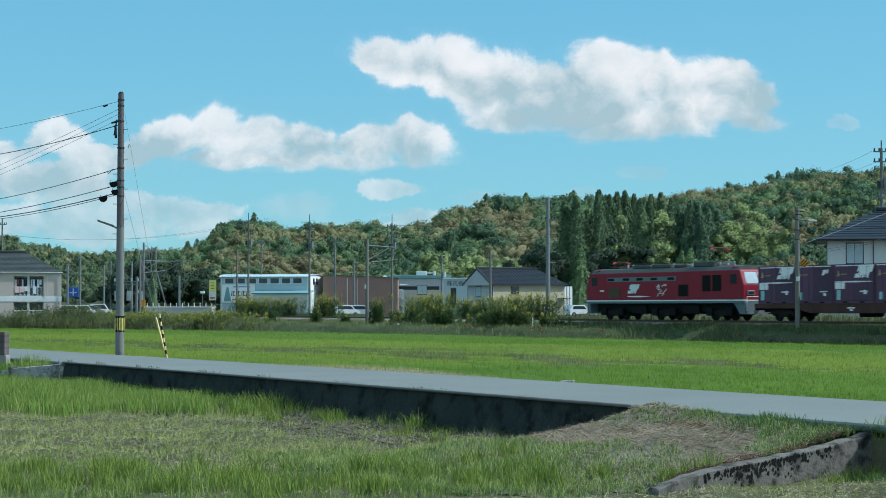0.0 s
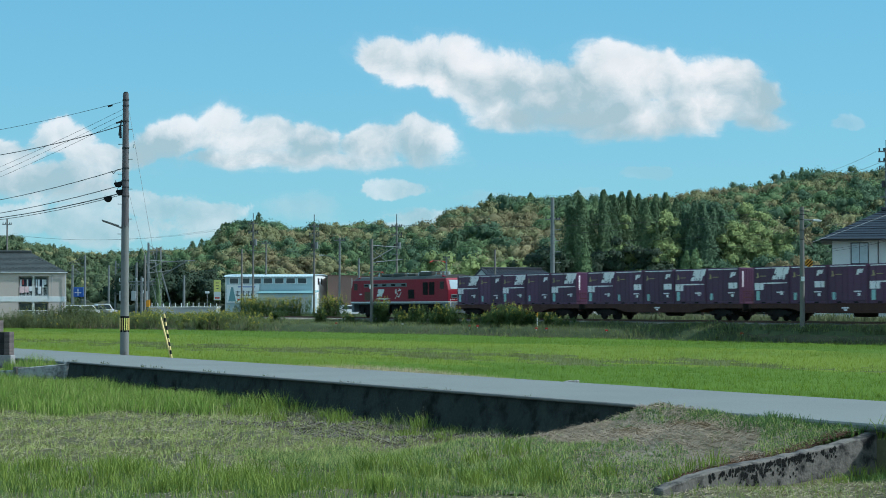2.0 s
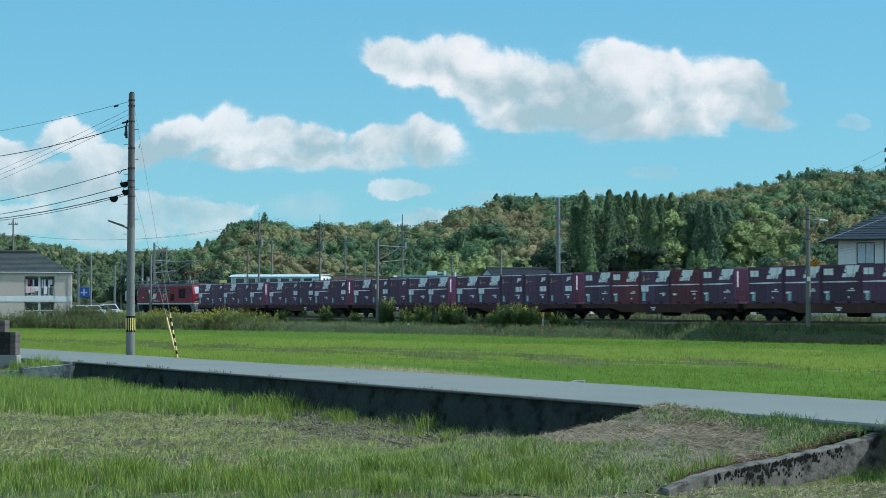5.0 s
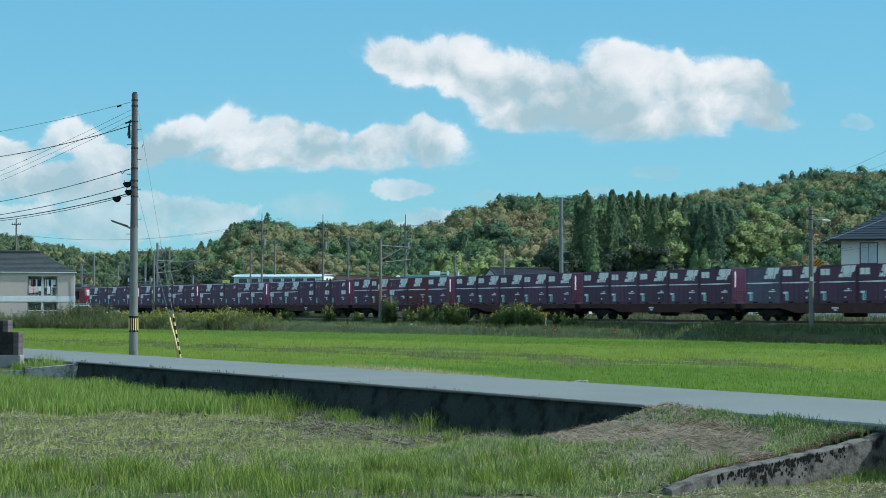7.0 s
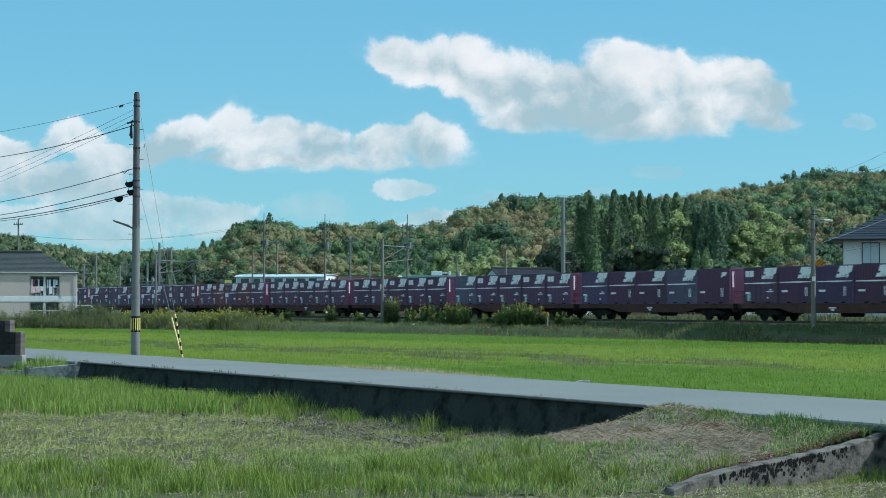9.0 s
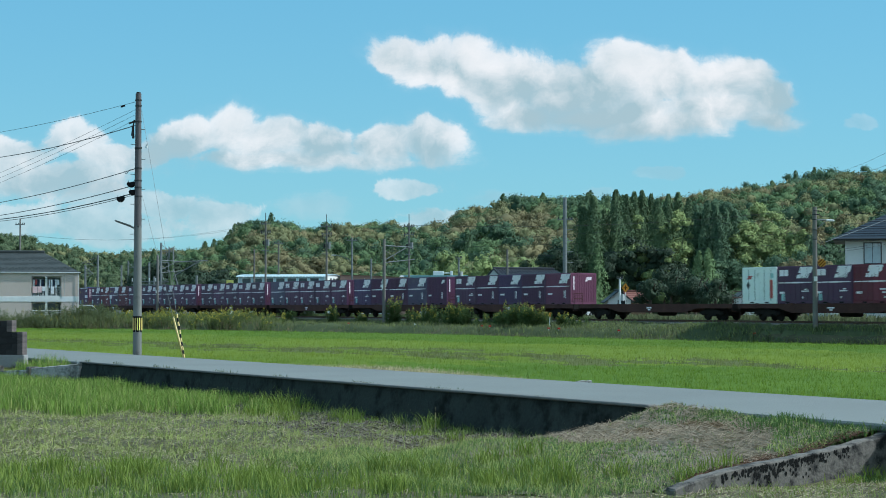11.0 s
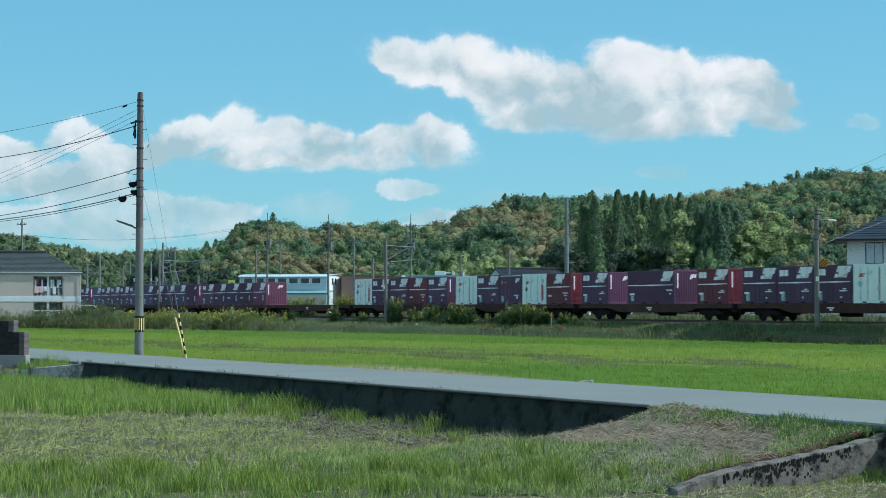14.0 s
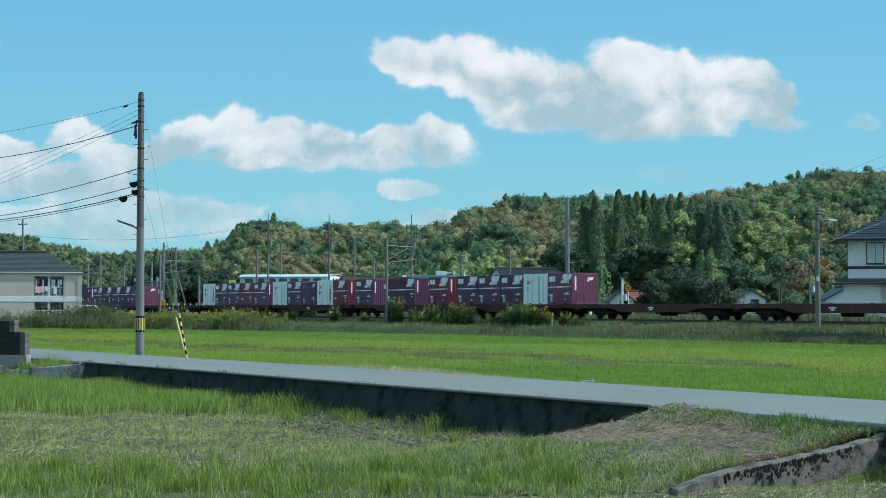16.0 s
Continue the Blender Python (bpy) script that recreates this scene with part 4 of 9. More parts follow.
wood("yard_trees", flat, 560, 1000, 400, 60, 80, (6, 10), (6, 9), 700, 0.33, "broad", "olive green trees behind the workshops", (0.0, 1.0))
wood("yard_trees", flat, 760, 960, 360, 20, 24, (8, 14), (6, 8), 520, 0.33, "bamboo", "light green trees behind the workshops", (0.0, 1.0))
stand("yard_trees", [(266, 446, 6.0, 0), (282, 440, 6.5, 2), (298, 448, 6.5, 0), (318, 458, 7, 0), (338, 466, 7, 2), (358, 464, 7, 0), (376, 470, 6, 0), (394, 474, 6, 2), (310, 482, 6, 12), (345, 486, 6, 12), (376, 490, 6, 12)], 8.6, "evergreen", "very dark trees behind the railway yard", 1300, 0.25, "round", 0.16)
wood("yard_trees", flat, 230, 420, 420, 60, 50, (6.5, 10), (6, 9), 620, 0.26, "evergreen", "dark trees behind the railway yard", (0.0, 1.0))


# ---- the train ----
MOVERS = []


def travel(t):
    return -20.633 * (t - 7) + 0.019 * ((t - 8) ** 2 - 1)


def place_on_track(s, t):
    p = at(-244.24 + s + travel(t), TRACK, RAIL)
    return pose(p.x, p.y, p.z, 0, 0, RZ)


def moving(name, s, label, category, group=""):
    ob = thing(name, place_on_track(s, 0), label, category, group)
    MOVERS.append((ob, s))
    return ob


def wheel_mesh():
    bm = bmesh.new()
    for y in (-0.56, 0.56):
        rod(bm, (0, y - 0.06, 0), (0, y + 0.06, 0), 0.42, n=20)
        rod(bm, (0, y * 1.0 - (0.1 if y > 0 else -0.1), 0), (0, y - (0.05 if y > 0 else -0.05), 0), 0.45, n=20)
    rod(bm, (0, -0.85, 0), (0, 0.85, 0), 0.08, n=10)
    return mesh_of(bm, "wheelset", "bogie")


def frame_side(y):
    bm = prism(bmesh.new(), [(-1.35, 0.52), (-1.35, 0.38), (-0.55, 0.40), (-0.35, 0.24), (0.35, 0.24), (0.55, 0.40), (1.35, 0.38), (1.35, 0.52), (0.5, 0.66), (-0.5, 0.66)], "y", y - 0.06, y + 0.06)
    for x in (-0.95, 0.95):
        box(bm, x - 0.16, x + 0.16, y - 0.1, y + 0.1, 0.30, 0.56)
    for x in (-0.15, 0.15):
        rod(bm, (x, y, 0.28), (x, y, 0.62), 0.07, n=8)
    return bm


SHARED = dict(wheel=wheel_mesh(), side=mesh_of(frame_side(0), "side_frame", "bogie"), bolster=mesh_of(bx(-0.22, 0.22, -0.9, 0.9, 0.45, 0.72, 0.03), "bolster", "bogie"))


def bogie(parent, x, base=0.95):
    b = part("bogie", SHARED["bolster"], None, parent, "", pose(x, 0, 0))
    for dx in (-base, base):
        part("wheelset", SHARED["wheel"], None, b, "", pose(dx, 0, 0.43))
    for y in (-0.93, 0.93):
        part("side_frame", SHARED["side"], None, b, "", pose(0, y, 0))
    return b


def build_wagon():
    wg = thing("flat_wagon", pose(0, 0, 0), "dark red-brown container flat wagon on bogies", "freight wagon", "wagons of the train")
    sill = [(-9.75, 1.0), (-9.75, 0.72), (-5.6, 0.72), (-4.2, 0.47), (4.2, 0.47), (5.6, 0.72), (9.75, 0.72), (9.75, 1.0)]
    for y in (-1.22, 1.16):
        part("side_sill", bevelled(prism(bmesh.new(), sill, "y", y, y + 0.06), 0.008), "wagon", wg)
    bm = bmesh.new()
    box(bm, -9.7, 9.7, -0.2, 0.2, 0.60, 0.98)
    for x in np.arange(-9.5, 9.6, 1.9):
        box(bm, x - 0.07, x + 0.07, -1.16, 1.16, 0.80, 0.985)
    box(bm, -9.75, 9.75, -1.16, 1.16, 0.965, 0.99)
    part("underframe", bm, "wagon", wg)
    for x in (-7.1, 7.1):
        bogie(wg, x)
    for x, sgn in ((-9.75, -1), (9.75, 1)):
        part("coupler", rods(((x, 0, 0.88), (x + sgn * 0.42, 0, 0.88), 0.09)), "bogie", wg)
        part("end_sill", bx(min(x, x + sgn * 0.1), max(x, x + sgn * 0.1), -1.2, 1.2, 0.62, 1.0, 0.015), "bogie", wg)
        part("draft_gear", bx(min(x, x - sgn * 1.3), max(x, x - sgn * 1.3), -0.45, 0.45, 0.50, 0.799, 0.02), "bogie", wg)
        part("brake_hose", rods(((x + sgn * 0.1, 0.35, 0.75), (x + sgn * 0.25, 0.3, 0.42), 0.03), ((x + sgn * 0.25, 0.3, 0.42), (x + sgn * 0.46, 0.25, 0.45), 0.03)), "bogie", wg)
        part("uncoupling_lever", rods(((x + sgn * 0.14, -1.15, 0.66), (x + sgn * 0.14, 0, 0.8), 0.018), ((x + sgn * 0.14, -1.15, 0.66), (x + sgn * 0.2, -1.15, 0.5), 0.018)), "bogie", wg)
        bm = bmesh.new()
        for a, b in (((x, -1.1, 1.0), (x, -1.1, 1.75)), ((x, -0.3, 1.0), (x, -0.3, 1.75)), ((x, -1.1, 1.75), (x, -0.3, 1.75)), ((x, -1.1, 1.38), (x, -0.3, 1.38)), ((x, -1.2, 0.55), (x, -1.2, 1.0)), ((x, -1.2, 0.55), (x + 0.05, -0.85, 0.55))):
            rod(bm, a, b, 0.022, n=6)
        if sgn > 0:
            part("hand_rail", bm, "wagon", wg, "slender end rail and step")
        else:
            bm.free()
    part("brake_gear", rods(((-4.0, -0.5, 0.5), (4.0, -0.5, 0.5), 0.04), ((-1.0, 0.3, 0.42), (1.0, 0.3, 0.42), 0.18)), "bogie", wg)
    part("number_bar", bx(-0.55, 0.1, -1.234, -1.228, 0.72, 0.80), "mark", wg)
    part("maker_bar", bx(-0.35, -0.05, -1.234, -1.228, 0.60, 0.68), "mark", wg)
    for x in (-7.8, -4.2, -0.4, 3.6, 7.6):
        part("lashing_cleat", bx(x - 0.15, x + 0.15, -1.27, -1.225, 0.92, 1.03, 0.01), "wagon", wg)
    for c in wg.children:
        c.matrix_basis = Matrix.Diagonal((1, 1, 1.17, 1)) @ c.matrix_basis
    return wg


def logo_bars(x, z, s, y):
    """Slanting block mark, as plain shapes."""
    o = [(0, 0.04), (0.36, 0.04), (0.38, 0.15), (0.42, 0.15), (0.41, 0.04), (0.52, 0.04), (0.54, 0.2), (0.57, 0.2), (0.56, 0.06), (0.63, 0.06), (0.65, 0.2), (0.68, 0.2), (0.67, 0.03), (0.78, 0.03), (0.82, 0.25), (0.95, 0.27), (1.0, 0.54), (0.70, 0.54), (0.68, 0.44), (0.655, 0.44), (0.67, 0.54), (0.14, 0.54), (0.09, 0.28), (0.22, 0.28), (0.20, 0.2), (0.03, 0.2)]
    return prism(bmesh.new(), [(x + s * (p + 0.25 * q), z + s * q) for p, q in o], "y", y - 0.004, y + 0.002)


def small_mark(x, z, y):
    """A little slanting mark, one plain shape."""
    o = [(0, 0), (0.2, 0), (0.27, 0.11), (0.56, 0.11), (0.68, 0.36), (0.14, 0.36)]
    return prism(bmesh.new(), [(x + p, z + q) for p, q in o], "y", y - 0.004, y + 0.002)


L, WID, HT = 3.715, 2.45, 2.5


def add_shell(ct, length, material):
    """The box, its four posts, twelve rails and two corrugated ends."""
    h = length / 2
    key = (length, material)
    if key not in SHELLS:
        y = WID / 2
        wave = []
        for i in range(10):
            c = -0.98 + i * 0.218
            wave += [(c - 0.055, 0.0), (c - 0.035, 0.03), (c + 0.035, 0.03), (c + 0.055, 0.0)]
        end = prism(bmesh.new(), [(q, p) for p, q in [(p, q + 0.004) for p, q in wave] + [(wave[-1][0], -0.01), (wave[0][0], -0.01)]], "z", 0.14, HT - 0.12)
        SHELLS[key] = dict(body=mesh_of(bx(-h + 0.035, h - 0.035, -y + 0.035, y - 0.035, 0.06, HT - 0.02), "body", material),
                           post=mesh_of(bx(-0.06, 0.06, -0.06, 0.06, 0, HT, 0.012), "corner_post", material),
                           side=mesh_of(bx(-h + 0.121, h - 0.121, -0.04, 0.04, -0.065, 0.065, 0.012), "side_rail", material),
                           cross=mesh_of(bx(-0.04, 0.04, -y + 0.121, y - 0.121, -0.065, 0.065, 0.012), "end_rail", material),
                           end=mesh_of(end, "end_panel", material))
    sh_ = SHELLS[key]
    part("body", sh_["body"], None, ct)
    for x in (-h + 0.06, h - 0.06):
        for y in (-WID / 2 + 0.06, WID / 2 - 0.06):
            part("corner_post", sh_["post"], None, ct, "", pose(x, y, 0))
    for z in (0.066, HT - 0.066):
        for y in (-WID / 2 + 0.045, WID / 2 - 0.045):
            part("side_rail", sh_["side"], None, ct, "", pose(0, y, z))
        for x in (-h + 0.045, h - 0.045):
            part("end_rail", sh_["cross"], None, ct, "", pose(x, 0, z))
    part("end_panel", sh_["end"], None, ct, "", pose(h - 0.034, 0, 0))
    part("end_panel", sh_["end"], None, ct, "", pose(-h + 0.034, 0, 0, 0, 0, 180))


SHELLS = {}
FRONT = -WID / 2


LOOK = dict(a=("box", "dark maroon steel freight container with a white panel, mark and stripe"), A=("box_red", "red-maroon steel freight container with a white panel, mark and stripe"),
            b=("box", "maroon freight container with a large white mark, tags and rust-gold emblem"), c=("box", "plain maroon freight container with a small white mark"),
            p=("box", "maroon freight container with a small mark and a white panel"), d=("box_violet", "violet freight container with a white mark and stripe"),
            D=("box_slate", "faded grey-violet freight container with a white mark and stripe"), e=("box", "dark maroon ribbed freight container with a large white mark"),
            v=("box_violet", "violet ribbed freight container with a large white mark"), E=("box_slate", "faded grey-violet ribbed freight container with a large white mark"),
            g=("box", "plain ribbed maroon freight container with a small mark"), h=("box_red", "red-maroon freight container with a white mark in its middle"),
            w=("box_white", "off-white freight container with a red bar and dark diamond"), x=("box_white", "pale blue-white freight container with a thin red line"),
            m=("box_magenta", "magenta-red freight container with a white panel, mark and stripe"), n=("box_magenta", "magenta-red ribbed freight container with a large white mark"),
            l=("box", "long dark maroon ribbed freight container"))


def ribs(ct, h, body):
    """Upright ribs along the near side."""
    bm = bmesh.new()
    for x in np.arange(-h + 0.25, h - 0.2, 0.28):
        box(bm, x - 0.07, x + 0.07, FRONT + 0.004, FRONT + 0.04, 0.15, HT - 0.13)
    part("side_ribs", bm, body, ct)


def build_container(kind):
    body, label = LOOK[kind]
    length = 6.058 if kind == "l" else L
    ct = thing("freight_container", pose(0, 0, 0), label, "container", "containers on the train")
    add_shell(ct, length, body)
    h = length / 2
    y0, y1 = FRONT - 0.008, FRONT + 0.008

    def bar(name, x0, x1, z0, z1, material="mark"):
        return part(name, bx(x0, x1, y0, y1, z0, z1), material, ct)

    def stripe(z, x0=-h + 0.12, x1=h - 0.2):
        part("marking_line", prism(bmesh.new(), [(x0, z), (x1 * 0.2, z - 0.015), (x1, z + 0.025), (x1, z + 0.065), (x1 * 0.2, z + 0.085), (x0, z + 0.06)], "y", y0, y1), "mark", ct)

    # what the sunlit end carries
    if kind not in "wx":
        part("end_lock", bx(h - 0.008, h + 0.006, -0.98, -0.88, 1.15, 2.25), "mark", ct)
        part("end_mark", small_mark(0, 0, 0), "mark", ct, "", pose(h - 0.004, 0.15, 1.82, 0, 0, 90))
        part("end_grip", prism(bmesh.new(), [(-0.78, 0.16), (-0.74, 0.16), (-0.74, 0.71), (-0.16, 0.71), (-0.16, 0.16), (-0.12, 0.16), (-0.12, 0.75), (-0.78, 0.75)], "x", h - 0.03, h - 0.002), "wagon", ct)
    if kind in "leEvng":
        ribs(ct, h, body)
    else:
        # two side doors, each with hinges and two lock rods
        for x0, x1 in ((-h + 0.16, -0.02), (0.02, h - 0.16)):
            door = part("door", bx(x0, x1, FRONT + 0.006, FRONT + 0.05, 0.17, HT - 0.15, 0.012), body, ct)
            for fx in (0.32, 0.72):
                xx = x0 + (x1 - x0) * fx
                part("lock_rod", rods(((xx, FRONT - 0.002, 0.2), (xx, FRONT - 0.002, HT - 0.18), 0.018)), "steel" if kind in "wx" else body, door)
            for z in (0.4, 1.2, 2.0):
                xx = x0 + 0.03 if x0 < -0.5 else x1 - 0.03
                part("hinge", bx(xx - 0.035, xx + 0.035, FRONT - 0.004, FRONT + 0.02, z - 0.05, z + 0.05), body, door)
    for xp in (-0.8, 0.8):
        part("fork_pocket", bx(xp - 0.2, xp + 0.2, FRONT - 0.003, FRONT + 0.02, 0.03, 0.12), "black", ct)
    if kind == "l":
        stripe(1.36)
        part("mark", logo_bars(h - 1.75, 1.62, 1.45, y0), "mark", ct)
        bar("tag", -h + 0.3, -h + 0.95, 0.66, 0.80)
        bar("tag", -h + 0.5, -h + 0.85, 0.22, 0.62, "mark_teal")
        bar("data_bar", h - 1.0, h - 0.3, 0.96, 1.06)
        bar("data_bar", h - 0.7, h - 0.45, 0.70, 0.80)
    elif kind in "aAdDm":
        if kind in "aAm":
            bar("name_panel", -h + 0.24, -h + 1.12, 1.84, 2.26)
        part("mark", logo_bars(0.1, 1.62, 1.5, y0), "mark", ct)
        stripe(1.36)
        bar("tag", -h + 0.24, -h + 0.76, 0.66, 0.80)
        bar("tag", -h + 0.44, -h + 0.78, 0.20, 0.64, "mark_teal")
        bar("data_bar", 0.62, 1.35, 0.78, 0.86)
        bar("data_bar", 0.95, 1.25, 0.90, 0.98)
        bar("data_bar", 0.7, 0.82, 0.34, 0.46)
    elif kind in "eEvn":
        part("mark", logo_bars(0.1, 1.62, 1.5, y0), "mark", ct)
        stripe(1.40)
        bar("data_bar", -h + 0.32, -h + 0.95, 0.76, 0.90)
        bar("data_bar", 0.85, 0.92, 0.50, 1.10)
        bar("data_bar", 1.02, 1.09, 0.50, 1.10)
    elif kind == "h":
        part("mark", logo_bars(-0.75, 1.62, 1.5, y0), "mark", ct)
        stripe(1.36)
        bar("data_bar", -h + 0.3, -h + 0.8, 0.62, 0.76)
        bar("data_bar", 0.6, 1.35, 0.86, 0.94)
        bar("data_bar", 0.8, 1.2, 0.66, 0.74)
        bar("data_bar", 1.0, 1.14, 0.34, 0.46)
    elif kind == "g":
        part("mark", small_mark(h - 1.0, 1.86, y0), "mark", ct)
        bar("data_bar", -h + 0.3, -h + 0.85, 0.76, 0.90)
        bar("data_bar", 0.85, 0.92, 0.50, 1.10)
        bar("data_bar", 1.02, 1.09, 0.50, 1.10)
    elif kind in "bcp":
        bar("top_bar", -h + 0.2, -0.05, 2.37, 2.43)
        bar("top_bar", 0.05, h - 0.2, 2.37, 2.43)
        part("door_tag", prism(bmesh.new(), [(-h + 0.26, 1.74), (-h + 0.58, 1.74), (-h + 0.58, 1.84), (-h + 0.46, 2.10), (-h + 0.40, 2.10), (-h + 0.40, 1.84)], "y", y0, y1), "mark_tan", ct)
        bar("data_bar", -h + 0.7, -h + 1.35, 1.84, 1.89, "mark_tan")
        bar("data_bar", 0.55, 1.3, 0.72, 0.80)
        if kind == "b":
            part("mark", logo_bars(0.08, 1.56, 1.62, y0), "mark", ct)
            stripe(1.34)
            bar("name_panel", -h + 0.14, -h + 1.05, 0.92, 1.33)
            bar("tag", -h + 0.30, -h + 0.66, 0.22, 0.86, "mark_teal")
            bar("data_bar", 0.95, 1.25, 0.58, 0.84)
        else:
            part("mark", small_mark(h - 1.05, 1.82, y0), "mark", ct)
            bar("tag", -h + 0.42, -h + 0.74, 0.24, 0.72, "mark_teal")
            bar("data_bar", 0.95, 1.2, 0.48, 0.66)
            if kind == "p":
                bar("name_panel", h - 1.22, h - 0.28, 1.05, 1.46)
    else:
        part("mark", prism(bmesh.new(), [(-h + 0.50, 1.70), (-h + 0.58, 1.66), (-h + 0.66, 1.70), (-h + 0.66, 1.86), (-h + 0.72, 1.86), (-h + 0.72, 1.68), (-h + 0.92, 1.68), (-h + 0.92, 1.86), (-h + 0.98, 1.86), (-h + 0.98, 1.68), (-h + 1.03, 1.68), (-h + 1.03, 1.86), (-h + 1.14, 1.86), (-h + 1.14, 1.91), (-h + 0.62, 1.91), (-h + 0.60, 1.74), (-h + 0.50, 1.76)], "y", y0, y1), "mark_red", ct, "worn red mark")
        if kind == "w":
            part("tag", prism(bmesh.new(), [(-h + 0.66, 0.98), (-h + 0.86, 1.25), (-h + 0.66, 1.52), (-h + 0.46, 1.25)], "y", y0, y1), "trim_dark", ct, "dark diamond")
            bar("red_bar", h - 0.72, h - 0.42, 0.35, 1.62, "mark_red")
            bar("tag", h - 0.62, h - 0.34, 1.75, 2.05, "mark_teal")
        else:
            part("tag", prism(bmesh.new(), [(-h + 0.66 + 0.2 * math.cos(a), 1.25 + 0.2 * math.sin(a)) for a in np.linspace(0, 5.7, 11)], "y", y0, y1), "mark_teal", ct, "pale teal round emblem")
            bar("red_bar", h - 1.28, h - 1.22, 0.2, 2.3, "mark_red")
    return ct


def build_locomotive():
    lo = moving("electric_locomotive", -10.92, "deep red electric locomotive with white stripe and grey skirts", "locomotive")
    hw, e = 1.42, 9.6
    # body: vertical up to the waist at the ends, then leaning cab fronts
    bm = bmesh.new()
    prism(bm, [(-e, 1.32), (e, 1.32), (e, 2.38), (e - 0.42, 3.40), (-e + 0.42, 3.40), (-e, 2.38)], "y", -hw, hw)
    bevelled(bm, 0.07, 2)
    body = part("body", bm, "loco_red", lo, "glossy red car body")
    bm = bmesh.new()
    prism(bm, [(-hw + 0.04, 3.40), (hw - 0.04, 3.40), (hw - 0.35, 3.66), (0.5, 3.76), (-0.5, 3.76), (-hw + 0.35, 3.66)], "x", -e + 0.6, e - 0.6)
    part("roof", bm, "loco_roof", lo, "grimy brown-grey roof")
    for sg in (-1, 1):
        o = [(sg * (e - 1.5), 3.35), (sg * (e - 0.5), 3.35), (sg * (e - 0.72), 3.56), (sg * (e - 1.5), 3.70)]
        part("cab_roof", bevelled(prism(bmesh.new(), o, "y", -1.22, 1.22), 0.05), "loco_red", lo)
    part("white_stripe", bx(-e - 0.012, e + 0.012, -hw - 0.012, hw + 0.012, 1.27, 1.36), "white", lo)
    part("sill_band", bx(-e, e, -hw + 0.01, hw - 0.01, 1.12, 1.27), "loco_grey", lo)
    for sg in (-1, 1):
        bm = bx(-e - 0.04, -e + 0.35, -1.3, 1.3, 0.35, 1.119) if sg < 0 else prism(bmesh.new(), [(sg * (e - 1.25), 1.12), (sg * (e + 0.04), 1.12), (sg * (e + 0.04), 0.35), (sg * (e - 0.55), 0.35), (sg * (e - 0.95), 0.85)], "y", -1.3, 1.3)
        part("skirt", bm, "loco_grey", lo, "grey end skirt")
        w = part("windscreen", prism(bmesh.new(), [(-0.02, 0), (0.02, 0), (0.02, 0.86), (-0.02, 0.86)], "y", -1.12, 1.12), "windscreen", lo, "", pose(sg * (e - 0.03), 0, 2.46, 0, -22.4 * sg, 0))
        part("pillar", bx(-0.03, 0.03, -0.05, 0.05, 0, 0.86), "loco_red", w)
        for y in (-0.78, 0.78):
            hb = part("headlight", bx(sg * e - 0.06, sg * e + 0.06, y - 0.33, y + 0.33, 1.66, 1.98, 0.02), "loco_grey", lo)
            part("lens", bx(sg * e - 0.075, sg * e + 0.075, y - 0.24, y + 0.24, 1.73, 1.91), "glass", hb)
        part("hand_rail", rods(((sg * (e + 0.1), -1.2, 1.55), (sg * (e + 0.1), 1.2, 1.55), 0.02), ((sg * (e + 0.1), -1.2, 0.6), (sg * (e + 0.1), -1.2, 1.55), 0.02), ((sg * (e + 0.1), 1.2, 0.6), (sg * (e + 0.1), 1.2, 1.55), 0.02)), "white", lo)
        part("coupler", rods(((sg * e, 0, 0.88), (sg * (e + 0.58), 0, 0.88), 0.11)), "loco_under", lo)
        part("cab_window", bx(*sorted((sg * (e - 1.45), sg * (e - 0.72))), -hw - 0.014, hw + 0.014, 2.46, 3.12, 0.01), "dark_glass", lo)
        part("cab_door", bx(*sorted((sg * (e - 2.45), sg * (e - 1.8))), -hw - 0.01, hw + 0.01, 1.42, 3.20, 0.008), "loco_red", lo)
    y0, y1 = -hw - 0.015, -hw + 0.01
    part("louvre_band", bx(-6.75, 1.9, y0, y1, 2.74, 3.06), "loco_grey", lo, "grey band with small dark windows")
    for x in (-6.25, -4.3, -2.55, -0.75, 1.3):
        part("small_window", bx(x - 0.42, x + 0.42, y0 - 0.012, y1, 2.80, 3.00, 0.02), "black", lo)

    def grille(x0, x1, z0, z1, material="black"):
        g = part("grille", bx(x0, x1, y0, y1, z0, z1), material, lo)
        bm = bmesh.new()
        for z in np.arange(z0 + 0.06, z1 - 0.02, 0.11):
            box(bm, x0 + 0.03, x1 - 0.03, y0 - 0.02, y0 + 0.004, z, z + 0.05)
        part("slats", bm, material, g)

    grille(-6.6, -5.1, 1.50, 2.30, "rail")
    grille(2.2, 3.35, 1.62, 2.45)
    grille(5.0, 5.95, 1.95, 3.08)
    grille(6.15, 7.15, 1.95, 3.08)
    part("mark", logo_bars(-4.1, 1.80, 1.35, y0), "white", lo, "white slanting mark")
    part("swoosh", prism(bmesh.new(), [(-4.1, 1.60), (-2.6, 1.56), (-1.2, 1.62), (-2.6, 1.68), (-4.1, 1.66)], "y", y0, y1), "white", lo)
    bm = bmesh.new()
    r2 = random.Random(3)
    for i in range(20):
        x, z, a = -0.35 + r2.random() * 1.0, 1.72 + r2.random() * 0.75, r2.uniform(-0.5, 1.0)
        dx, dz = math.cos(a) * r2.uniform(0.08, 0.24), math.sin(a) * r2.uniform(0.08, 0.2)
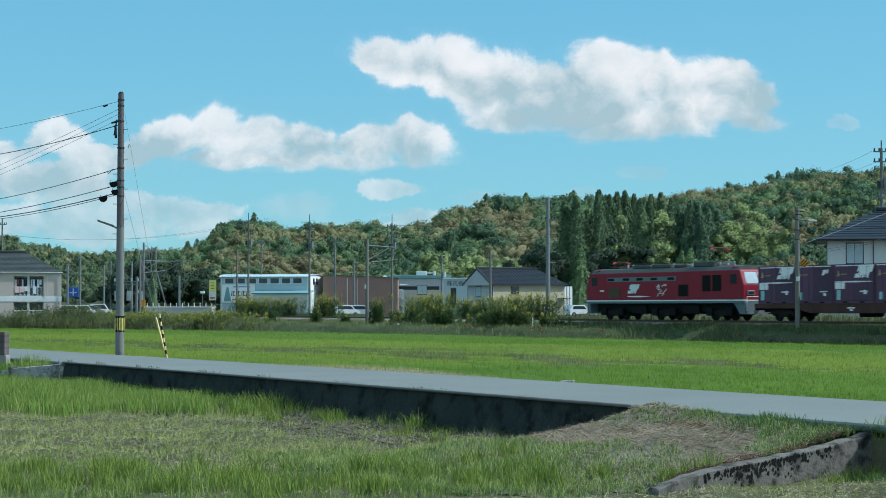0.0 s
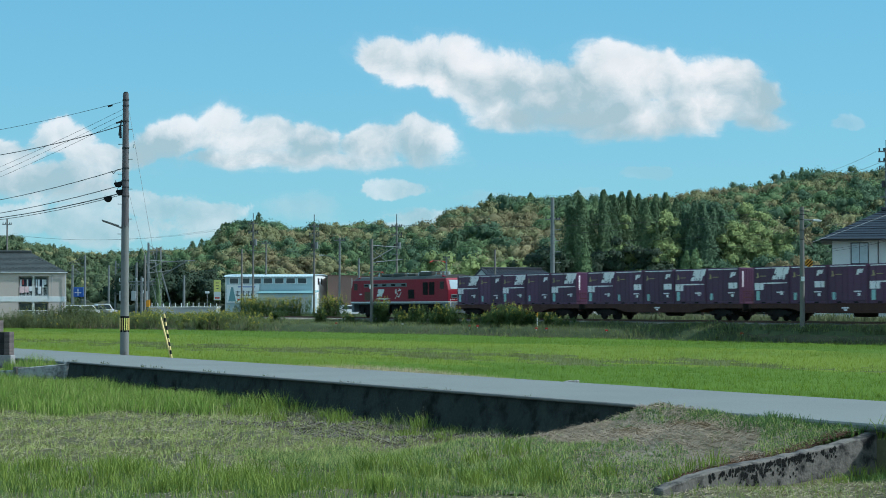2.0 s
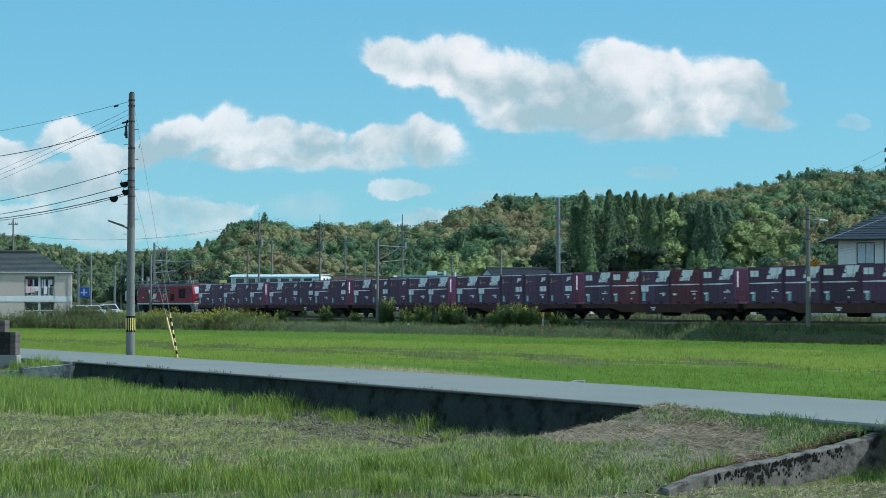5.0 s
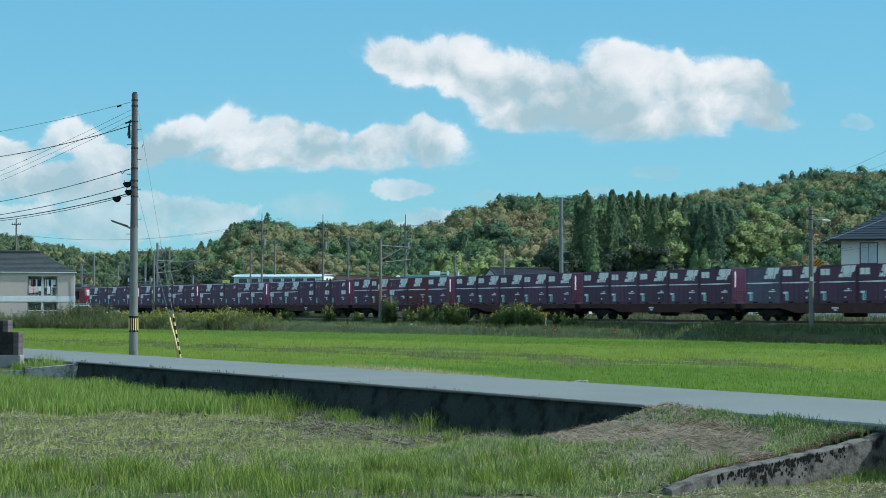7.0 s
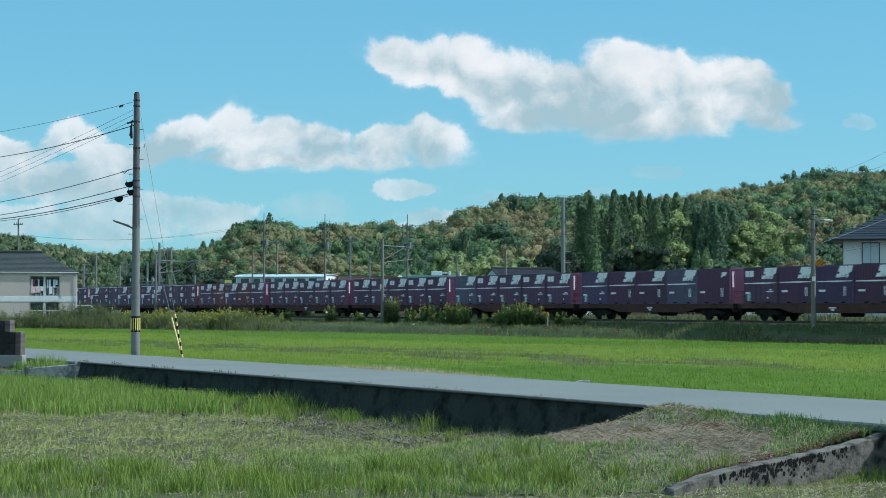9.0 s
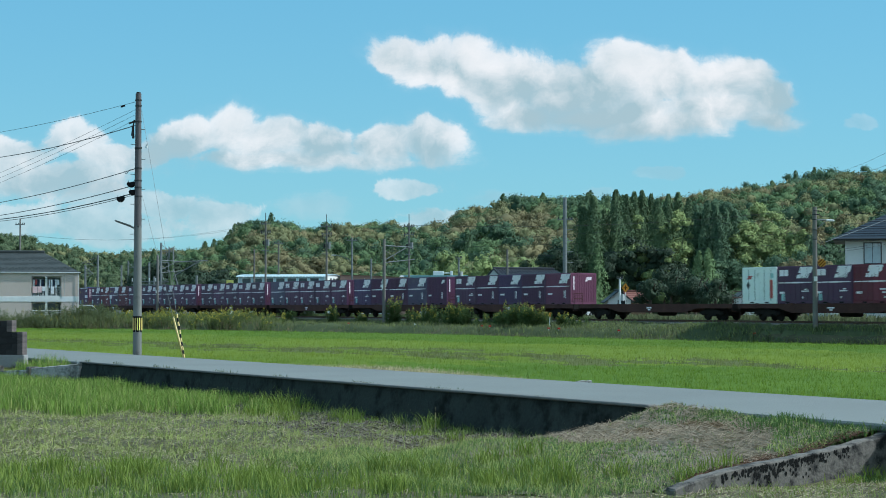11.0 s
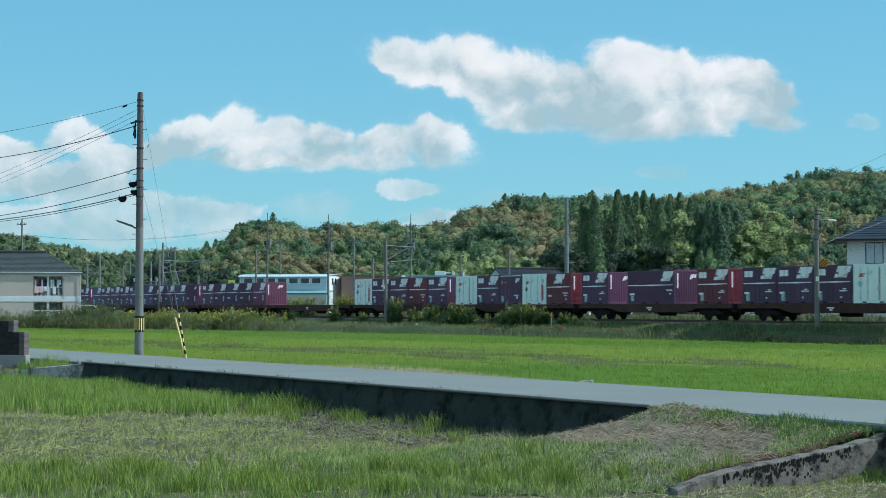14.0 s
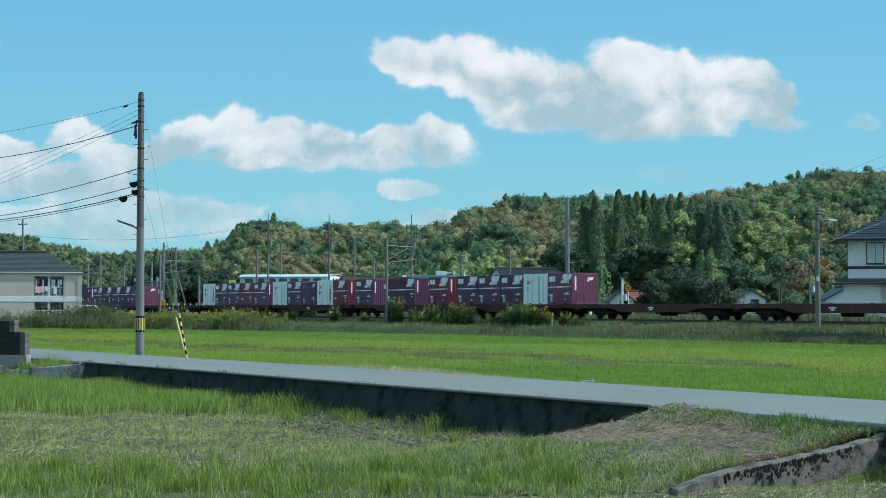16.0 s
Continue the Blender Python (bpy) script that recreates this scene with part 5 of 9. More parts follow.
        prism(bm, [(x - dx, z - dz), (x - dx + 0.05, z - dz - 0.03), (x + dx + 0.04, z + dz - 0.01), (x + dx, z + dz + 0.035)], "y", y0, y1)
    part("emblem", bm, "white", lo, "pale script emblem of brush strokes")
    part("number_bar", bx(-7.75, -7.2, y0, y1, 2.02, 2.12), "mark", lo)
    part("underframe", bx(-8.9, 8.7, -0.85, 0.85, 0.5, 1.12), "black", lo)
    for x in (-3.2, 3.2):
        part("equipment_box", bx(x - 0.95, x + 0.95, -1.05, 1.05, 0.36, 1.0, 0.04), "black", lo)
    for x in (-6.6, 0.0, 6.5):
        bogie(lo, x, 1.1)
    for x in (-7.7, -5.5, -1.1, 1.1, 5.4, 7.6):
        part("spring_box", bx(x - 0.35, x + 0.35, -1.16, -0.95, 0.22, 0.80, 0.04), "black", lo)
    # roof gear
    for x0, x1, hgt in ((-4.3, -2.2, 0.22), (-1.9, 0.4, 0.26), (0.9, 2.4, 0.20), (3.2, 5.6, 0.34)):
        part("roof_box", bx(x0, x1, -0.85, 0.85, 3.70, 3.74 + hgt, 0.06), "loco_roof", lo)
    for x in (-5.2, -4.5, -2.05, 0.6, 2.8, 6.0, 6.9, 7.6):
        bm = bmesh.new()
        for i in range(4):
            rod(bm, (x, -0.6, 3.7 + i * 0.09), (x, -0.6, 3.76 + i * 0.09), 0.09, 0.05, 8)
        part("insulator", bm, "teal_roof", lo, "green glazed insulator")
    part("roof_conduit", rods(((-5.2, -0.6, 4.06), (7.6, -0.6, 4.06), 0.025)), "rail", lo)

    def pantograph(x, raised):
        top = 5.0 - RAIL * 0 if raised else 4.22
        knee = (x + 1.15, 4.32) if raised else (x + 1.0, 4.02)
        pn = part("pantograph", rods(((x - 0.6, -0.5, 3.88), (x + 0.6, -0.5, 3.88), 0.03), ((x - 0.6, 0.5, 3.88), (x + 0.6, 0.5, 3.88), 0.03), ((x - 0.6, -0.5, 3.88), (x - 0.6, 0.5, 3.88), 0.03), ((x + 0.6, -0.5, 3.88), (x + 0.6, 0.5, 3.88), 0.03)), "rail", lo, "")
        part("arm", rods(((x - 0.3, 0, 3.9), (knee[0], 0, knee[1]), 0.035), ((knee[0], -0.15, knee[1]), (x, -0.35, top), 0.022), ((knee[0], 0.15, knee[1]), (x, 0.35, top), 0.022)), "rail", pn)
        for dx in (-0.16, 0.16):
            part("collector_strip", rods(((x + dx, -0.5, top + 0.05), (x + dx, 0.5, top + 0.05), 0.03)), "rail", pn)
        for y in (-1, 1):
            part("horn", rods(((x - 0.16, y * 0.5, top + 0.05), (x, y * 0.86, top - 0.14), 0.03), ((x + 0.16, y * 0.5, top + 0.05), (x, y * 0.86, top - 0.14), 0.03)), "red_plastic", pn, "red painted horn tip")
    pantograph(-6.9, False)
    pantograph(5.2, True)
    for c in lo.children:
        c.matrix_basis = (Matrix.Diagonal((1, 1, 1.1, 1)) if c.name.startswith("bogie") else Matrix.Translation((0, 0, 0.10))) @ c.matrix_basis
    return lo


build_locomotive()
proto_wagon = build_wagon()
protos = {k: build_container(k) for k in LOOK}
DECK = 1.175
LOADS = ["bcbcb", "bppbp", "bpcbb", "bbppp", "aAbha", "aaaaa", "aaaaa", "Daaaa", "deeEg", "aeven", "     ", "waaha", "xacwh", "a l A", "aaaxm"] + ["     "] * 4
used = set()


def place(proto, s, dz=0.0):
    """The first use takes the built thing itself, the next ones are copies."""
    if proto in used:
        ob = copy_thing(proto, Matrix())
    else:
        used.add(proto)
        ob = proto
    MOVERS.append((ob, s, dz))
    return ob


for i in range(19):
    mid = 20.4 * i + 9.45
    place(proto_wagon, mid)
    for j, kind in enumerate(LOADS[i]):
        if kind != " ":
            off = -0.05 if kind == "l" else (j - 2) * 3.79
            place(protos[kind], mid + off, DECK)


# ---- buildings ----
def house_at(name, col, k, z, label, category="house", turn=0.0):
    p = seen(col, k, z)
    return thing(name, pose(p.x, p.y, p.z, 0, 0, turn), label, category)


def window(parent, x, z, w, h, y, glass="glass", frame_mat="trim_dark", split=2, face="y"):
    """A framed window in a wall that faces -y (or -x), its sill at z."""
    m = pose(x, y, z) if face == "y" else pose(y, x, z, 0, 0, -90)
    wn = part("window", bx(-w / 2 - 0.06, w / 2 + 0.06, -0.05, 0.02, -0.06, h + 0.06), frame_mat, parent, "", m)
    for i in range(split):
        a = -w / 2 + i * w / split
        part("pane", bx(a + 0.02, a + w / split - 0.02, -0.058, 0.0, 0.02, h - 0.02), glass, wn)
    part("sill", bx(-w / 2 - 0.1, w / 2 + 0.1, -0.10, 0.0, -0.10, -0.061), frame_mat, wn)
    return wn


def hip_roof(parent, x0, x1, y0, y1, z, rise, over=0.5, hip=(1.0, 1.0), material="tile", name="roof", rows=14):
    """A tiled roof with ridge along x; hip 0 makes that end a gable. Courses of tiles are steps."""
    xa, xb, ya, yb = x0 - over, x1 + over, y0 - over, y1 + over
    half = (yb - ya) / 2
    ym = (ya + yb) / 2
    ha, hb = hip[0] * half, hip[1] * half
    bm = bmesh.new()
    th = 0.05
    ring = lambda f, dz: [bm.verts.new(v) for v in ((xa + ha * f, ya + half * f, z + rise * f + dz), (xb - hb * f, ya + half * f, z + rise * f + dz), (xb - hb * f, yb - half * f, z + rise * f + dz), (xa + ha * f, yb - half * f, z + rise * f + dz))]
    last = ring(0, -0.02)
    bm.faces.new(last[::-1])
    for i in range(rows):
        for nxt in (ring(i / rows, th), ring((i + 1) / rows, th * 0.15)):
            for a in range(4):
                b = (a + 1) % 4
                bm.faces.new((last[a], last[b], nxt[b], nxt[a]))
            last = nxt
    bm.faces.new(last)
    rf = part(name, bm, material, parent)
    part("ridge_tiles", bx(xa + ha - 0.1, xb - hb + 0.1, ym - 0.16, ym + 0.16, z + rise - 0.04, z + rise + 0.26, 0.05), material, rf)
    return rf, (xa, xb, ya, yb, ym, half)


def tile_ribs(parent, xa, xb, ya, ym, z, rise, ha, hb, material, step=0.5):
    """Raised rolls that run down the near slope of a tiled roof."""
    half = ym - ya
    x = xa + 0.2
    while x < xb - 0.2:
        f = 1.0
        if ha and x < xa + ha:
            f = (x - xa) / ha
        if hb and x > xb - hb:
            f = min(f, (xb - x) / hb)
        if f > 0.06:
            part("tile_roll", rods(((x, ya, z + 0.06), (x, ya + half * f, z + rise * f + 0.05), 0.06)), material, parent)
        x += step


GUARD = mesh_of(bevelled(box(bmesh.new(), -0.08, 0.08, -0.03, 0.04, 0, 0.11), 0.012), "snow_guard", "tile_grey")


def apartment_block():
    k = 16.0
    ab = house_at("apartment_block", 135, k, 0.0, "beige two-storey apartment block with a grey tiled hip roof", "apartment block", 11.5)
    W, D, EV = 17.0, 8.5, 5.57
    # recess for the two balconies, in metres left of the corner
    r0, r1, post = -5.15, -1.9, -3.55
    zfl = [(0.35, 2.35), (2.95, 5.15)]
    bm = bmesh.new()
    box(bm, -W, r0, 0, 0.2, -0.3, EV)
    box(bm, r1, 0, 0, 0.2, -0.3, EV)
    box(bm, r0, r1, 0, 0.2, zfl[1][1], EV)
    box(bm, r0, r1, 0, 0.2, -0.3, zfl[0][0])
    part("front_wall", bm, "cream", ab)
    part("side_wall", bx(-0.2, 0, 0.201, D, -0.3, EV), "cream", ab)
    part("side_wall", bx(-W, -W + 0.2, 0.201, D, -0.3, EV), "cream", ab)
    part("back_wall", bx(-W + 0.201, -0.201, D - 0.2, D, -0.3, EV), "cream", ab)
    part("floor_band", bx(-W - 0.02, 0.02, -0.03, 0.19, 2.36, 2.94, 0.01), "white", ab, "white band between the storeys")
    part("balcony_back", bx(r0 + 0.01, r1 - 0.01, 1.3, 1.45, -0.3, EV - 0.05), "plaster", ab)
    for x in (r0, r1):
        part("balcony_side", bx(x - 0.1, x + 0.1, 0.201, 1.3, -0.3, EV - 0.1), "cream", ab)
    part("post", bx(post - 0.09, post + 0.09, 0.0, 0.2, zfl[0][0], zfl[1][1]), "plaster", ab)
    for z0, z1 in zfl:
        for a, b in ((r0 + 0.15, post - 0.15), (post + 0.15, r1 - 0.15)):
            wn = part("balcony_window", bx(a, b, 1.24, 1.3, z0 + 0.05, z1 - 0.2), "trim_dark", ab)
            part("pane", bx(a + 0.06, (a + b) / 2 - 0.02, 1.22, 1.25, z0 + 0.1, z1 - 0.26), "glass", wn)
            part("pane", bx((a + b) / 2 + 0.02, b - 0.06, 1.22, 1.25, z0 + 0.1, z1 - 0.26), "glass", wn)
        part("balcony_floor", bx(r0 + 0.1, r1 - 0.1, 0.0, 1.3, z0 - 0.12, z0 - 0.001), "plaster", ab)
        bm = bmesh.new()
        for x in np.arange(r0 + 0.06, r1, 0.14):
            rod(bm, (x, 0.06, z0), (x, 0.06, z0 + 1.0), 0.016, n=5)
        rl_ = part("railing", rods(((r0, 0.06, z0 + 1.02), (r1, 0.06, z0 + 1.02), 0.035), ((r0, 0.06, z0 + 0.12), (r1, 0.06, z0 + 0.12), 0.025)), "white", ab)
        tagged(part("bars", bm, "white", rl_), "", "", "", "stuff")
    hip_roof(ab, -W, -0.25, 0.3, D, EV, 2.3, 0.4, (0, 0.9), "tile_grey", rows=16)
    part("gutter", rods(((-W - 0.3, -0.16, EV - 0.02), (0.15, -0.16, EV - 0.02), 0.06), ((-0.1, -0.1, 0), (-0.1, -0.1, EV - 0.1), 0.04), ((-1.55, -0.1, 3), (-1.55, -0.1, EV - 0.1), 0.03)), "grey_wall", ab)
    p = seen(135, k, 0.0)
    # washing hung on the upper balcony
    r2 = random.Random(8)
    for i, x in enumerate(np.arange(r0 + 0.25, r1 - 0.2, 0.24)):
        if abs(x - post) < 0.18:
            continue
        w, h = r2.uniform(0.16, 0.24), r2.uniform(0.55, 1.05)
        bm = bmesh.new()
        n = 5
        top = zfl[1][1] - 0.35
        front = [(x - w / 2 + w * j / n, 0.24 + 0.03 * math.sin(j * 2.1 + i)) for j in range(n + 1)]
        back = [(a, b + 0.02) for a, b in front[::-1]]
        prism(bm, front + back, "z", top - h, top)
        mat = ("cloth_b" if i % 4 == 1 else r2.choice(["cloth_a", "cloth_a", "cloth_c"])) if x < post else r2.choice(["cloth_a", "cloth_c", "cloth_a"])
        ob = part("laundry", bm, mat, None, {"cloth_a": "pale shirt hung to dry on a balcony", "cloth_b": "red cloth hung to dry on a balcony", "cloth_c": "navy garment hung to dry on a balcony"}[mat], pose(p.x, p.y, p.z, 0, 0, 11.5))
        tagged(ob, "", "laundry", "washing on the balcony")
    part("clothes_pole", rods(((r0 + 0.1, 0.24, zfl[1][1] - 0.33), (r1 - 0.1, 0.24, zfl[1][1] - 0.33), 0.02)), "steel", ab)
    # bedding folded over the rail
    for x0, x1, drop_, mat, lab in ((r0 + 0.12, r0 + 0.62, 0.72, "cloth_d", "pink quilt folded over a balcony rail"), (r0 + 0.66, r0 + 1.12, 0.66, "cloth_d", "pink quilt folded over a balcony rail"), (r0 + 1.16, post - 0.12, 0.5, "cloth_a", "white towel folded over a balcony rail"), (post + 0.5, post + 0.82, 0.8, "cloth_a", "white towel folded over a balcony rail")):
        zt = zfl[1][0] + 1.075
        bm = bmesh.new()
        prism(bm, [(-0.012, zt - drop_), (0.012, zt - drop_), (0.018, zt - 0.02), (0.11, zt - 0.02), (0.115, zt - 0.4), (0.135, zt - 0.4), (0.13, zt), (0.0, zt + 0.005)], "x", x0, x1)
        ob = part("laundry", bevelled(bm, 0.006), mat, None, lab, pose(p.x, p.y, p.z, 0, 0, 11.5))
        tagged(ob, "", "laundry", "washing on the balcony")
    # snow guards in staggered rows on the near slope
    half = (D - 0.3 + 0.8) / 2
    for row_, f in enumerate((0.14, 0.22, 0.56, 0.64)):
        for x in np.arange(-W + 0.4 + 0.35 * (row_ % 2), 0.15 - 0.9 * half * f - 0.3, 0.7):
            part("snow_guard", GUARD, None, ab, "", pose(x, -0.1 + half * f, EV + 2.3 * f + 0.02))


apartment_block()


def tiled_house():
    """Farmhouse store with its long wall to the track's run, gable to the lane side."""
    k = 12.0
    th = house_at("tiled_house", 897, k, 0.5, "cream rendered house with a dark glazed tile roof", "house", 29.0)
    # local x runs along the long wall, away from the corner; the gable is at x = 0
    Lg, D, EV = 12.6, 7.4, 4.6
    pts = [(0, 0), (0, EV), (D / 2, EV + 2.1), (D, EV), (D, 0)]
    # gable coloured bluish grey for its shaded side; other walls stay cream
    part("gable_wall", prism(bmesh.new(), pts, "x", 0, 0.2), "grey_wall", th, "gable wall with its shade put in as grey")
    part("front_wall", bx(0.201, Lg, 0, 0.2, 0, EV + 0.1), "cream_light", th)
    part("back_wall", bx(0.201, Lg, D - 0.2, D, 0, EV + 0.1), "cream_light", th)
    part("end_wall", bx(Lg - 0.2, Lg, 0.201, D - 0.201, 0, EV), "cream_light", th)
    rf, (xa, xb, ya, yb, ym, half) = hip_roof(th, 0, Lg, 0, D, EV, 2.4, 0.5, (0, 0.75), "tile", rows=12)
    tile_ribs(rf, xa, xb, ya, ym, EV, 2.4, 0, 0.75 * half, "tile")
    part("gable_face", prism(bmesh.new(), [(ya + 0.3, EV - 0.1), (yb - 0.3, EV - 0.1), (yb - 0.3, EV + 0.05), (ym, EV + 2.2), (ya + 0.3, EV + 0.05)], "x", xa - 0.06, xa - 0.004), "grey_wall", th, "gable under the roof edge, its shade put in as grey")
    part("barge_board", prism(bmesh.new(), [(ya, EV - 0.1), (ym, EV + 2.3), (yb, EV - 0.1), (yb, EV + 0.12), (ym, EV + 2.55), (ya, EV + 0.12)], "x", xa - 0.12, xa + 0.05), "trim_dark", th)
    window(th, D * 0.55, EV - 1.75, 1.5, 1.5, 0.0, face="x", glass="windscreen")
    window(th, D * 0.55, 1.1, 1.5, 1.2, 0.0, face="x")
    window(th, 3.9, EV - 1.3, 1.3, 1.0, 0.0, split=3)
    part("downpipe", rods(((-0.08, -0.1, 0), (-0.08, -0.1, EV - 0.5), 0.07), ((-0.08, -0.1, EV - 0.5), (-0.3, -0.6, EV - 0.1), 0.07), ((0.1, D + 0.1, 0), (0.1, D + 0.1, EV - 0.3), 0.07)), "trim_dark", th)
    part("porch_roof", bx(Lg - 1.2, Lg + 0.6, -0.9, -0.01, 2.5, 2.62, 0.03), "tile", th)
    for i, x in enumerate((Lg + 0.25, Lg + 0.75, Lg + 1.25)):
        part("end_pilaster", bx(x, x + 0.3, 0.3, 1.6, 0, EV - 0.2), "plaster", th)
    part("annexe", bx(Lg + 0.001, Lg + 1.8, 0.5, D - 0.6, 0, EV - 0.3), "grey_wall", th)
    return th


tiled_house()


def two_storey_house():
    k = 22.0
    th = house_at("two_storey_house", 1491, k, 0.75, "white two-storey house with dark hip roofs and a pent roof", "house", -13.0)
    W, D = 11.0, 8.0
    z1, z2 = 3.05, 6.45
    part("upper_wall", bx(0, W, 0, D, z1 - 0.2, z2), "plaster", th)
    part("lower_wall", bx(-0.35, 2.55, -1.6, D, -0.3, z1 - 0.21), "plaster", th)
    part("lower_wall", bx(2.551, W, -0.9, D, -0.3, z1 - 0.21), "plaster", th)
    part("belt_course", bx(-0.03, W + 0.03, -0.03, D, 4.05, 4.28), "trim_dark", th, "dark band between the storeys")
    hip_roof(th, -0.35, W, -1.6, D + 0.1, z1 - 0.20, 0.95, 0.75, (0.25, 0.25), "tile", "pent_roof", rows=5)
    hip_roof(th, 0, W, 0, D, z2, 2.5, 1.0, (1.0, 1.0), "tile", rows=12)
    part("gutter", rods(((-1.0, -1.05, z2 - 0.02), (W + 1, -1.05, z2 - 0.02), 0.07)), "trim_dark", th)
    part("eaves", bx(-0.95, W + 0.95, -0.95, D + 0.95, z2 - 0.12, z2 - 0.04), "trim_dark", th)
    window(th, 2.15, 4.50, 1.3, 1.62, 0.0, glass="windscreen")
    window(th, 5.5, 4.50, 1.3, 1.62, 0.0, glass="windscreen")
    part("drain_pipe", rods(((3.6, -0.08, 3.9), (3.6, -0.08, z2), 0.04)), "trim_dark", th)
    part("vent_row", bx(0.1, 0.75, -0.03, 0.0, 3.92, 4.0), "white", th)
    for x in (-0.35, 0.9, 2.2):
        part("fence_post", rods(((x, -1.75, -0.3), (x, -1.75, 0.9), 0.03)), "teal_roof", th)
    part("fence_rail", rods(((-0.4, -1.75, 0.5), (2.3, -1.75, 0.5), 0.025), ((-0.4, -1.75, 0.85), (2.3, -1.75, 0.85), 0.025)), "teal_roof", th)
    return th


two_storey_house()


def pale_workshop():
    k = 11.0
    pw = house_at("barrel_roofed_workshop", 418, k, 0.5, "pale blue-grey workshop with a barrel roof and a signboard", "workshop", -13.0)
    Lg, D = 14.3, 8.0
    hgt = 6.2
    part("front_wall", bx(0, Lg, 0, 0.2, 0, hgt), "pale", pw)
    part("back_wall", bx(0, Lg, D - 0.2, D, 0, hgt), "pale", pw)
    arch = [(0, 0)] + [(D / 2 - D / 2 * math.cos(a), hgt - 0.1 + 0.42 * math.sin(a)) for a in np.linspace(0.15, math.pi - 0.15, 12)] + [(D, 0)]
    for x in (-0.2, Lg):
        part("end_wall", prism(bmesh.new(), arch, "x", x, x + 0.199), "plaster", pw)
    outer = [(D / 2 - (D / 2 + 0.3) * math.cos(a), hgt - 0.1 + 0.50 * math.sin(a)) for a in np.linspace(0.08, math.pi - 0.08, 14)]
    inner = [(D / 2 - (D / 2 + 0.15) * math.cos(a), hgt - 0.1 + 0.40 * math.sin(a)) for a in np.linspace(0.08, math.pi - 0.08, 14)]
    part("barrel_roof", prism(bmesh.new(), outer + inner[::-1], "x", -0.4, Lg + 0.4), "pale", pw)
    bm = bmesh.new()
    for x in np.arange(0.2, Lg, 0.55):
        box(bm, x, x + 0.12, -0.32, 0.9, hgt - 0.12, hgt + 0.02)
    tagged(part("roof_ribs", bm, "white", pw), "", "", "", "stuff")
    for i in range(7):
        x = 1.3 + i * 1.9
        window(pw, x, hgt - 1.15, 1.45, 0.85, 0.0, split=1, frame_mat="white")
    lean = part("lean_to", bx(6.2, Lg + 0.9, -2.6, -0.01, 0, 3.4), "pale", pw, "pale lean-to in front")
    part("lean_to_roof", bevelled(prism(bmesh.new(), [(-2.9, 3.42), (0.0, 3.75), (0.0, 3.95), (-2.9, 3.55)], "x", 5.9, Lg + 1.2), 0.03), "teal_roof", lean)
    for x in (8.5, 11.0, 13.5):
        part("door_panel", bx(x - 1.0, x + 1.0, -2.64, -2.6, 0.1, 2.9), "grey_wall", lean)
    for y in (2.6, 4.3):
        part("gable_window", bx(Lg + 0.2, Lg + 0.24, y, y + 0.8, hgt - 1.3, hgt - 0.3), "glass", pw)
    sb = part("signboard", bx(0.1, 5.6, -0.22, -0.06, 2.0, 4.9, 0.02), "sign_white", pw, "white signboard with a teal peak and dark characters")
    part("peak", prism(bmesh.new(), [(0.4, 2.2), (1.7, 2.2), (1.2, 4.5), (0.9, 4.5)], "y", -0.232, -0.225), "teal_roof", sb)
    # writing that cannot be made out fully, as strokes
    bm = bmesh.new()
    for cx in (2.0, 2.9, 3.75, 4.55):
        for a, b, w, h in ((-0.34, 0.2, 0.68, 0.13), (-0.06, -0.4, 0.14, 0.85), (-0.34, -0.4, 0.14, 0.45), (0.06, -0.4, 0.3, 0.13)):
            box(bm, cx + a, cx + a + w, -0.232, -0.225, 3.45 + b, 3.45 + b + h)
    part("writing_bars", bm, "black", sb)
    part("writing_bars", box(box(bmesh.new(), 1.9, 3.1, -0.232, -0.225, 2.35, 2.6), 3.6, 5.0, -0.232, -0.225, 2.35, 2.6), "red_plastic", sb)
    part("writing_bars", bx(2.0, 4.9, -0.232, -0.225, 4.45, 4.6), "blue", sb)


pale_workshop()


def brown_hall():
    bh = house_at("brown_hall", 597, 11.0, 0.5, "long brown metal-clad workshop hall with a low roof", "workshop")
    W, D = 12.0, 10.0
    prof = [(0, 0), (W, 0), (W, 5.9), (W * 0.45, 6.25), (0, 6.4)]
    part("front_wall", prism(bmesh.new(), prof, "y", 0, 0.25), "brown", bh)
    for x in (0, W - 0.25):
        part("side_wall", bx(x, x + 0.25, 0.251, D, 0, 5.85), "brown", bh)
    part("back_wall", bx(0.251, W - 0.251, D - 0.25, D, 0, 5.9), "brown", bh)
    bm = prism(bmesh.new(), [(-0.15, 6.5), (W * 0.45, 6.36), (W + 0.2, 6.0), (W + 0.2, 5.91), (W * 0.45, 6.26), (-0.15, 6.41)], "y", -0.2, D)
    part("roof_edge", bm, "far_wood", bh)
    bm = bmesh.new()
    for x in np.arange(0.2, W, 0.3):
        box(bm, x, x + 0.06, -0.03, -0.001, 0.0, 5.85)
    tagged(part("cladding_ribs", bm, "brown", bh), "", "", "", "stuff")
    part("downpipe", rods(((3.9, -0.08, 0), (3.9, -0.08, 5.9), 0.06), ((5.5, -0.08, 0), (5.5, -0.08, 5.9), 0.05)), "plaster", bh)


brown_hall()


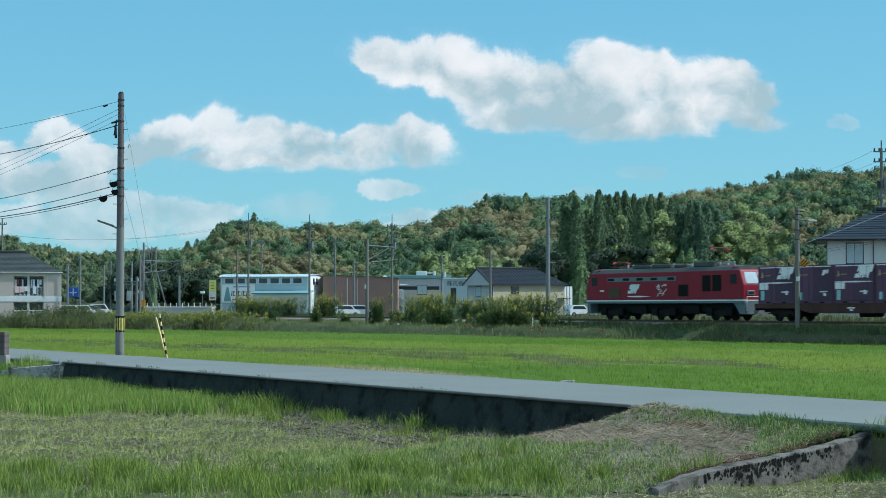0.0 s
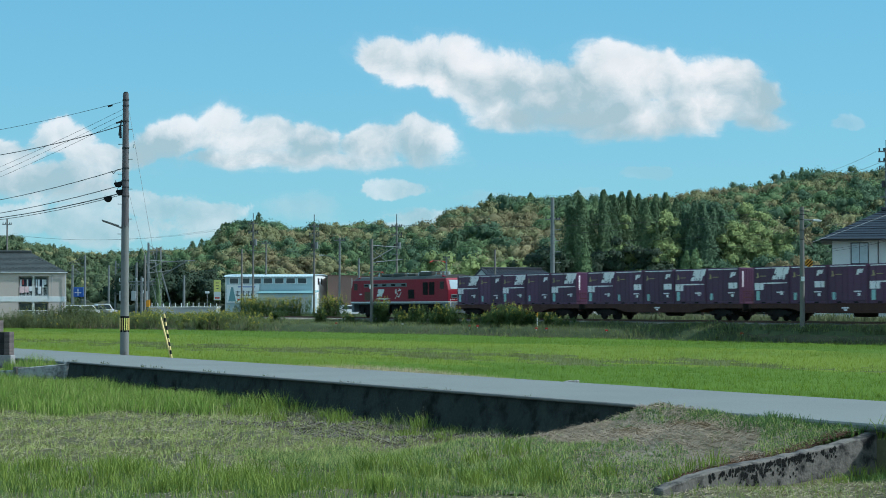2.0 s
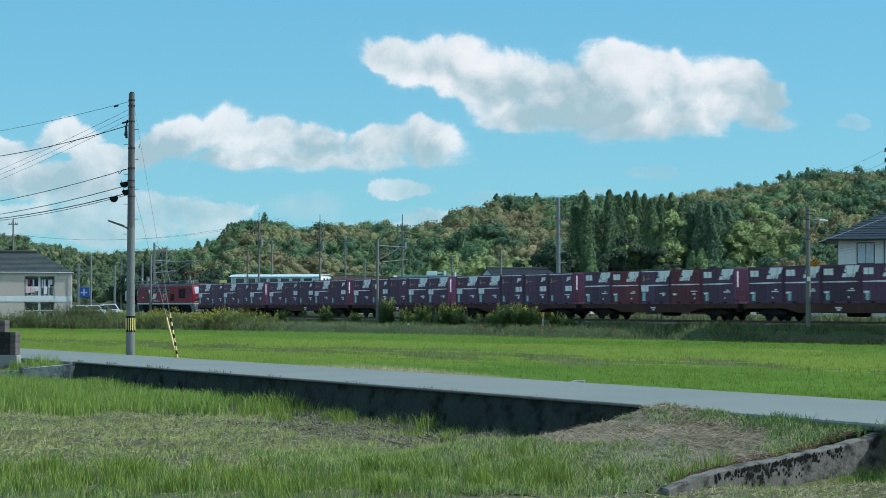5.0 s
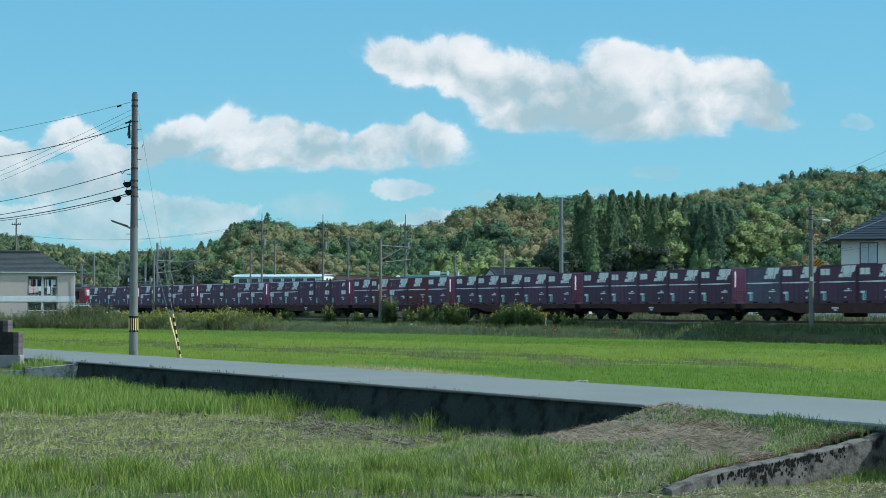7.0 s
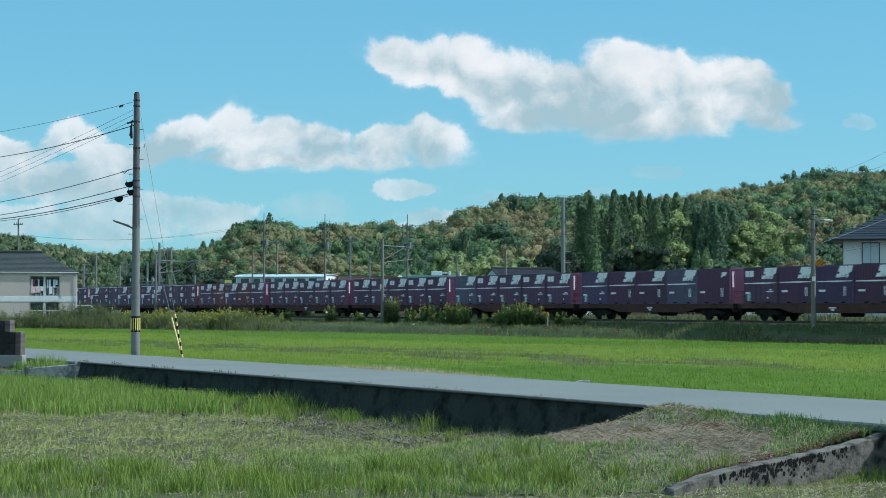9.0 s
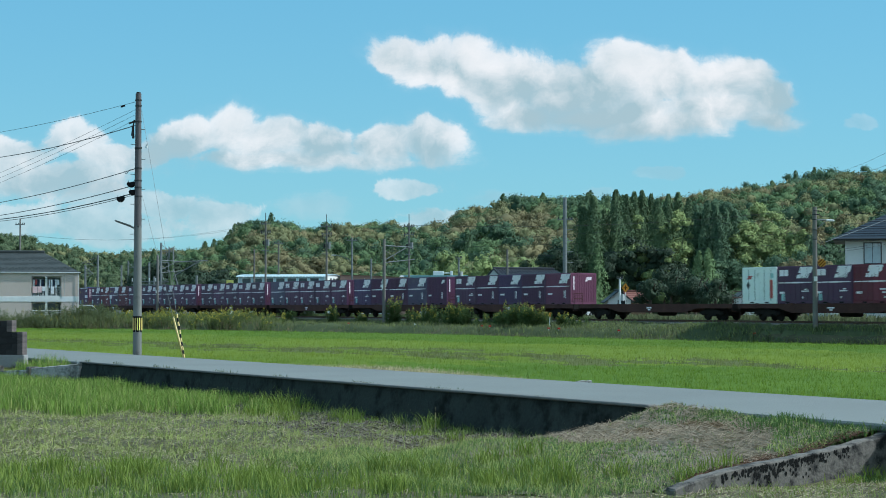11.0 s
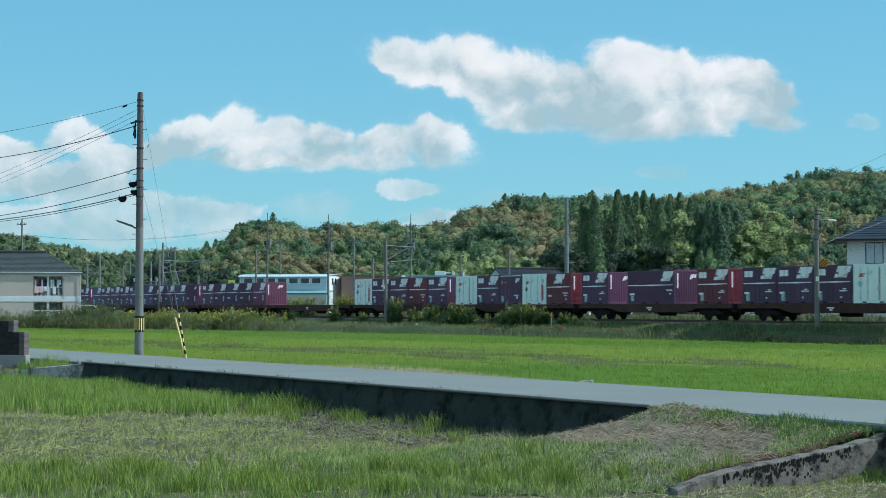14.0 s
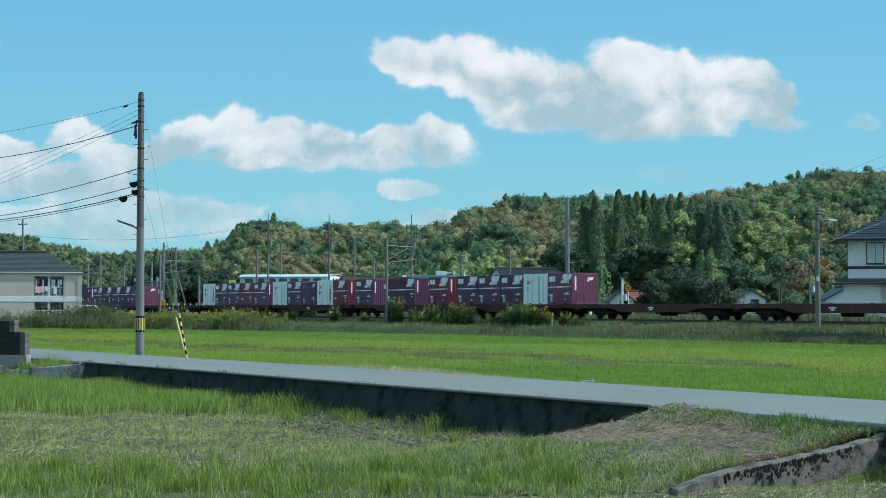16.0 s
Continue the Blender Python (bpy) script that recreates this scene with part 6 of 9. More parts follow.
def grey_works():
    gw = house_at("grey_works", 727, 10.5, 0.5, "grey clad factory office with a dark stripe and teal roof edge", "factory")
    W, D, H = 7.7, 9.0, 6.1
    part("front_wall", bx(-0.4, W, 0, 0.25, 0, H), "grey_wall", gw)
    part("side_wall", bx(-0.4, -0.15, 0.251, D, 0, H), "grey_wall", gw)
    part("stripe", bx(-0.41, 7.2, -0.02, 0.0, 4.2, 4.8), "trim_dark", gw, "dark grey stripe")
    window(gw, 4.3, 3.45, 1.6, 1.5, -0.02, frame_mat="trim_dark", glass="pale")
    part("roof_edge", bx(-2.0, W + 1.5, -0.25, D, H + 0.01, H + 0.55, 0.03), "teal_roof", gw, "teal metal roof edge")
    part("roof_unit", bx(3.3, 5.1, 0.5, 2.5, H + 0.551, H + 1.25, 0.05), "plaster", gw)
    part("roof_unit", bx(6.2, 6.6, 0.5, 1.2, H + 0.551, H + 1.3, 0.05), "plaster", gw)
    part("roof_pipe", rods(((5.1, 1.0, H + 0.95), (6.2, 1.0, H + 0.95), 0.08)), "plaster", gw)
    part("satellite_dish", rods(((-2.0, -0.3, H + 0.2), (-1.95, -0.45, H + 0.2), 0.4)), "white", gw)
    # outside stair with white rails
    st = part("stair", bx(-0.4, 1.2, -1.4, -0.01, 0.0, 0.25), "steel", gw, "white framed outside stair")
    part("stair_frame", rods(((-0.3, -1.3, 0.2), (-0.3, -1.3, 5.0), 0.06), ((0.4, -1.3, 0.2), (0.4, -1.3, 4.2), 0.06), ((1.1, -1.3, 0.2), (1.1, -1.3, 4.2), 0.06), ((-0.3, -1.3, 4.2), (1.1, -1.3, 4.2), 0.05), ((-0.3, -1.3, 5.0), (2.0, -0.1, 5.1), 0.05), ((0.4, -1.3, 2.4), (1.1, -1.3, 1.2), 0.06)), "white", st)
    part("panel", bx(0.45, 1.05, -1.36, -1.3, 2.6, 4.1), "plaster", st)
    aw = part("annexe_wall", bx(W + 0.001, W + 5.2, -0.4, D, 0, H - 0.1), "pale", gw, "pale blue-grey annexe")
    part("doorway", bx(W + 1.4, W + 2.35, -0.44, -0.4, 1.2, 4.5), "trim_dark", aw)
    part("roof_line", bx(W - 0.2, W + 5.4, -0.6, D, H - 0.099, H + 0.12), "white", aw)
    cu = bpy.data.curves.new("sign_text", "FONT")
    cu.body = "株式会"
    cu.size = 0.95
    cu.extrude = 0.02
    cu.materials.append(M["trim_dark"])
    tx = new("sign_text", cu)
    tx.parent = gw
    tx.matrix_basis = pose(W + 0.75, -0.44, H - 1.15, 90, 0, 0)
    tagged(tx, "dark lettering on the annexe wall")


grey_works()


def small_house(col, k, w, h, roof, label, z=0.6, rise=1.3):
    """A house that turns its low gable to the line, with a lean-to porch."""
    sh = house_at("small_house", col, k, z, label, "house")
    part("wall", prism(bmesh.new(), [(0, -0.3), (w, -0.3), (w, h), (w / 2, h + rise), (0, h)], "y", 0, 6), "plaster", sh)
    for sg in (-1, 1):
        edge = w / 2 + sg * (w / 2 + 0.45)
        o = [(w / 2, h + rise + 0.02), (edge, h - rise * 0.9 / w + 0.02), (edge, h - rise * 0.9 / w + 0.16), (w / 2, h + rise + 0.18)]
        part("roof_slope", prism(bmesh.new(), o, "y", -0.5, 6.4), roof, sh)
    part("ridge_tiles", bx(w / 2 - 0.12, w / 2 + 0.12, -0.55, 6.45, h + rise + 0.14, h + rise + 0.32, 0.04), roof, sh)
    part("porch_wall", bx(0.5, w * 0.75, -2.0, -0.01, -0.3, h * 0.5), "plaster", sh)
    part("porch_roof", bevelled(prism(bmesh.new(), [(0.2, h * 0.5 + 0.01), (w * 0.82, h * 0.5 + 0.01), (w * 0.5, h * 0.5 + 0.75)], "y", -2.3, -0.02), 0.03), roof, sh)
    window(sh, w * 0.62, h * 0.66, 1.1, 0.75, 0.0, split=2)


small_house(1070, 12.6, 3.3, 2.1, "tile_grey", "small white house with a grey gabled roof")
small_house(1294, 12.0, 4.3, 2.3, "tile_grey", "small white house half hidden by shrubs")
small_house(1452, 14.0, 5.0, 2.2, "tile", "low dark-roofed outbuilding beside the white house")
rr = house_at("red_roofed_shed", 1106, 12.3, 0.6, "shed with a rust red roof", "shed")
part("wall", bx(0, 2.6, 0, 4, -0.3, 2.0), "far_wood", rr)
hip_roof(rr, 0, 2.6, 0, 4, 2.0, 1.4, 0.4, (0, 0), "red_roof", rows=5)

# platform wall with its fence, by the railway yard
pf = thing("platform_wall", pose(*seen(283, 14.0, 0.55), 0, 0, -4), "low pale concrete platform wall with a post fence", "platform")
part("wall", bevelled(box(bmesh.new(), 0, 8.5, 0, 2.5, -0.2, 1.15), 0.04), "grey_wall", pf)
part("coping", bevelled(box(bmesh.new(), -0.1, 8.6, -0.15, 2.5, 1.151, 1.28), 0.02), "plaster", pf)
for x in np.arange(0.2, 8.5, 0.75):
    part("fence_post", bx(x - 0.04, x + 0.04, 0.2, 0.28, 1.281, 1.75), "plaster", pf)
for x in (1.6, 3.4):
    part("hatch", bx(x - 0.3, x + 0.3, -0.03, 0.0, 0.2, 0.9), "grey_wall", pf)


# ---- signs and vehicles in the distance ----
def sign_board(name, col, k, row_top, row_bot, w, material, label, post_mat="steel", legs=2):
    z0, z1 = EYE + (545 - row_bot) / k, EYE + (545 - row_top) / k
    p = seen(col, k, 0.5)
    sb = thing(name, pose(p.x, p.y, p.z), label, "sign")
    part("board", bx(-w / 2, w / 2, -0.06, 0.06, z0 - 0.5, z1 - 0.5, 0.02), material, sb)
    for x in ((-w * 0.35, w * 0.35) if legs == 2 else (0,)):
        part("post", rods(((x, 0.09, -0.2), (x, 0.09, z1 - 0.6), 0.05)), post_mat, sb)
    return sb, z0 - 0.5, z1 - 0.5


sb, a, b = sign_board("yellow_signboard", 402, 12.0, 496, 532, 1.05, "sign_yellow", "tall yellow and white roadside signboard")
part("lower_panel", bx(-0.5, 0.5, -0.068, -0.061, a + 0.05, a + (b - a) * 0.42), "white", sb)
bm = bmesh.new()
for i in range(3):
    box(bm, -0.22, 0.22, -0.068, -0.061, b - 0.5 - i * 0.42, b - 0.40 - i * 0.42)
part("writing_bars", bm, "trim_dark", sb)
part("writing_bars", bx(-0.35, 0.35, -0.075, -0.069, a + 0.25, a + 0.45), "red_plastic", sb)
sb, a, b = sign_board("blue_road_sign", 156, 12.0, 509, 526, 1.6, "blue", "blue road sign with white arrows")
part("arrow", box(box(bmesh.new(), -0.06, 0.06, -0.068, -0.061, a + 0.2, b - 0.2), -0.5, 0.5, -0.068, -0.061, a + 0.55, a + 0.66), "white", sb)
sb, a, b = sign_board("small_sign", 384, 13.0, 516, 520, 0.6, "sign_white", "small white name sign on a post", legs=1)

# diamond and triangle signs by the crossing
p = seen(1102, 20.0, 0.5)
ds = thing("diamond_sign", pose(p.x, p.y, p.z), "yellow diamond crossroads warning sign on a white post", "road sign")
zc = EYE + 35 / 20.0 - 0.5
part("plate", prism(bmesh.new(), [(0, zc - 0.42), (0.33, zc), (0, zc + 0.42), (-0.33, zc)], "y", -0.02, 0.02), "orange", ds)
part("cross", box(box(bmesh.new(), -0.03, 0.03, -0.03, -0.021, zc - 0.2, zc + 0.2), -0.17, 0.17, -0.03, -0.021, zc - 0.03, zc + 0.03), "black", ds)
part("post", rods(((0.02, 0.05, -0.3), (0.02, 0.05, zc + 0.3), 0.04)), "white", ds)
p = seen(1367, 20.0, 0.5)
ts = thing("triangle_sign", pose(p.x, p.y, p.z), "back of a grey triangular sign on a post", "road sign")
part("plate", prism(bmesh.new(), [(-0.35, zc + 0.1), (0.18, zc + 0.48), (0.2, zc - 0.3)], "y", -0.02, 0.02), "steel", ts)
part("post", rods(((0.12, 0.05, -0.3), (0.12, 0.05, zc + 0.5), 0.05)), "steel", ts)


def parked_car(col, k, turn, label, material="car_paint", z=0.52, van=False):
    p = seen(col, k, z)
    car = thing("car", pose(p.x, p.y, p.z, 0, 0, turn), label, "car", "parked cars")
    h = 1.75 if van else 1.5
    o = [(-1.8, 0.3), (1.75, 0.3), (1.8, 0.75), (1.2, 0.9), (0.6, h), (-1.3, h), (-1.8, 0.95)]
    part("body", bevelled(prism(bmesh.new(), o, "y", -0.75, 0.75), 0.06, 2), material, car)
    part("side_glass", prism(bmesh.new(), [(-1.4, 0.98), (0.95, 0.95), (0.5, h - 0.1), (-1.2, h - 0.1)], "y", -0.762, 0.762), "glass", car)
    part("windscreen", prism(bmesh.new(), [(1.17, 0.95), (1.2, 0.95), (0.66, h - 0.06), (0.63, h - 0.06)], "y", -0.62, 0.62), "glass", car)
    for x in (-1.15, 1.15):
        for y in (-0.7, 0.7):
            w = part("tyre", rods(((x, y - 0.1, 0.3), (x, y + 0.1, 0.3), 0.3)), "black", car)
            part("rim", rods(((x, y - 0.11, 0.3), (x, y + 0.11, 0.3), 0.17)), "steel", w)
    for y in (-0.55, 0.55):
        part("headlight", bx(1.72, 1.83, y - 0.15, y + 0.15, 0.62, 0.76, 0.02), "white", car)
    return car


parked_car(151, 13.5, 12, "white small car parked by the tracks")
parked_car(172, 12.2, 40, "white small car waiting by the crossing")
parked_car(188, 12.0, 15, "silver grey small car waiting by the crossing", "steel")
parked_car(203, 11.6, 25, "white van waiting by the crossing", van=True)
parked_car(662, 13.0, 8, "pale blue small car parked in front of the brown hall", "pale")
parked_car(637, 13.2, 20, "white small car parked in front of the brown hall")
parked_car(1048, 13.0, 30, "white small car beside the tiled house")

# stone-faced gate pier of a garden, beside the lane
pier = new("gate_pier")
tagged(pier, "stepped garden wall end of dark blocks on a concrete foot", "wall")
pier.matrix_basis = pose(*seen(36, 53.0, 0.0), 0, 0, -8)
part("footing", bevelled(box(bmesh.new(), -2.2, 0.05, 0.0, 0.4, -0.3, 0.12), 0.02), "concrete", pier)
blk = mesh_of(bevelled(box(bmesh.new(), 0, 0.386, 0, 0.38, 0, 0.187), 0.008), "block", "brick")
half_blk = mesh_of(bevelled(box(bmesh.new(), 0.196, 0.386, 0, 0.38, 0, 0.187), 0.008), "block", "brick")
blk2 = mesh_of(bevelled(box(bmesh.new(), 0, 0.185, -0.02, 0.40, 0, 0.094), 0.008), "block", "brick_face")
for r in range(6):
    right = -0.19 if r < 4 else -0.565
    for c in range(4):
        x = right - 0.388 * (c + 1) + (0.194 if r % 2 and c else 0.0)
        o = new("block", half_blk if r % 2 and c == 0 else blk)
        o.parent = pier
        o.matrix_basis = pose(x, 0.01, 0.125 + r * 0.19)
for r in range(8):
    o = new("block", blk2)
    o.parent = pier
    o.matrix_basis = pose(-0.185, 0.0, 0.125 + r * 0.096)
for r in range(12):
    if r > 7:
        o = new("block", blk2)
        o.parent = pier
        o.matrix_basis = pose(-0.56, 0.0, 0.125 + r * 0.096)


# ---- poles and wires ----
def wire(name, a, b, sag, r, label, category="wire", group="overhead wires", n=14, material="wire"):
    a, b = Vector(a), Vector(b)
    cu = bpy.data.curves.new(name, "CURVE")
    cu.dimensions = "3D"
    cu.bevel_depth = r
    cu.bevel_resolution = 1
    sp = cu.splines.new("POLY")
    sp.points.add(n)
    for i in range(n + 1):
        t = i / n
        p = a.lerp(b, t)
        sp.points[i].co = (p.x, p.y, p.z - sag * 4 * t * (1 - t), 1)
    cu.materials.append(M[material])
    return tagged(new(name, cu), label, category, group)


def lathe_pole(h, r0, r1, n=14):
    bm = bmesh.new()
    rod(bm, (0, 0, -0.4), (0, 0, h), r0, r1, n)
    return bm


# the tall concrete pole by the lane
PU, PW = -64.75, 22.95
base = at(PU, PW, 0)
pole_top = EYE + (545 - 165) / 48.2
up = thing("utility_pole", pose(base.x, base.y, 0), "tall weathered concrete utility pole beside the farm lane", "utility pole", "utility poles")
part("shaft", lathe_pole(4.7, 0.165, 0.138, 24), "pole", up)
bm = bmesh.new()
rod(bm, (0, 0, 4.701), (0, 0, pole_top), 0.137, 0.105, 24)
part("upper_shaft", bm, "pole_dark", up, "dark weathered upper length")
part("cap", rods(((0, 0, pole_top), (0, 0, pole_top + 0.05), 0.085)), "darksteel", up)
zr = lambda row: EYE + (545 - row) / 48.2
part("marker_band", rods(((0, 0, zr(588)), (0, 0, zr(560)), 0.180)), "black", up, "black band with yellow and white strips")
for i in range(14):
    a = i * math.pi / 7 + 0.18
    bm = bx(-0.019, 0.019, -0.006, 0.006, zr(585), zr(563))
    part("strip", bm, "sign_yellow" if i in (0, 1, 5, 6, 10) else "yellow", up, "", pose(math.sin(a) * 0.183, -math.cos(a) * 0.183, 0, 0, 0, math.degrees(a)))
for row in (177, 187, 215, 262, 298, 320, 332, 348, 402):
    part("strap", rods(((0, 0, zr(row) - 0.025), (0, 0, zr(row) + 0.025), 0.15 if row > 220 else 0.135)), "darksteel", up)
r2 = random.Random(4)
for i in range(12):
    s = 1 if i % 2 else -1
    z = 2.2 + i * 0.55
    part("step_bolt", rods(((s * 0.1, -0.04, z), (s * 0.27, -0.05, z), 0.012)), "steel", up)
def closure_box(x, row):
    """A short black splice box that hangs just under its cable."""
    z = zr(row)
    o = [(x - 0.17, z + 0.05), (x + 0.13, z + 0.10), (x + 0.13, z - 0.03), (x + 0.06, z - 0.12), (x - 0.06, z - 0.14), (x - 0.16, z - 0.04)]
    bc = part("closure_box", bevelled(prism(bmesh.new(), o, "y", -0.10, 0.08), 0.03), "black", up, "black cable splice box")
    part("hanger", rods(((x - 0.12, 0, z + 0.04), (x - 0.12, 0, z + 0.13), 0.012), ((x + 0.1, 0, z + 0.08), (x + 0.1, 0, z + 0.15), 0.012)), "steel", bc)


for x, row in ((-0.24, 326), (-0.17, 340), (-0.62, 352)):
    closure_box(x, row)
part("bracket", rods(((-0.35, 0, zr(218)), (0.1, 0, zr(212)), 0.035), ((-0.25, 0, zr(240)), (-0.15, 0, zr(212)), 0.03), ((-0.18, -0.02, zr(245)), (-0.2, -0.02, zr(222)), 0.05)), "darksteel", up)
lamp = part("lamp_arm", rods(((0, 0, zr(405)), (-0.2, 0, zr(404)), 0.022), ((-0.1, 0, zr(404)), (-0.3, 0, zr(401)), 0.03)), "steel", up)
part("lamp_head", bevelled(prism(bmesh.new(), [(-0.86, zr(389)), (-0.24, zr(399)), (-0.24, zr(403)), (-0.82, zr(393))], "y", -0.09, 0.09), 0.02), "mast", lamp, "slim grey street lamp head")

# the next pole along the lane, out of sight
nb = at(-101, 23.0, 0)
np_ = thing("utility_pole", pose(nb.x, nb.y, 0), "concrete utility pole further along the lane", "utility pole", "utility poles")
part("shaft", lathe_pole(pole_top, 0.16, 0.105, 14), "pole", np_)
part("crossarm", bx(-0.9, 0.9, -0.05, 0.05, pole_top - 0.6, pole_top - 0.5), "steel", np_)
for row, row_left, sag, r in ((180, 224, 0.25, 0.008), (194, 298, 0.2, 0.006), (203, 307, 0.2, 0.006), (212, 315, 0.22, 0.006), (222, 262, 0.42, 0.016), (299, 345, 0.35, 0.014), (328, 368, 0.35, 0.015), (342, 373, 0.40, 0.019), (345, 374, 0.46, 0.012)):
    # each cable runs on at its own slope to the next pole
    z = zr(row)
    slope = (row_left - row) / 245.0
    kk = FOCAL / nb.y
    wire("cable", (base.x - 0.12, base.y, z), (nb.x, nb.y, EYE + (545 - (row + slope * (243 - (784 + nb.x * kk)))) / kk), sag, r, "thin black cable strung between utility poles")
part("cable_loop", rods(((-0.10, 0, zr(299)), (-0.32, 0, zr(301)), 0.012), ((-0.32, 0, zr(301)), (-0.44, 0, zr(308)), 0.012), ((-0.44, 0, zr(308)), (-0.52, 0, zr(303)), 0.012)), "wire", up)
part("splice", rods(((-0.66, 0.06, zr(188.5)), (-0.50, 0.05, zr(186)), 0.03)), "black", up)

# guy wires and their striped guards
top1, top2 = Vector((base.x + 0.12, base.y, zr(195))), Vector((base.x + 0.12, base.y, zr(340)))
g1 = seen(322, 50.5, -0.08)
g2 = seen(321, 50.0, -0.1)
wire("guy_wire", top1, g1, 0.0, 0.007, "steel guy wire stay of the utility pole", "guy wire", "guy wires", 2, "steel")
wire("guy_wire", top2, g2, 0.0, 0.007, "steel guy wire stay of the utility pole", "guy wire", "guy wires", 2, "steel")
part("insulator", rods(((0.30, 0, zr(262)), (0.33, 0, zr(256)), 0.05)), "plaster", up)


def guard(g, top, length, striped, label):
    d = (top - g).normalized()
    gd = thing("guy_guard", Matrix.Translation(g) @ Vector((0, 0, 1)).rotation_difference(d).to_matrix().to_4x4(), label, "guy guard", "guy guards")
    n = 11 if striped else 1
    for i in range(n):
        a, b = length * i / n, length * (i + 1) / n
        part("sleeve", rods(((0, 0, a), (0, 0, b), 0.036)), ("black" if i % 2 else "yellow") if striped else "yellow", gd)
    return gd


guard(g1, top1, 1.68, True, "yellow and black striped plastic guard on a guy wire")
guard(g2, top2, 1.62, False, "worn yellow plastic guard on a guy wire")


# railway masts on the near side of the track, with their brackets
MAST_W = 78.4
mast_u = [-153.3, -214.0, -275.0, -40.0]


def build_mast():
    ms = thing("catenary_mast", pose(0, 0, 0), "round concrete railway mast with a bracket for the contact wire", "railway mast", "railway masts")
    part("shaft", lathe_pole(8.35, 0.17, 0.13, 14), "mast", ms)
    reach = TRACK - MAST_W
    part("top_arm", rods(((0.0, 0.1, 7.75), (0.0, reach, 7.62), 0.045), ((0.0, 0.1, 6.4), (0.0, reach * 0.75, 7.55), 0.035)), "steel", ms)
    part("low_arm", rods(((0.0, 0.1, 6.15), (0.0, reach + 0.2, 6.5), 0.035), ((0.0, 0.1, 7.3), (0.0, reach * 0.5, 6.3), 0.02)), "steel", ms)
    for y0, z0, y1, z1 in ((0.55, 7.72, 1.2, 7.69), (0.45, 6.2, 1.1, 6.29)):
        part("insulator", rods(((0.0, y0, z0), (0.0, y1, z1), 0.055)), "steel", ms, "grey ribbed insulator")
    part("number_plate", bx(-0.19, -0.17, -0.12, 0.12, 3.7, 4.15), "white", ms, "plain white plate")
    part("plate", bx(-0.12, 0.12, -0.20, -0.165, 3.7, 4.1), "white", ms)
    return ms


mast = build_mast()
for i, u in enumerate(mast_u):
    p = at(u, MAST_W, -0.25)
    m = pose(p.x, p.y, p.z, 0, 0, RZ)
    if i == 0:
        mast.matrix_basis = m
    else:
        copy_thing(mast, m)
p = at(-92.4, MAST_W, -0.25)
lm = thing("lamp_mast", pose(p.x, p.y, p.z), "round concrete mast with a street lamp and a white plate", "lamp post", "railway masts")
part("shaft", lathe_pole(8.45, 0.175, 0.135, 20), "mast", lm)
arm = part("lamp_arm", rods(((0.05, -0.05, 7.62), (0.8, -0.05, 7.58), 0.04), ((0.05, -0.05, 6.95), (0.75, -0.05, 7.56), 0.03)), "steel", lm)
part("lamp_head", bevelled(prism(bmesh.new(), [(0.72, 7.52), (1.15, 7.48), (1.28, 7.53), (1.18, 7.62), (0.72, 7.63)], "y", -0.16, 0.06), 0.03), "white", arm, "white lamp head")
for z in (7.95, 7.62, 6.95, 6.35):
    part("strap", rods(((0, 0, z - 0.03), (0, 0, z + 0.03), 0.165)), "darksteel", lm)
part("crossarm", rods(((-0.12, -0.16, 8.2), (0.42, -0.16, 8.15), 0.03), ((0.1, -0.16, 7.95), (0.35, -0.16, 7.9), 0.03)), "darksteel", lm)
part("stay", rods(((0.12, 0, 6.7), (0.78, 0, 5.75), 0.018), ((0.12, 0, 6.35), (0.78, 0, 5.75), 0.018)), "darksteel", lm)
part("plate", bx(-0.11, 0.11, -0.20, -0.168, 3.65, 3.95), "white", lm, "plain white plate")
zd = EYE + (545 - 466) / 27.5 + 0.25
part("disc_bracket", rods(((0.1, -0.05, zd + 0.08), (0.42, -0.05, zd + 0.08), 0.02), ((0.1, -0.05, zd - 0.08), (0.42, -0.05, zd - 0.08), 0.02)), "darksteel", lm)
disc = part("warning_disc", prism(bmesh.new(), [(0.42 + 0.26 * math.cos(a), zd + 0.26 * math.sin(a)) for a in np.linspace(0, 6.06, 28)], "y", -0.10, -0.07), "orange", lm, "round orange plate with slanting black stripes")
for d, l in ((-0.15, 0.19), (0.0, 0.25), (0.15, 0.19)):
    c, v, q = Vector((0.42 + d * 0.7, 0, zd - d * 0.7)), Vector((0.7, 0, 0.7)) * l, Vector((0.026, 0, -0.026))
    part("stripe", prism(bmesh.new(), [((c - v - q).x, (c - v - q).z), ((c - v + q).x, (c - v + q).z), ((c + v + q).x, (c + v + q).z), ((c + v - q).x, (c + v - q).z)], "y", -0.108, -0.101), "black", disc)
zc, zm = RAIL + 5.25, RAIL + 6.5
for a, b in zip(sorted(mast_u)[:-1], sorted(mast_u)[1:]):
    wire("contact_wire", at(a, TRACK, zc), at(b, TRACK, zc), 0.05, 0.010, "copper contact wire above the track")
    wire("messenger_wire", at(a, TRACK, zm), at(b, TRACK, zm), 0.55, 0.010, "sagging messenger wire above the track")
    for j in range(1, 8):
        t = j / 8
        q = at(a + (b - a) * t, TRACK, zc)
        wire("dropper", q + Vector((0, 0, zm - zc - 0.55 * 4 * t * (1 - t))), q, 0, 0.006, "thin dropper between the wires", n=1)
wire("contact_wire", at(-420, TRACK, zc), at(-275, TRACK, zc), 0.05, 0.010, "copper contact wire above the track")
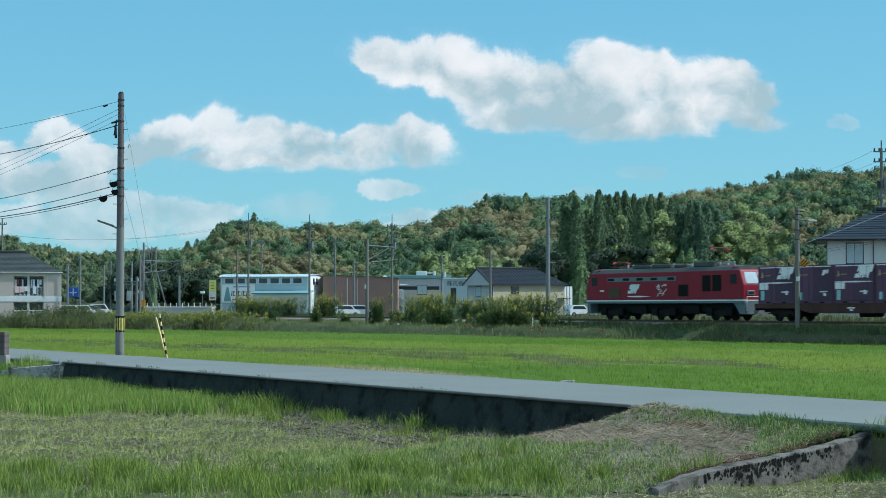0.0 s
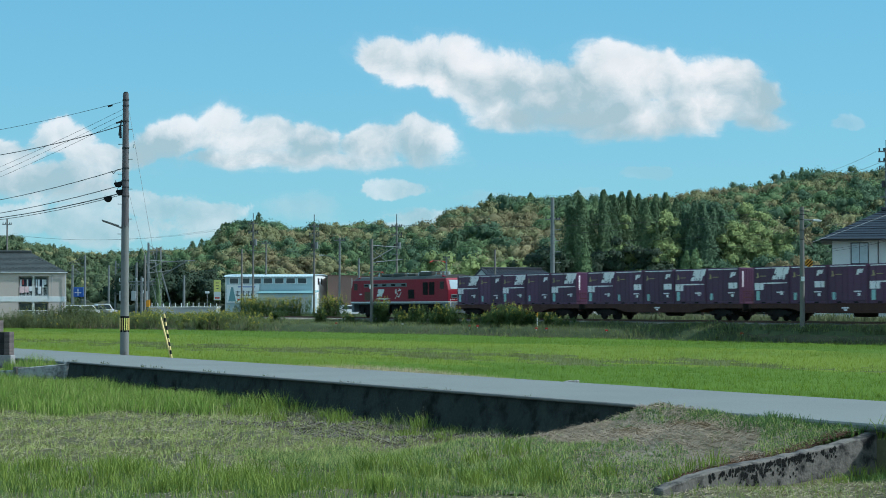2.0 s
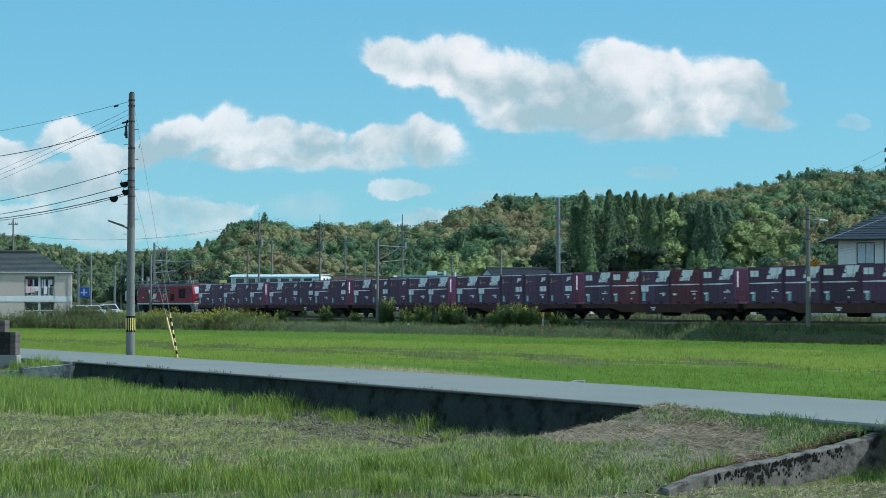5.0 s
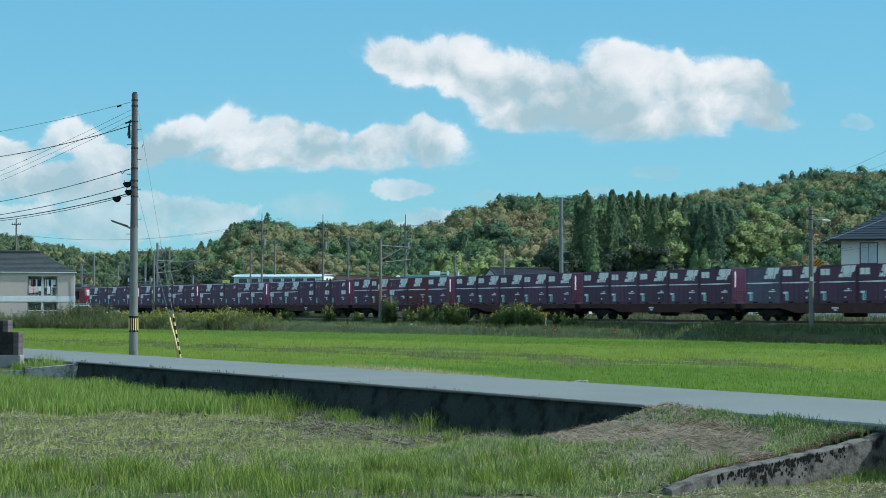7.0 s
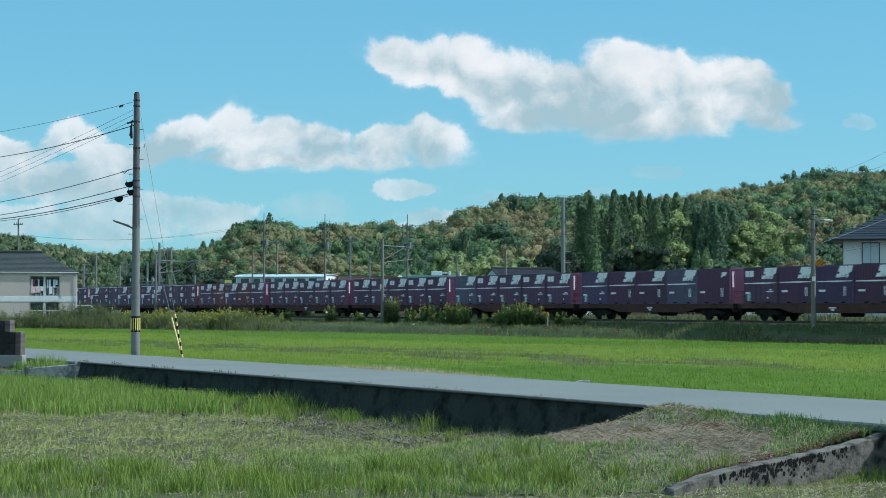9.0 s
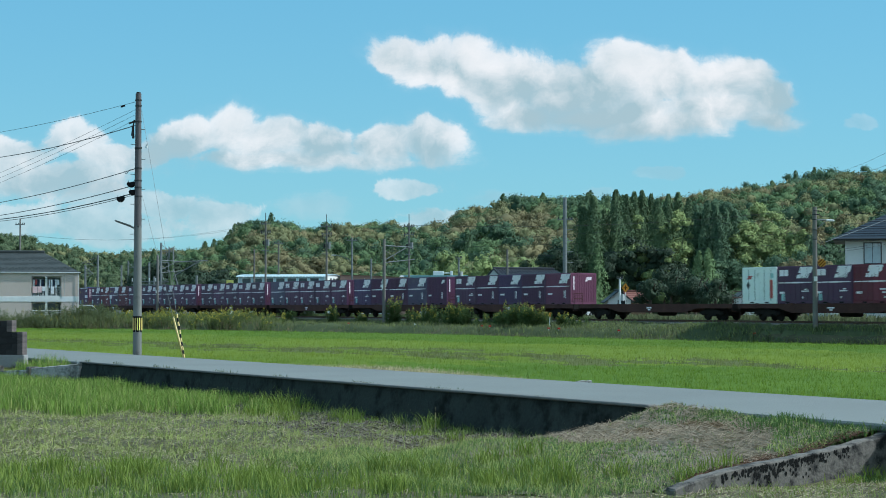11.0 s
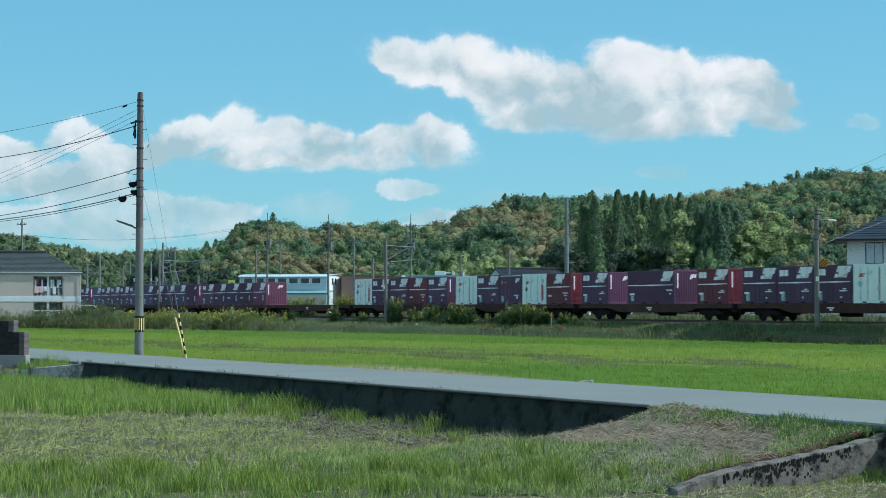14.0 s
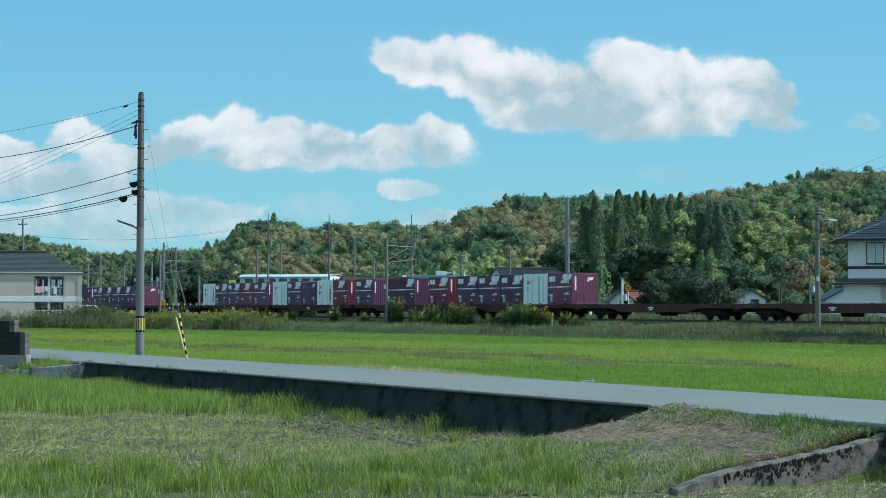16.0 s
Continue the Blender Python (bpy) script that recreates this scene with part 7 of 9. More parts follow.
wire("feeder_wire", at(-275, MAST_W + 0.3, 7.9), at(-40, MAST_W + 0.3, 7.9), 0.5, 0.010, "feeder cable along the masts")


# street poles beyond the track
def street_pole(col, top_row, k, label, arms=(0.35,), spike=0.0, lamp_side=0, material="mast", rungs=0, z=0.5, wide=0.75, r0=0.17):
    p = seen(col, k, z)
    h = EYE + (545 - top_row) / k - z
    sp = thing("street_pole", pose(p.x, p.y, p.z), label, "utility pole", "poles beyond the track")
    part("shaft", lathe_pole(h, r0, r0 * 0.72, 14), material, sp)
    if spike:
        part("spike", rods(((0, 0, h), (0, 0, h + spike), 0.05)), "darksteel", sp)
    for a in arms:
        part("crossarm", bx(-wide, wide, -0.16, -0.10, h - a - 0.06, h - a + 0.06), "steel", sp)
        for x in (-0.85, -0.3, 0.5, 0.9):
            part("insulator", rods(((x * wide, -0.13, h - a + 0.06), (x * wide, -0.13, h - a + 0.3), 0.07)), "darksteel", sp)
    if len(arms) == 1 and wide < 0.7:
        part("transformer", rods(((0.35, -0.05, h - 2.9), (0.35, -0.05, h - 2.1), 0.24)), "grey_wall", sp)
    if lamp_side:
        s = lamp_side
        lz = h - 2.6
        pts = [(0, 0, lz - 0.9), (s * 0.7, 0, lz - 0.35), (s * 1.6, 0, lz), (s * 2.6, 0, lz + 0.1)]
        part("lamp_arm", rods(*[(a, b, 0.04) for a, b in zip(pts, pts[1:])]), "steel", sp)
        part("lamp_head", bx(s * 2.6 - 0.3, s * 2.6 + 0.3, -0.14, 0.14, lz + 0.03, lz + 0.17, 0.03), "plaster", sp)
    if len(arms) > 1:
        # fittings under the arms: transformer can, cutouts, a lower cable arm
        part("transformer", rods(((0.34, -0.1, h - 3.6), (0.34, -0.1, h - 2.7), 0.25)), "steel", sp, "grey transformer can")
        part("cable_arm", bx(-0.6, 0.45, -0.14, -0.08, h - 4.4, h - 4.3), "steel", sp)
        part("junction_box", bx(-0.42, -0.16, -0.25, 0.05, h - 3.5, h - 2.9, 0.02), "darksteel", sp)
        for x in (-0.62, 0.28, 0.66):
            part("cutout", rods(((x, -0.15, h - 1.95), (x, -0.15, h - 1.62), 0.06)), "darksteel", sp)
        part("brace", rods(((0.0, -0.12, h - 2.1), (-0.62, -0.12, h - 1.6), 0.025), ((0.0, -0.12, h - 2.1), (0.62, -0.12, h - 1.6), 0.025)), "steel", sp)
    for i in range(rungs):
        part("rung", rods(((0.1, -0.05, h - 2.5 - i * 1.3), (0.95, -0.05, h - 2.5 - i * 1.3), 0.04)), "steel", sp)
    return sp, p, h


tops = []
for col, row, k, arms, spike, ls in ((465, 392, 12.0, (0.4, 1.6), 1.2, 0), (573, 396, 12.4, (0.4, 1.5), 1.3, 0), (719, 395, 12.8, (0.5, 1.6), 1.2, 0)):
    sp, p, h = street_pole(col, row, k, "tall concrete distribution pole with crossarms beyond the track", arms, spike)
    tops.append(p + Vector((0, 0, h - 0.3)))
for d in (-0.85, 0.9):
    for a, b in zip(tops[:-1], tops[1:]):
        wire("cable", a + Vector((d, 0, 0)), b + Vector((d, 0, 0)), 0.5, 0.012, "thin power line beyond the track")
    wire("cable", tops[-1] + Vector((d, 0, 0)), seen(1400, 12.0, 16.0), 1.0, 0.012, "thin power line beyond the track")
    wire("cable", tops[0] + Vector((d, 0, 0)), seen(30, 11.0, 13.5), 1.6, 0.012, "thin power line beyond the track")
street_pole(488, 427, 11.0, "slim pole with a strut beyond the track", (0.4,))
street_pole(445, 441, 11.5, "plain grey pole beyond the track", ())
street_pole(618, 421, 12.5, "steel street lamp pole with a curved arm", (0.4,), 0, -1, "steel")
street_pole(652, 458, 12.5, "short dark signal pole", (), 0, 0, "steel")
street_pole(807, 456, 12.0, "grey street pole beside the factory", (0.1,), 0, 0, "steel", wide=0.5)
street_pole(893, 442, 14.5, "slim grey pole with a white foot", (), 0, 0, "mast")
street_pole(995, 350, 15.0, "tall steel transmission pole with side rungs", (2.6,), 0, 0, "steel", 5, wide=0.9, r0=0.29)
street_pole(1092, 492, 14.0, "slim white pole with a crossarm", (0.1,), 0, 0, "white", wide=0.4)
street_pole(1424, 477, 14.0, "short pole with a small transformer", (0.4,), 0, 0, "steel", wide=0.5)
street_pole(30, 388, 11.0, "concrete distribution pole behind the apartment block", (0.9,))
street_pole(1588, 262, 20.0, "tall concrete pole behind the white house", (0.3, 1.2), 0.7, 0, "pole", 3)
pr = seen(1588, 20.0, 15.0)
for i, (dx, dz) in enumerate(((-0.8, 0.6), (0.0, -0.2), (0.7, -0.5), (0.4, -1.6))):
    wire("cable", pr + Vector((dx, 0, dz)), seen(1400, 9.0, 29.0 - i * 0.8), 1.6, 0.012, "thin power line over the hillside")
for i, r in enumerate((390, 432, 436)):
    wire("cable", seen(1480, 24.0, EYE + (545 - r - 10) / 24.0), seen(1640, 23.0, EYE + (545 - r + 25) / 23.0), 0.2, 0.012, "service cable beside the white house")
wire("cable", at(-92.4, MAST_W + 0.9, 5.95), seen(1640, 24.0, 9.4), 0.05, 0.016, "pale stay cable from the railway mast", material="steel")


# yard masts and gantry towards the station
def yard_mast(col, top_row, k, label, arm=0.0):
    p = seen(col, k, 0.5)
    h = EYE + (545 - top_row) / k - 0.5
    ym_ = thing("yard_mast", pose(p.x, p.y, p.z), label, "railway mast", "yard masts")
    part("shaft", lathe_pole(h, 0.20, 0.15, 10), "steel", ym_)
    if arm:
        part("bracket", rods(((0, 0, h - 0.3), (arm, 0, h - 1.3), 0.05), ((0, 0, h - 1.3), (arm, 0, h - 1.3), 0.05), ((0, 0, h - 2.0), (arm * 0.7, 0, h - 1.35), 0.04), ((arm * 0.5, 0, h - 0.8), (arm * 0.55, 0, h - 1.3), 0.03)), "steel", ym_)
    return ym_


yard_mast(168, 452, 11.0, "grey steel yard mast with a lattice bracket", -2.6)
yard_mast(146, 470, 12.0, "grey steel yard mast", 1.2)
yard_mast(210, 470, 9.5, "slim grey yard mast")
yard_mast(222, 462, 9.0, "slim grey yard mast", 1.0)
yard_mast(233, 478, 9.0, "slim grey yard mast", -1.0)
yard_mast(259, 465, 11.5, "slim grey yard mast")
yard_mast(280, 430, 12.5, "tall grey yard mast", 1.5)
yard_mast(343, 488, 12.5, "short timber yard post")
yard_mast(268, 490, 12.0, "slim grey yard mast", 1.4)
p = seen(298, 12.5, 0.5)
lt = thing("lattice_mast", pose(p.x, p.y, p.z), "grey lattice steel mast with a slanting strut and long arm", "railway mast")
h = EYE + (545 - 438) / 12.5 - 0.5
for x in (-0.4, 0.4):
    for y in (-0.4, 0.4):
        part("leg", rods(((x, y, -0.3), (x * 0.7, y * 0.7, h), 0.075)), "steel", lt)
bm = bmesh.new()
nn = 12
for i in range(nn):
    z0, z1 = h * i / nn, h * (i + 1) / nn
    s = 1 if i % 2 else -1
    for y in (-0.35, 0.35):
        rod(bm, (-0.36 * s, y, z0), (0.36 * s, y, z1), 0.03, n=5)
tagged(part("lacing", bm, "steel", lt), "", "", "", "stuff")
part("strut", rods(((0.3, 0, h - 3.2), (2.2, 0, 0), 0.13)), "steel", lt)
part("arm", rods(((-1.2, 0, h - 2.2), (5.2, 0, h - 1.9), 0.08), ((-1.6, 0, h - 5.2), (4.0, 0, h - 2.0), 0.08)), "steel", lt)
part("beam", rods(((-5.6, 0, h - 4.9), (0, 0, h - 4.9), 0.07), ((-5.6, 0, h - 5.3), (0, 0, h - 5.3), 0.07)), "steel", lt)
for x in (-5.2, -3.5, -1.8):
    part("fuse_box", bx(x - 0.3, x + 0.3, -0.3, 0.3, h - 7.6, h - 6.2, 0.05), "grey_wall", lt)
    part("hanger", rods(((x, 0, h - 6.2), (x, 0, h - 5.3), 0.04)), "steel", lt)
for x in (-5.5, -4.4, -3.1, -2.2):
    part("insulator", rods(((x, 0, h - 4.85), (x, 0, h - 4.35), 0.09)), "plaster", lt)
part("cable_drop", rods(((-3.9, 0, h - 5.3), (-2.9, 0, 0.4), 0.06), ((-4.8, 0, h - 5.3), (-4.9, 0, 0.4), 0.06)), "steel", lt)
part("orange_box", bx(-1.9, -1.2, -0.3, 0.3, 1.3, 2.3, 0.03), "orange", lt)

# small markers along the bank
wp = seen(968, 22.65, 0.0)
mk = thing("marker_post", pose(wp.x, wp.y, wp.z), "white marker post with an orange top", "marker post")
part("post", rods(((0, 0, -0.4), (0, 0, 0.92), 0.05)), "white", mk)
part("top", rods(((0, 0, 0.92), (0, 0, 1.26), 0.05)), "orange", mk)
for col, row in ((612, 580), (848, 587), (862, 587), (984, 588), (966, 588), (1330, 600), (1090, 593), (730, 587)):
    b = (col - 784) / FOCAL
    yy = (edge_w(-131 + (col - 784) * 0.055) + 1.2) / (DW.x * b + DW.y)
    top_z = EYE - (row - 545) / (FOCAL / yy)
    uu, ww0 = b * yy * DU.x + yy * DU.y, b * yy * DW.x + yy * DW.y
    gz = float(ground_z(uu, ww0))
    top_z = max(top_z, gz + 0.3)
    rm = thing("field_marker", pose(b * yy, yy, gz), "small red and white plastic boundary marker" if col != 730 else "small white boundary marker", "marker", "field markers")
    part("stake", bx(-0.035, 0.035, -0.035, 0.035, -0.1, top_z - gz - 0.12, 0.01), "white", rm)
    part("cap", bx(-0.10, 0.10, -0.07, 0.07, top_z - gz - 0.119, top_z - gz - 0.01, 0.02), "white" if col == 730 else "red_plastic", rm)


# ---- plants ----
def field_noise(u, w, s, seed=0.0):
    """Soft patches between 0 and 1."""
    a = np.sin(u * s + 1.7 * np.sin(w * s * 0.83 + seed) + seed) + np.sin(w * s * 1.31 + 1.4 * np.sin(u * s * 0.71 - seed) + 2 * seed)
    b = np.sin(u * s * 2.7 + 1.1 * np.sin(w * s * 2.1) + 3 * seed) + np.sin(w * s * 3.1 + seed)
    return np.clip(0.5 + a * 0.2 + b * 0.1, 0, 1)


def to_xy(u, w):
    return u * DU.x + w * DW.x, u * DU.y + w * DW.y


def wedge(n, y0, y1, spread=0.27, pad=1.5, power=1.0):
    """Random places in the plan between two distances ahead, in (u, w)."""
    y = y0 + (y1 - y0) * rng.random(n) ** power
    x = rng.uniform(-1, 1, n) * (y * spread + pad)
    return x * DU.x + y * DU.y, x * DW.x + y * DW.y


def blades(x, y, z, h, wd, lean, seg=2):
    """Grass blades as bent tapering strips; all given as arrays."""
    n = len(x)
    ang = rng.uniform(-1.5, 1.5, n)
    la = rng.uniform(0, 6.283, n)
    sx, sy = np.cos(ang) * wd / 2, np.sin(ang) * wd / 2
    lx, ly = np.cos(la) * lean * h, np.sin(la) * lean * h
    base = np.stack([x, y, z], -1)
    side = np.stack([sx, sy, np.zeros(n)], -1)
    mid = base + np.stack([lx * 0.35, ly * 0.35, h * 0.58], -1)
    tip = base + np.stack([lx, ly, h * np.sqrt(np.clip(1 - (lean * 0.8) ** 2, 0.15, 1))], -1)
    v = np.stack([base - side, base + side, mid - side * 0.75, mid + side * 0.75, tip], 1).reshape(-1, 3)
    f = np.array([[0, 1, 3], [0, 3, 2], [2, 3, 4]])
    return v, (f[None] + 5 * np.arange(n)[:, None, None]).reshape(-1, 3)


def upward(n, tilt=0.5):
    """Soft upward shading normals for n blades."""
    d = np.concatenate([rng.normal(0, tilt, (n, 2)), np.ones((n, 1))], 1)
    return np.repeat(d / np.linalg.norm(d, axis=1)[:, None], 5, 0)


def lying(x, y, z, l, wd):
    """Straw that lies about."""
    n = len(x)
    a = rng.uniform(0, 6.283, n)
    t = rng.uniform(-0.25, 0.45, n)
    d = np.stack([np.cos(a) * np.cos(t), np.sin(a) * np.cos(t), np.sin(t)], -1) * l[:, None] / 2
    s = np.stack([-np.sin(a), np.cos(a), rng.uniform(0.2, 0.9, n)], -1) * wd[:, None] / 2
    c = np.stack([x, y, z + np.abs(d[:, 2]) + 0.01], -1)
    v = np.stack([c - d - s, c - d + s, c + d + s * 0.4, c + d - s * 0.4], 1).reshape(-1, 3)
    return v, np.arange(len(v)).reshape(-1, 4)


def mowed(u, w):
    return (w < NEAR - 0.25) & (w > 2)


# the near paddy: green stand towards the lane, mown straw in the middle, fresh grass in front
u, w = wedge(215000, 19.0, 60.0, power=0.9)
ok = mowed(u, w) & (ground_z(u, w) < 0.2) & ~((u > -19.85) & (u < -19.5) & (w > 14.2))
u, w = u[ok], w[ok]
x, y = to_xy(u, w)
z = ground_z(u, w)
patch = field_noise(u, w, 0.9, 1.0)
patch2 = field_noise(u, w, 2.4, 2.0)
fine_p = field_noise(u, w, 5.2, 8.0)
ramp_zone = (u > -27.5) & (u < -19.75) & (w > 11.8 + 2.2 * sstep(-23.0, -26.5, u) + 0.8 * (patch - 0.5))
below_wing = (u > -19.75) & (w > 10.5)
stand_z = (y > 41.5 + 2.2 * (patch - 0.5)) & (x < -4.6 + 3.0 * (patch2 - 0.5)) & ~ramp_zone
front = (y < 27.2 + 3.2 * (patch - 0.5) + 1.2 * (fine_p - 0.5)) & ~ramp_zone & ~below_wing
straw_zone = ~stand_z & ~front & ~ramp_zone & ~below_wing
r = rng.random(len(u))
own = np.flatnonzero(stand_z)
for share, mat_, lab in ((1.5, "standgrass", "dense bright green grass beside the lane wall"), (0.35, "palegrass", "paler blades in the grass beside the lane wall")):
    pk = rng.choice(own, int(len(own) * share))
    h = rng.uniform(0.24, 0.46, len(pk)) * (0.7 + 0.6 * patch[pk])
    v, f = blades(x[pk] + rng.normal(0, 0.06, len(pk)), y[pk] + rng.normal(0, 0.06, len(pk)), z[pk] - 0.02, h, rng.uniform(0.008, 0.017, len(pk)), rng.uniform(0.05, 0.55, len(pk)))
    raw("standing_grass", v, f, mat_, "stuff", lab, "grass", upward(len(pk), 0.7))
# a low dark sward in front, with gaps
tall = front & (r < 0.85 * np.clip(patch2 * 1.6 - 0.05, 0.2, 1))
h = rng.uniform(0.10, 0.26, tall.sum()) * (0.5 + 0.9 * patch2[tall])
dim = rng.random(tall.sum()) < 0.45
for part_, mat_, lab in ((~dim, "grass", "fresh green grass tufts at the near edge of the paddy"), (dim, "turf", "darker blades low in the near grass")):
    k_ = np.flatnonzero(tall)[part_]
    v, f = blades(x[k_], y[k_], z[k_] - 0.02, h[part_] * (1.0 if mat_ == "grass" else 0.8), rng.uniform(0.007, 0.014, len(k_)), rng.uniform(0.1, 0.75, len(k_)))
    raw("front_grass", v, f, mat_, "stuff", lab, "grass")
mixin = front & (r > 0.55) & (r < 0.67)
v, f = blades(x[mixin], y[mixin], z[mixin] - 0.02, rng.uniform(0.12, 0.36, mixin.sum()), rng.uniform(0.006, 0.012, mixin.sum()), rng.uniform(0.1, 0.8, mixin.sum()))
raw("pale_front_grass", v, f, "palegrass", "stuff", "pale yellow-green blades among the near grass", "grass")
# shoots come up in tufts between the straw
sp = straw_zone & (r < 0.42 + 0.6 * np.clip(fine_p * 1.5 - 0.25, 0, 1) * (0.5 + 0.5 * patch))
h = rng.uniform(0.05, 0.17, sp.sum()) * (0.6 + 0.9 * fine_p[sp])
v, f = blades(x[sp], y[sp], z[sp] - 0.02, h, rng.uniform(0.008, 0.016, sp.sum()), rng.uniform(0.2, 0.9, sp.sum()))
raw("sparse_grass", v, f, "sparse", "stuff", "sparse green shoots among the straw", "grass", upward(int(sp.sum()), 0.8))
rg = (ramp_zone & (r < 0.05 + 0.12 * (patch2 > 0.5))) | (below_wing & (r < 0.22 + 0.6 * (patch2 > 0.6)))
h = rng.uniform(0.04, 0.13, rg.sum())
v, f = blades(x[rg], y[rg], z[rg] - 0.02, h, rng.uniform(0.008, 0.015, rg.sum()), rng.uniform(0.2, 0.85, rg.sum()))
raw("ramp_grass", v, f, "palegrass", "stuff", "short green grass on the earth ramp and below the wing wall", "grass")
st = (straw_zone & (r > 0.48) & (fine_p + 0.5 * r > 0.45)) | (front & (r > 0.90)) | (below_wing & (r > 0.35))
v, f = lying(x[st], y[st], z[st], rng.uniform(0.07, 0.24, st.sum()) * np.where(below_wing[st], 0.7, 1.0), rng.uniform(0.006, 0.014, st.sum()))
raw("straw", v, f, "straw", "stuff", "dry mown straw strewn over the near paddy", "straw")

# more straw on the strip below the wing wall
m = 7000
ru, rw = rng.uniform(-19.55, -14.5, m), rng.uniform(10.5, 17.6, m)
xs_, ys_ = to_xy(ru, rw)
v, f = lying(xs_, ys_, ground_z(ru, rw) + 0.02 * rng.random(m), rng.uniform(0.05, 0.17, m), rng.uniform(0.004, 0.010, m))
raw("straw", v, f, "drystraw", "stuff", "dry mown straw below the wing wall", "straw")
pick = rng.random(m) < 0.3
v, f = blades(xs_[pick], ys_[pick], ground_z(ru, rw)[pick] - 0.01, rng.uniform(0.05, 0.2, pick.sum()), rng.uniform(0.005, 0.010, pick.sum()), rng.uniform(0.2, 0.9, pick.sum()))
raw("ramp_grass", v, f, "grass", "stuff", "thin green grass below the wing wall", "grass")

# the ramp: a matted thatch of dry grass in swaths, turf in patches
tu, tw = np.meshgrid(np.arange(-27.6, -19.86, 0.07), np.append(np.arange(11.7, 17.9, 0.07), 17.926))
swath = np.sin((tw + 0.42 * tu) * 2.1 + 0.9 * np.sin(tu * 0.8))
tz = ground_z(tu, tw) + 0.012 + 0.022 * np.clip(swath, -0.4, 1) * (0.6 + 0.4 * np.sin(tu * 3.1)) + rng.normal(0, 0.011, tu.shape)
rim = sstep(11.7, 12.3, tw) * sstep(-27.6, -27.0, tu)
tz = (ground_z(tu, tw) - 0.015) * (1 - rim) + tz * rim
bx_, by_ = to_xy(tu, tw)
ti = np.arange(tu.size).reshape(tu.shape)
raw("ramp_thatch", np.stack([bx_, by_, tz], -1).reshape(-1, 3), np.stack([ti[:-1, :-1], ti[:-1, 1:], ti[1:, 1:], ti[1:, :-1]], -1).reshape(-1, 4), "thatch", "stuff", "matted grey-brown dead grass covering the earth ramp", "straw")
m = 105000
ru, rw = rng.uniform(-27.5, -19.85, m), rng.uniform(11.6, 17.92, m)
x, y = to_xy(ru, rw)
gz = ground_z(ru, rw)
turf = 0.5 * field_noise(ru, rw, 1.7, 6.0) + 0.28 * field_noise(ru, rw, 6.5, 3.0) + 0.42 * sstep(16.1, 14.7, rw) + 0.40 * sstep(17.1, 17.6, rw) * sstep(-24.2, -23.0, ru) + 0.36 * sstep(-21.4, -20.6, ru) * sstep(16.0, 16.8, rw)
green = (turf > 0.60) & (rng.random(m) < 0.85)
dry = ~green & (rng.random(m) < 0.36)
v, f = lying(x[dry], y[dry], gz[dry] + 0.02, rng.uniform(0.06, 0.24, dry.sum()), rng.uniform(0.004, 0.010, dry.sum()))
raw("ramp_straw", v, f, "drystraw", "stuff", "matted dry grass on the earth ramp", "straw")
for lo_, hi_, mat_, tall_, lab in ((0.0, 0.6, "turf", 0.13, "patches of green turf on the earth ramp"), (0.6, 0.85, "palegrass", 0.17, "paler blades in the turf of the ramp")):
    q = rng.random(m)
    gr = green & (q >= lo_) & (q < hi_)
    v, f = blades(x[gr], y[gr], gz[gr], rng.uniform(0.03, tall_ * 0.8, gr.sum()) * (1 + 0.5 * sstep(15.0, 13.0, rw[gr])), rng.uniform(0.006, 0.012, gr.sum()), rng.uniform(0.2, 0.85, gr.sum()))
    raw("ramp_turf", v, f, mat_, "stuff", lab, "grass", upward(int(gr.sum()), 0.6))
# rusty dead grass along the top of the wing wall
m = 1300
ru, rw = -19.82 - 0.35 * rng.random(m) ** 2, rng.uniform(14.6, 17.7, m)
x, y = to_xy(ru, rw)
v, f = lying(x, y, ground_z(ru, rw) + 0.03, rng.uniform(0.05, 0.18, m), rng.uniform(0.006, 0.012, m))
raw("rusty_litter", v, f, "russet", "stuff", "rust brown dead leaves along the wing wall", "litter")
m = 22000
ru, rw = rng.uniform(-46, -27.5, m), NEAR - 0.35 - 3.0 * rng.random(m) ** 1.2
keep = field_noise(ru, rw, 0.8, 9.0) > 0.40
x, y = to_xy(ru[keep], rw[keep])
v, f = lying(x, y, ground_z(ru, rw)[keep] + 0.03, rng.uniform(0.05, 0.22, keep.sum()), rng.uniform(0.006, 0.014, keep.sum()))
raw("dead_litter", v, f, "litter", "stuff", "dark rotting stalks below the lane wall", "litter")
# tall tufts that stand out of the near paddy
tx, ty, tz, thh = [], [], [], []
tufts = [(-3.75, 42.3, 0.62), (-3.35, 42.0, 0.55), (-4.1, 42.6, 0.5), (-2.9, 41.0, 0.42), (-6.9, 43.5, 0.45), (1.0, 31.8, 0.22), (0.2, 33.5, 0.26), (-0.9, 26.0, 0.42), (1.55, 24.6, 0.48), (0.55, 24.9, 0.40), (-3.4, 24.2, 0.34), (-1.9, 24.6, 0.36), (1.0, 25.4, 0.42), (3.72, 25.0, 0.34), (3.2, 24.6, 0.30), (4.75, 25.3, 0.2), (2.3, 25.2, 0.34), (5.9, 25.6, 0.3), (6.3, 25.8, 0.34), (6.15, 25.3, 0.3), (5.5, 25.0, 0.22)]
for _ in range(60):
    yy = rng.uniform(23.5, 27.5)
    tufts.append((rng.uniform(-0.24, 0.07) * yy, yy, rng.uniform(0.22, 0.40)))
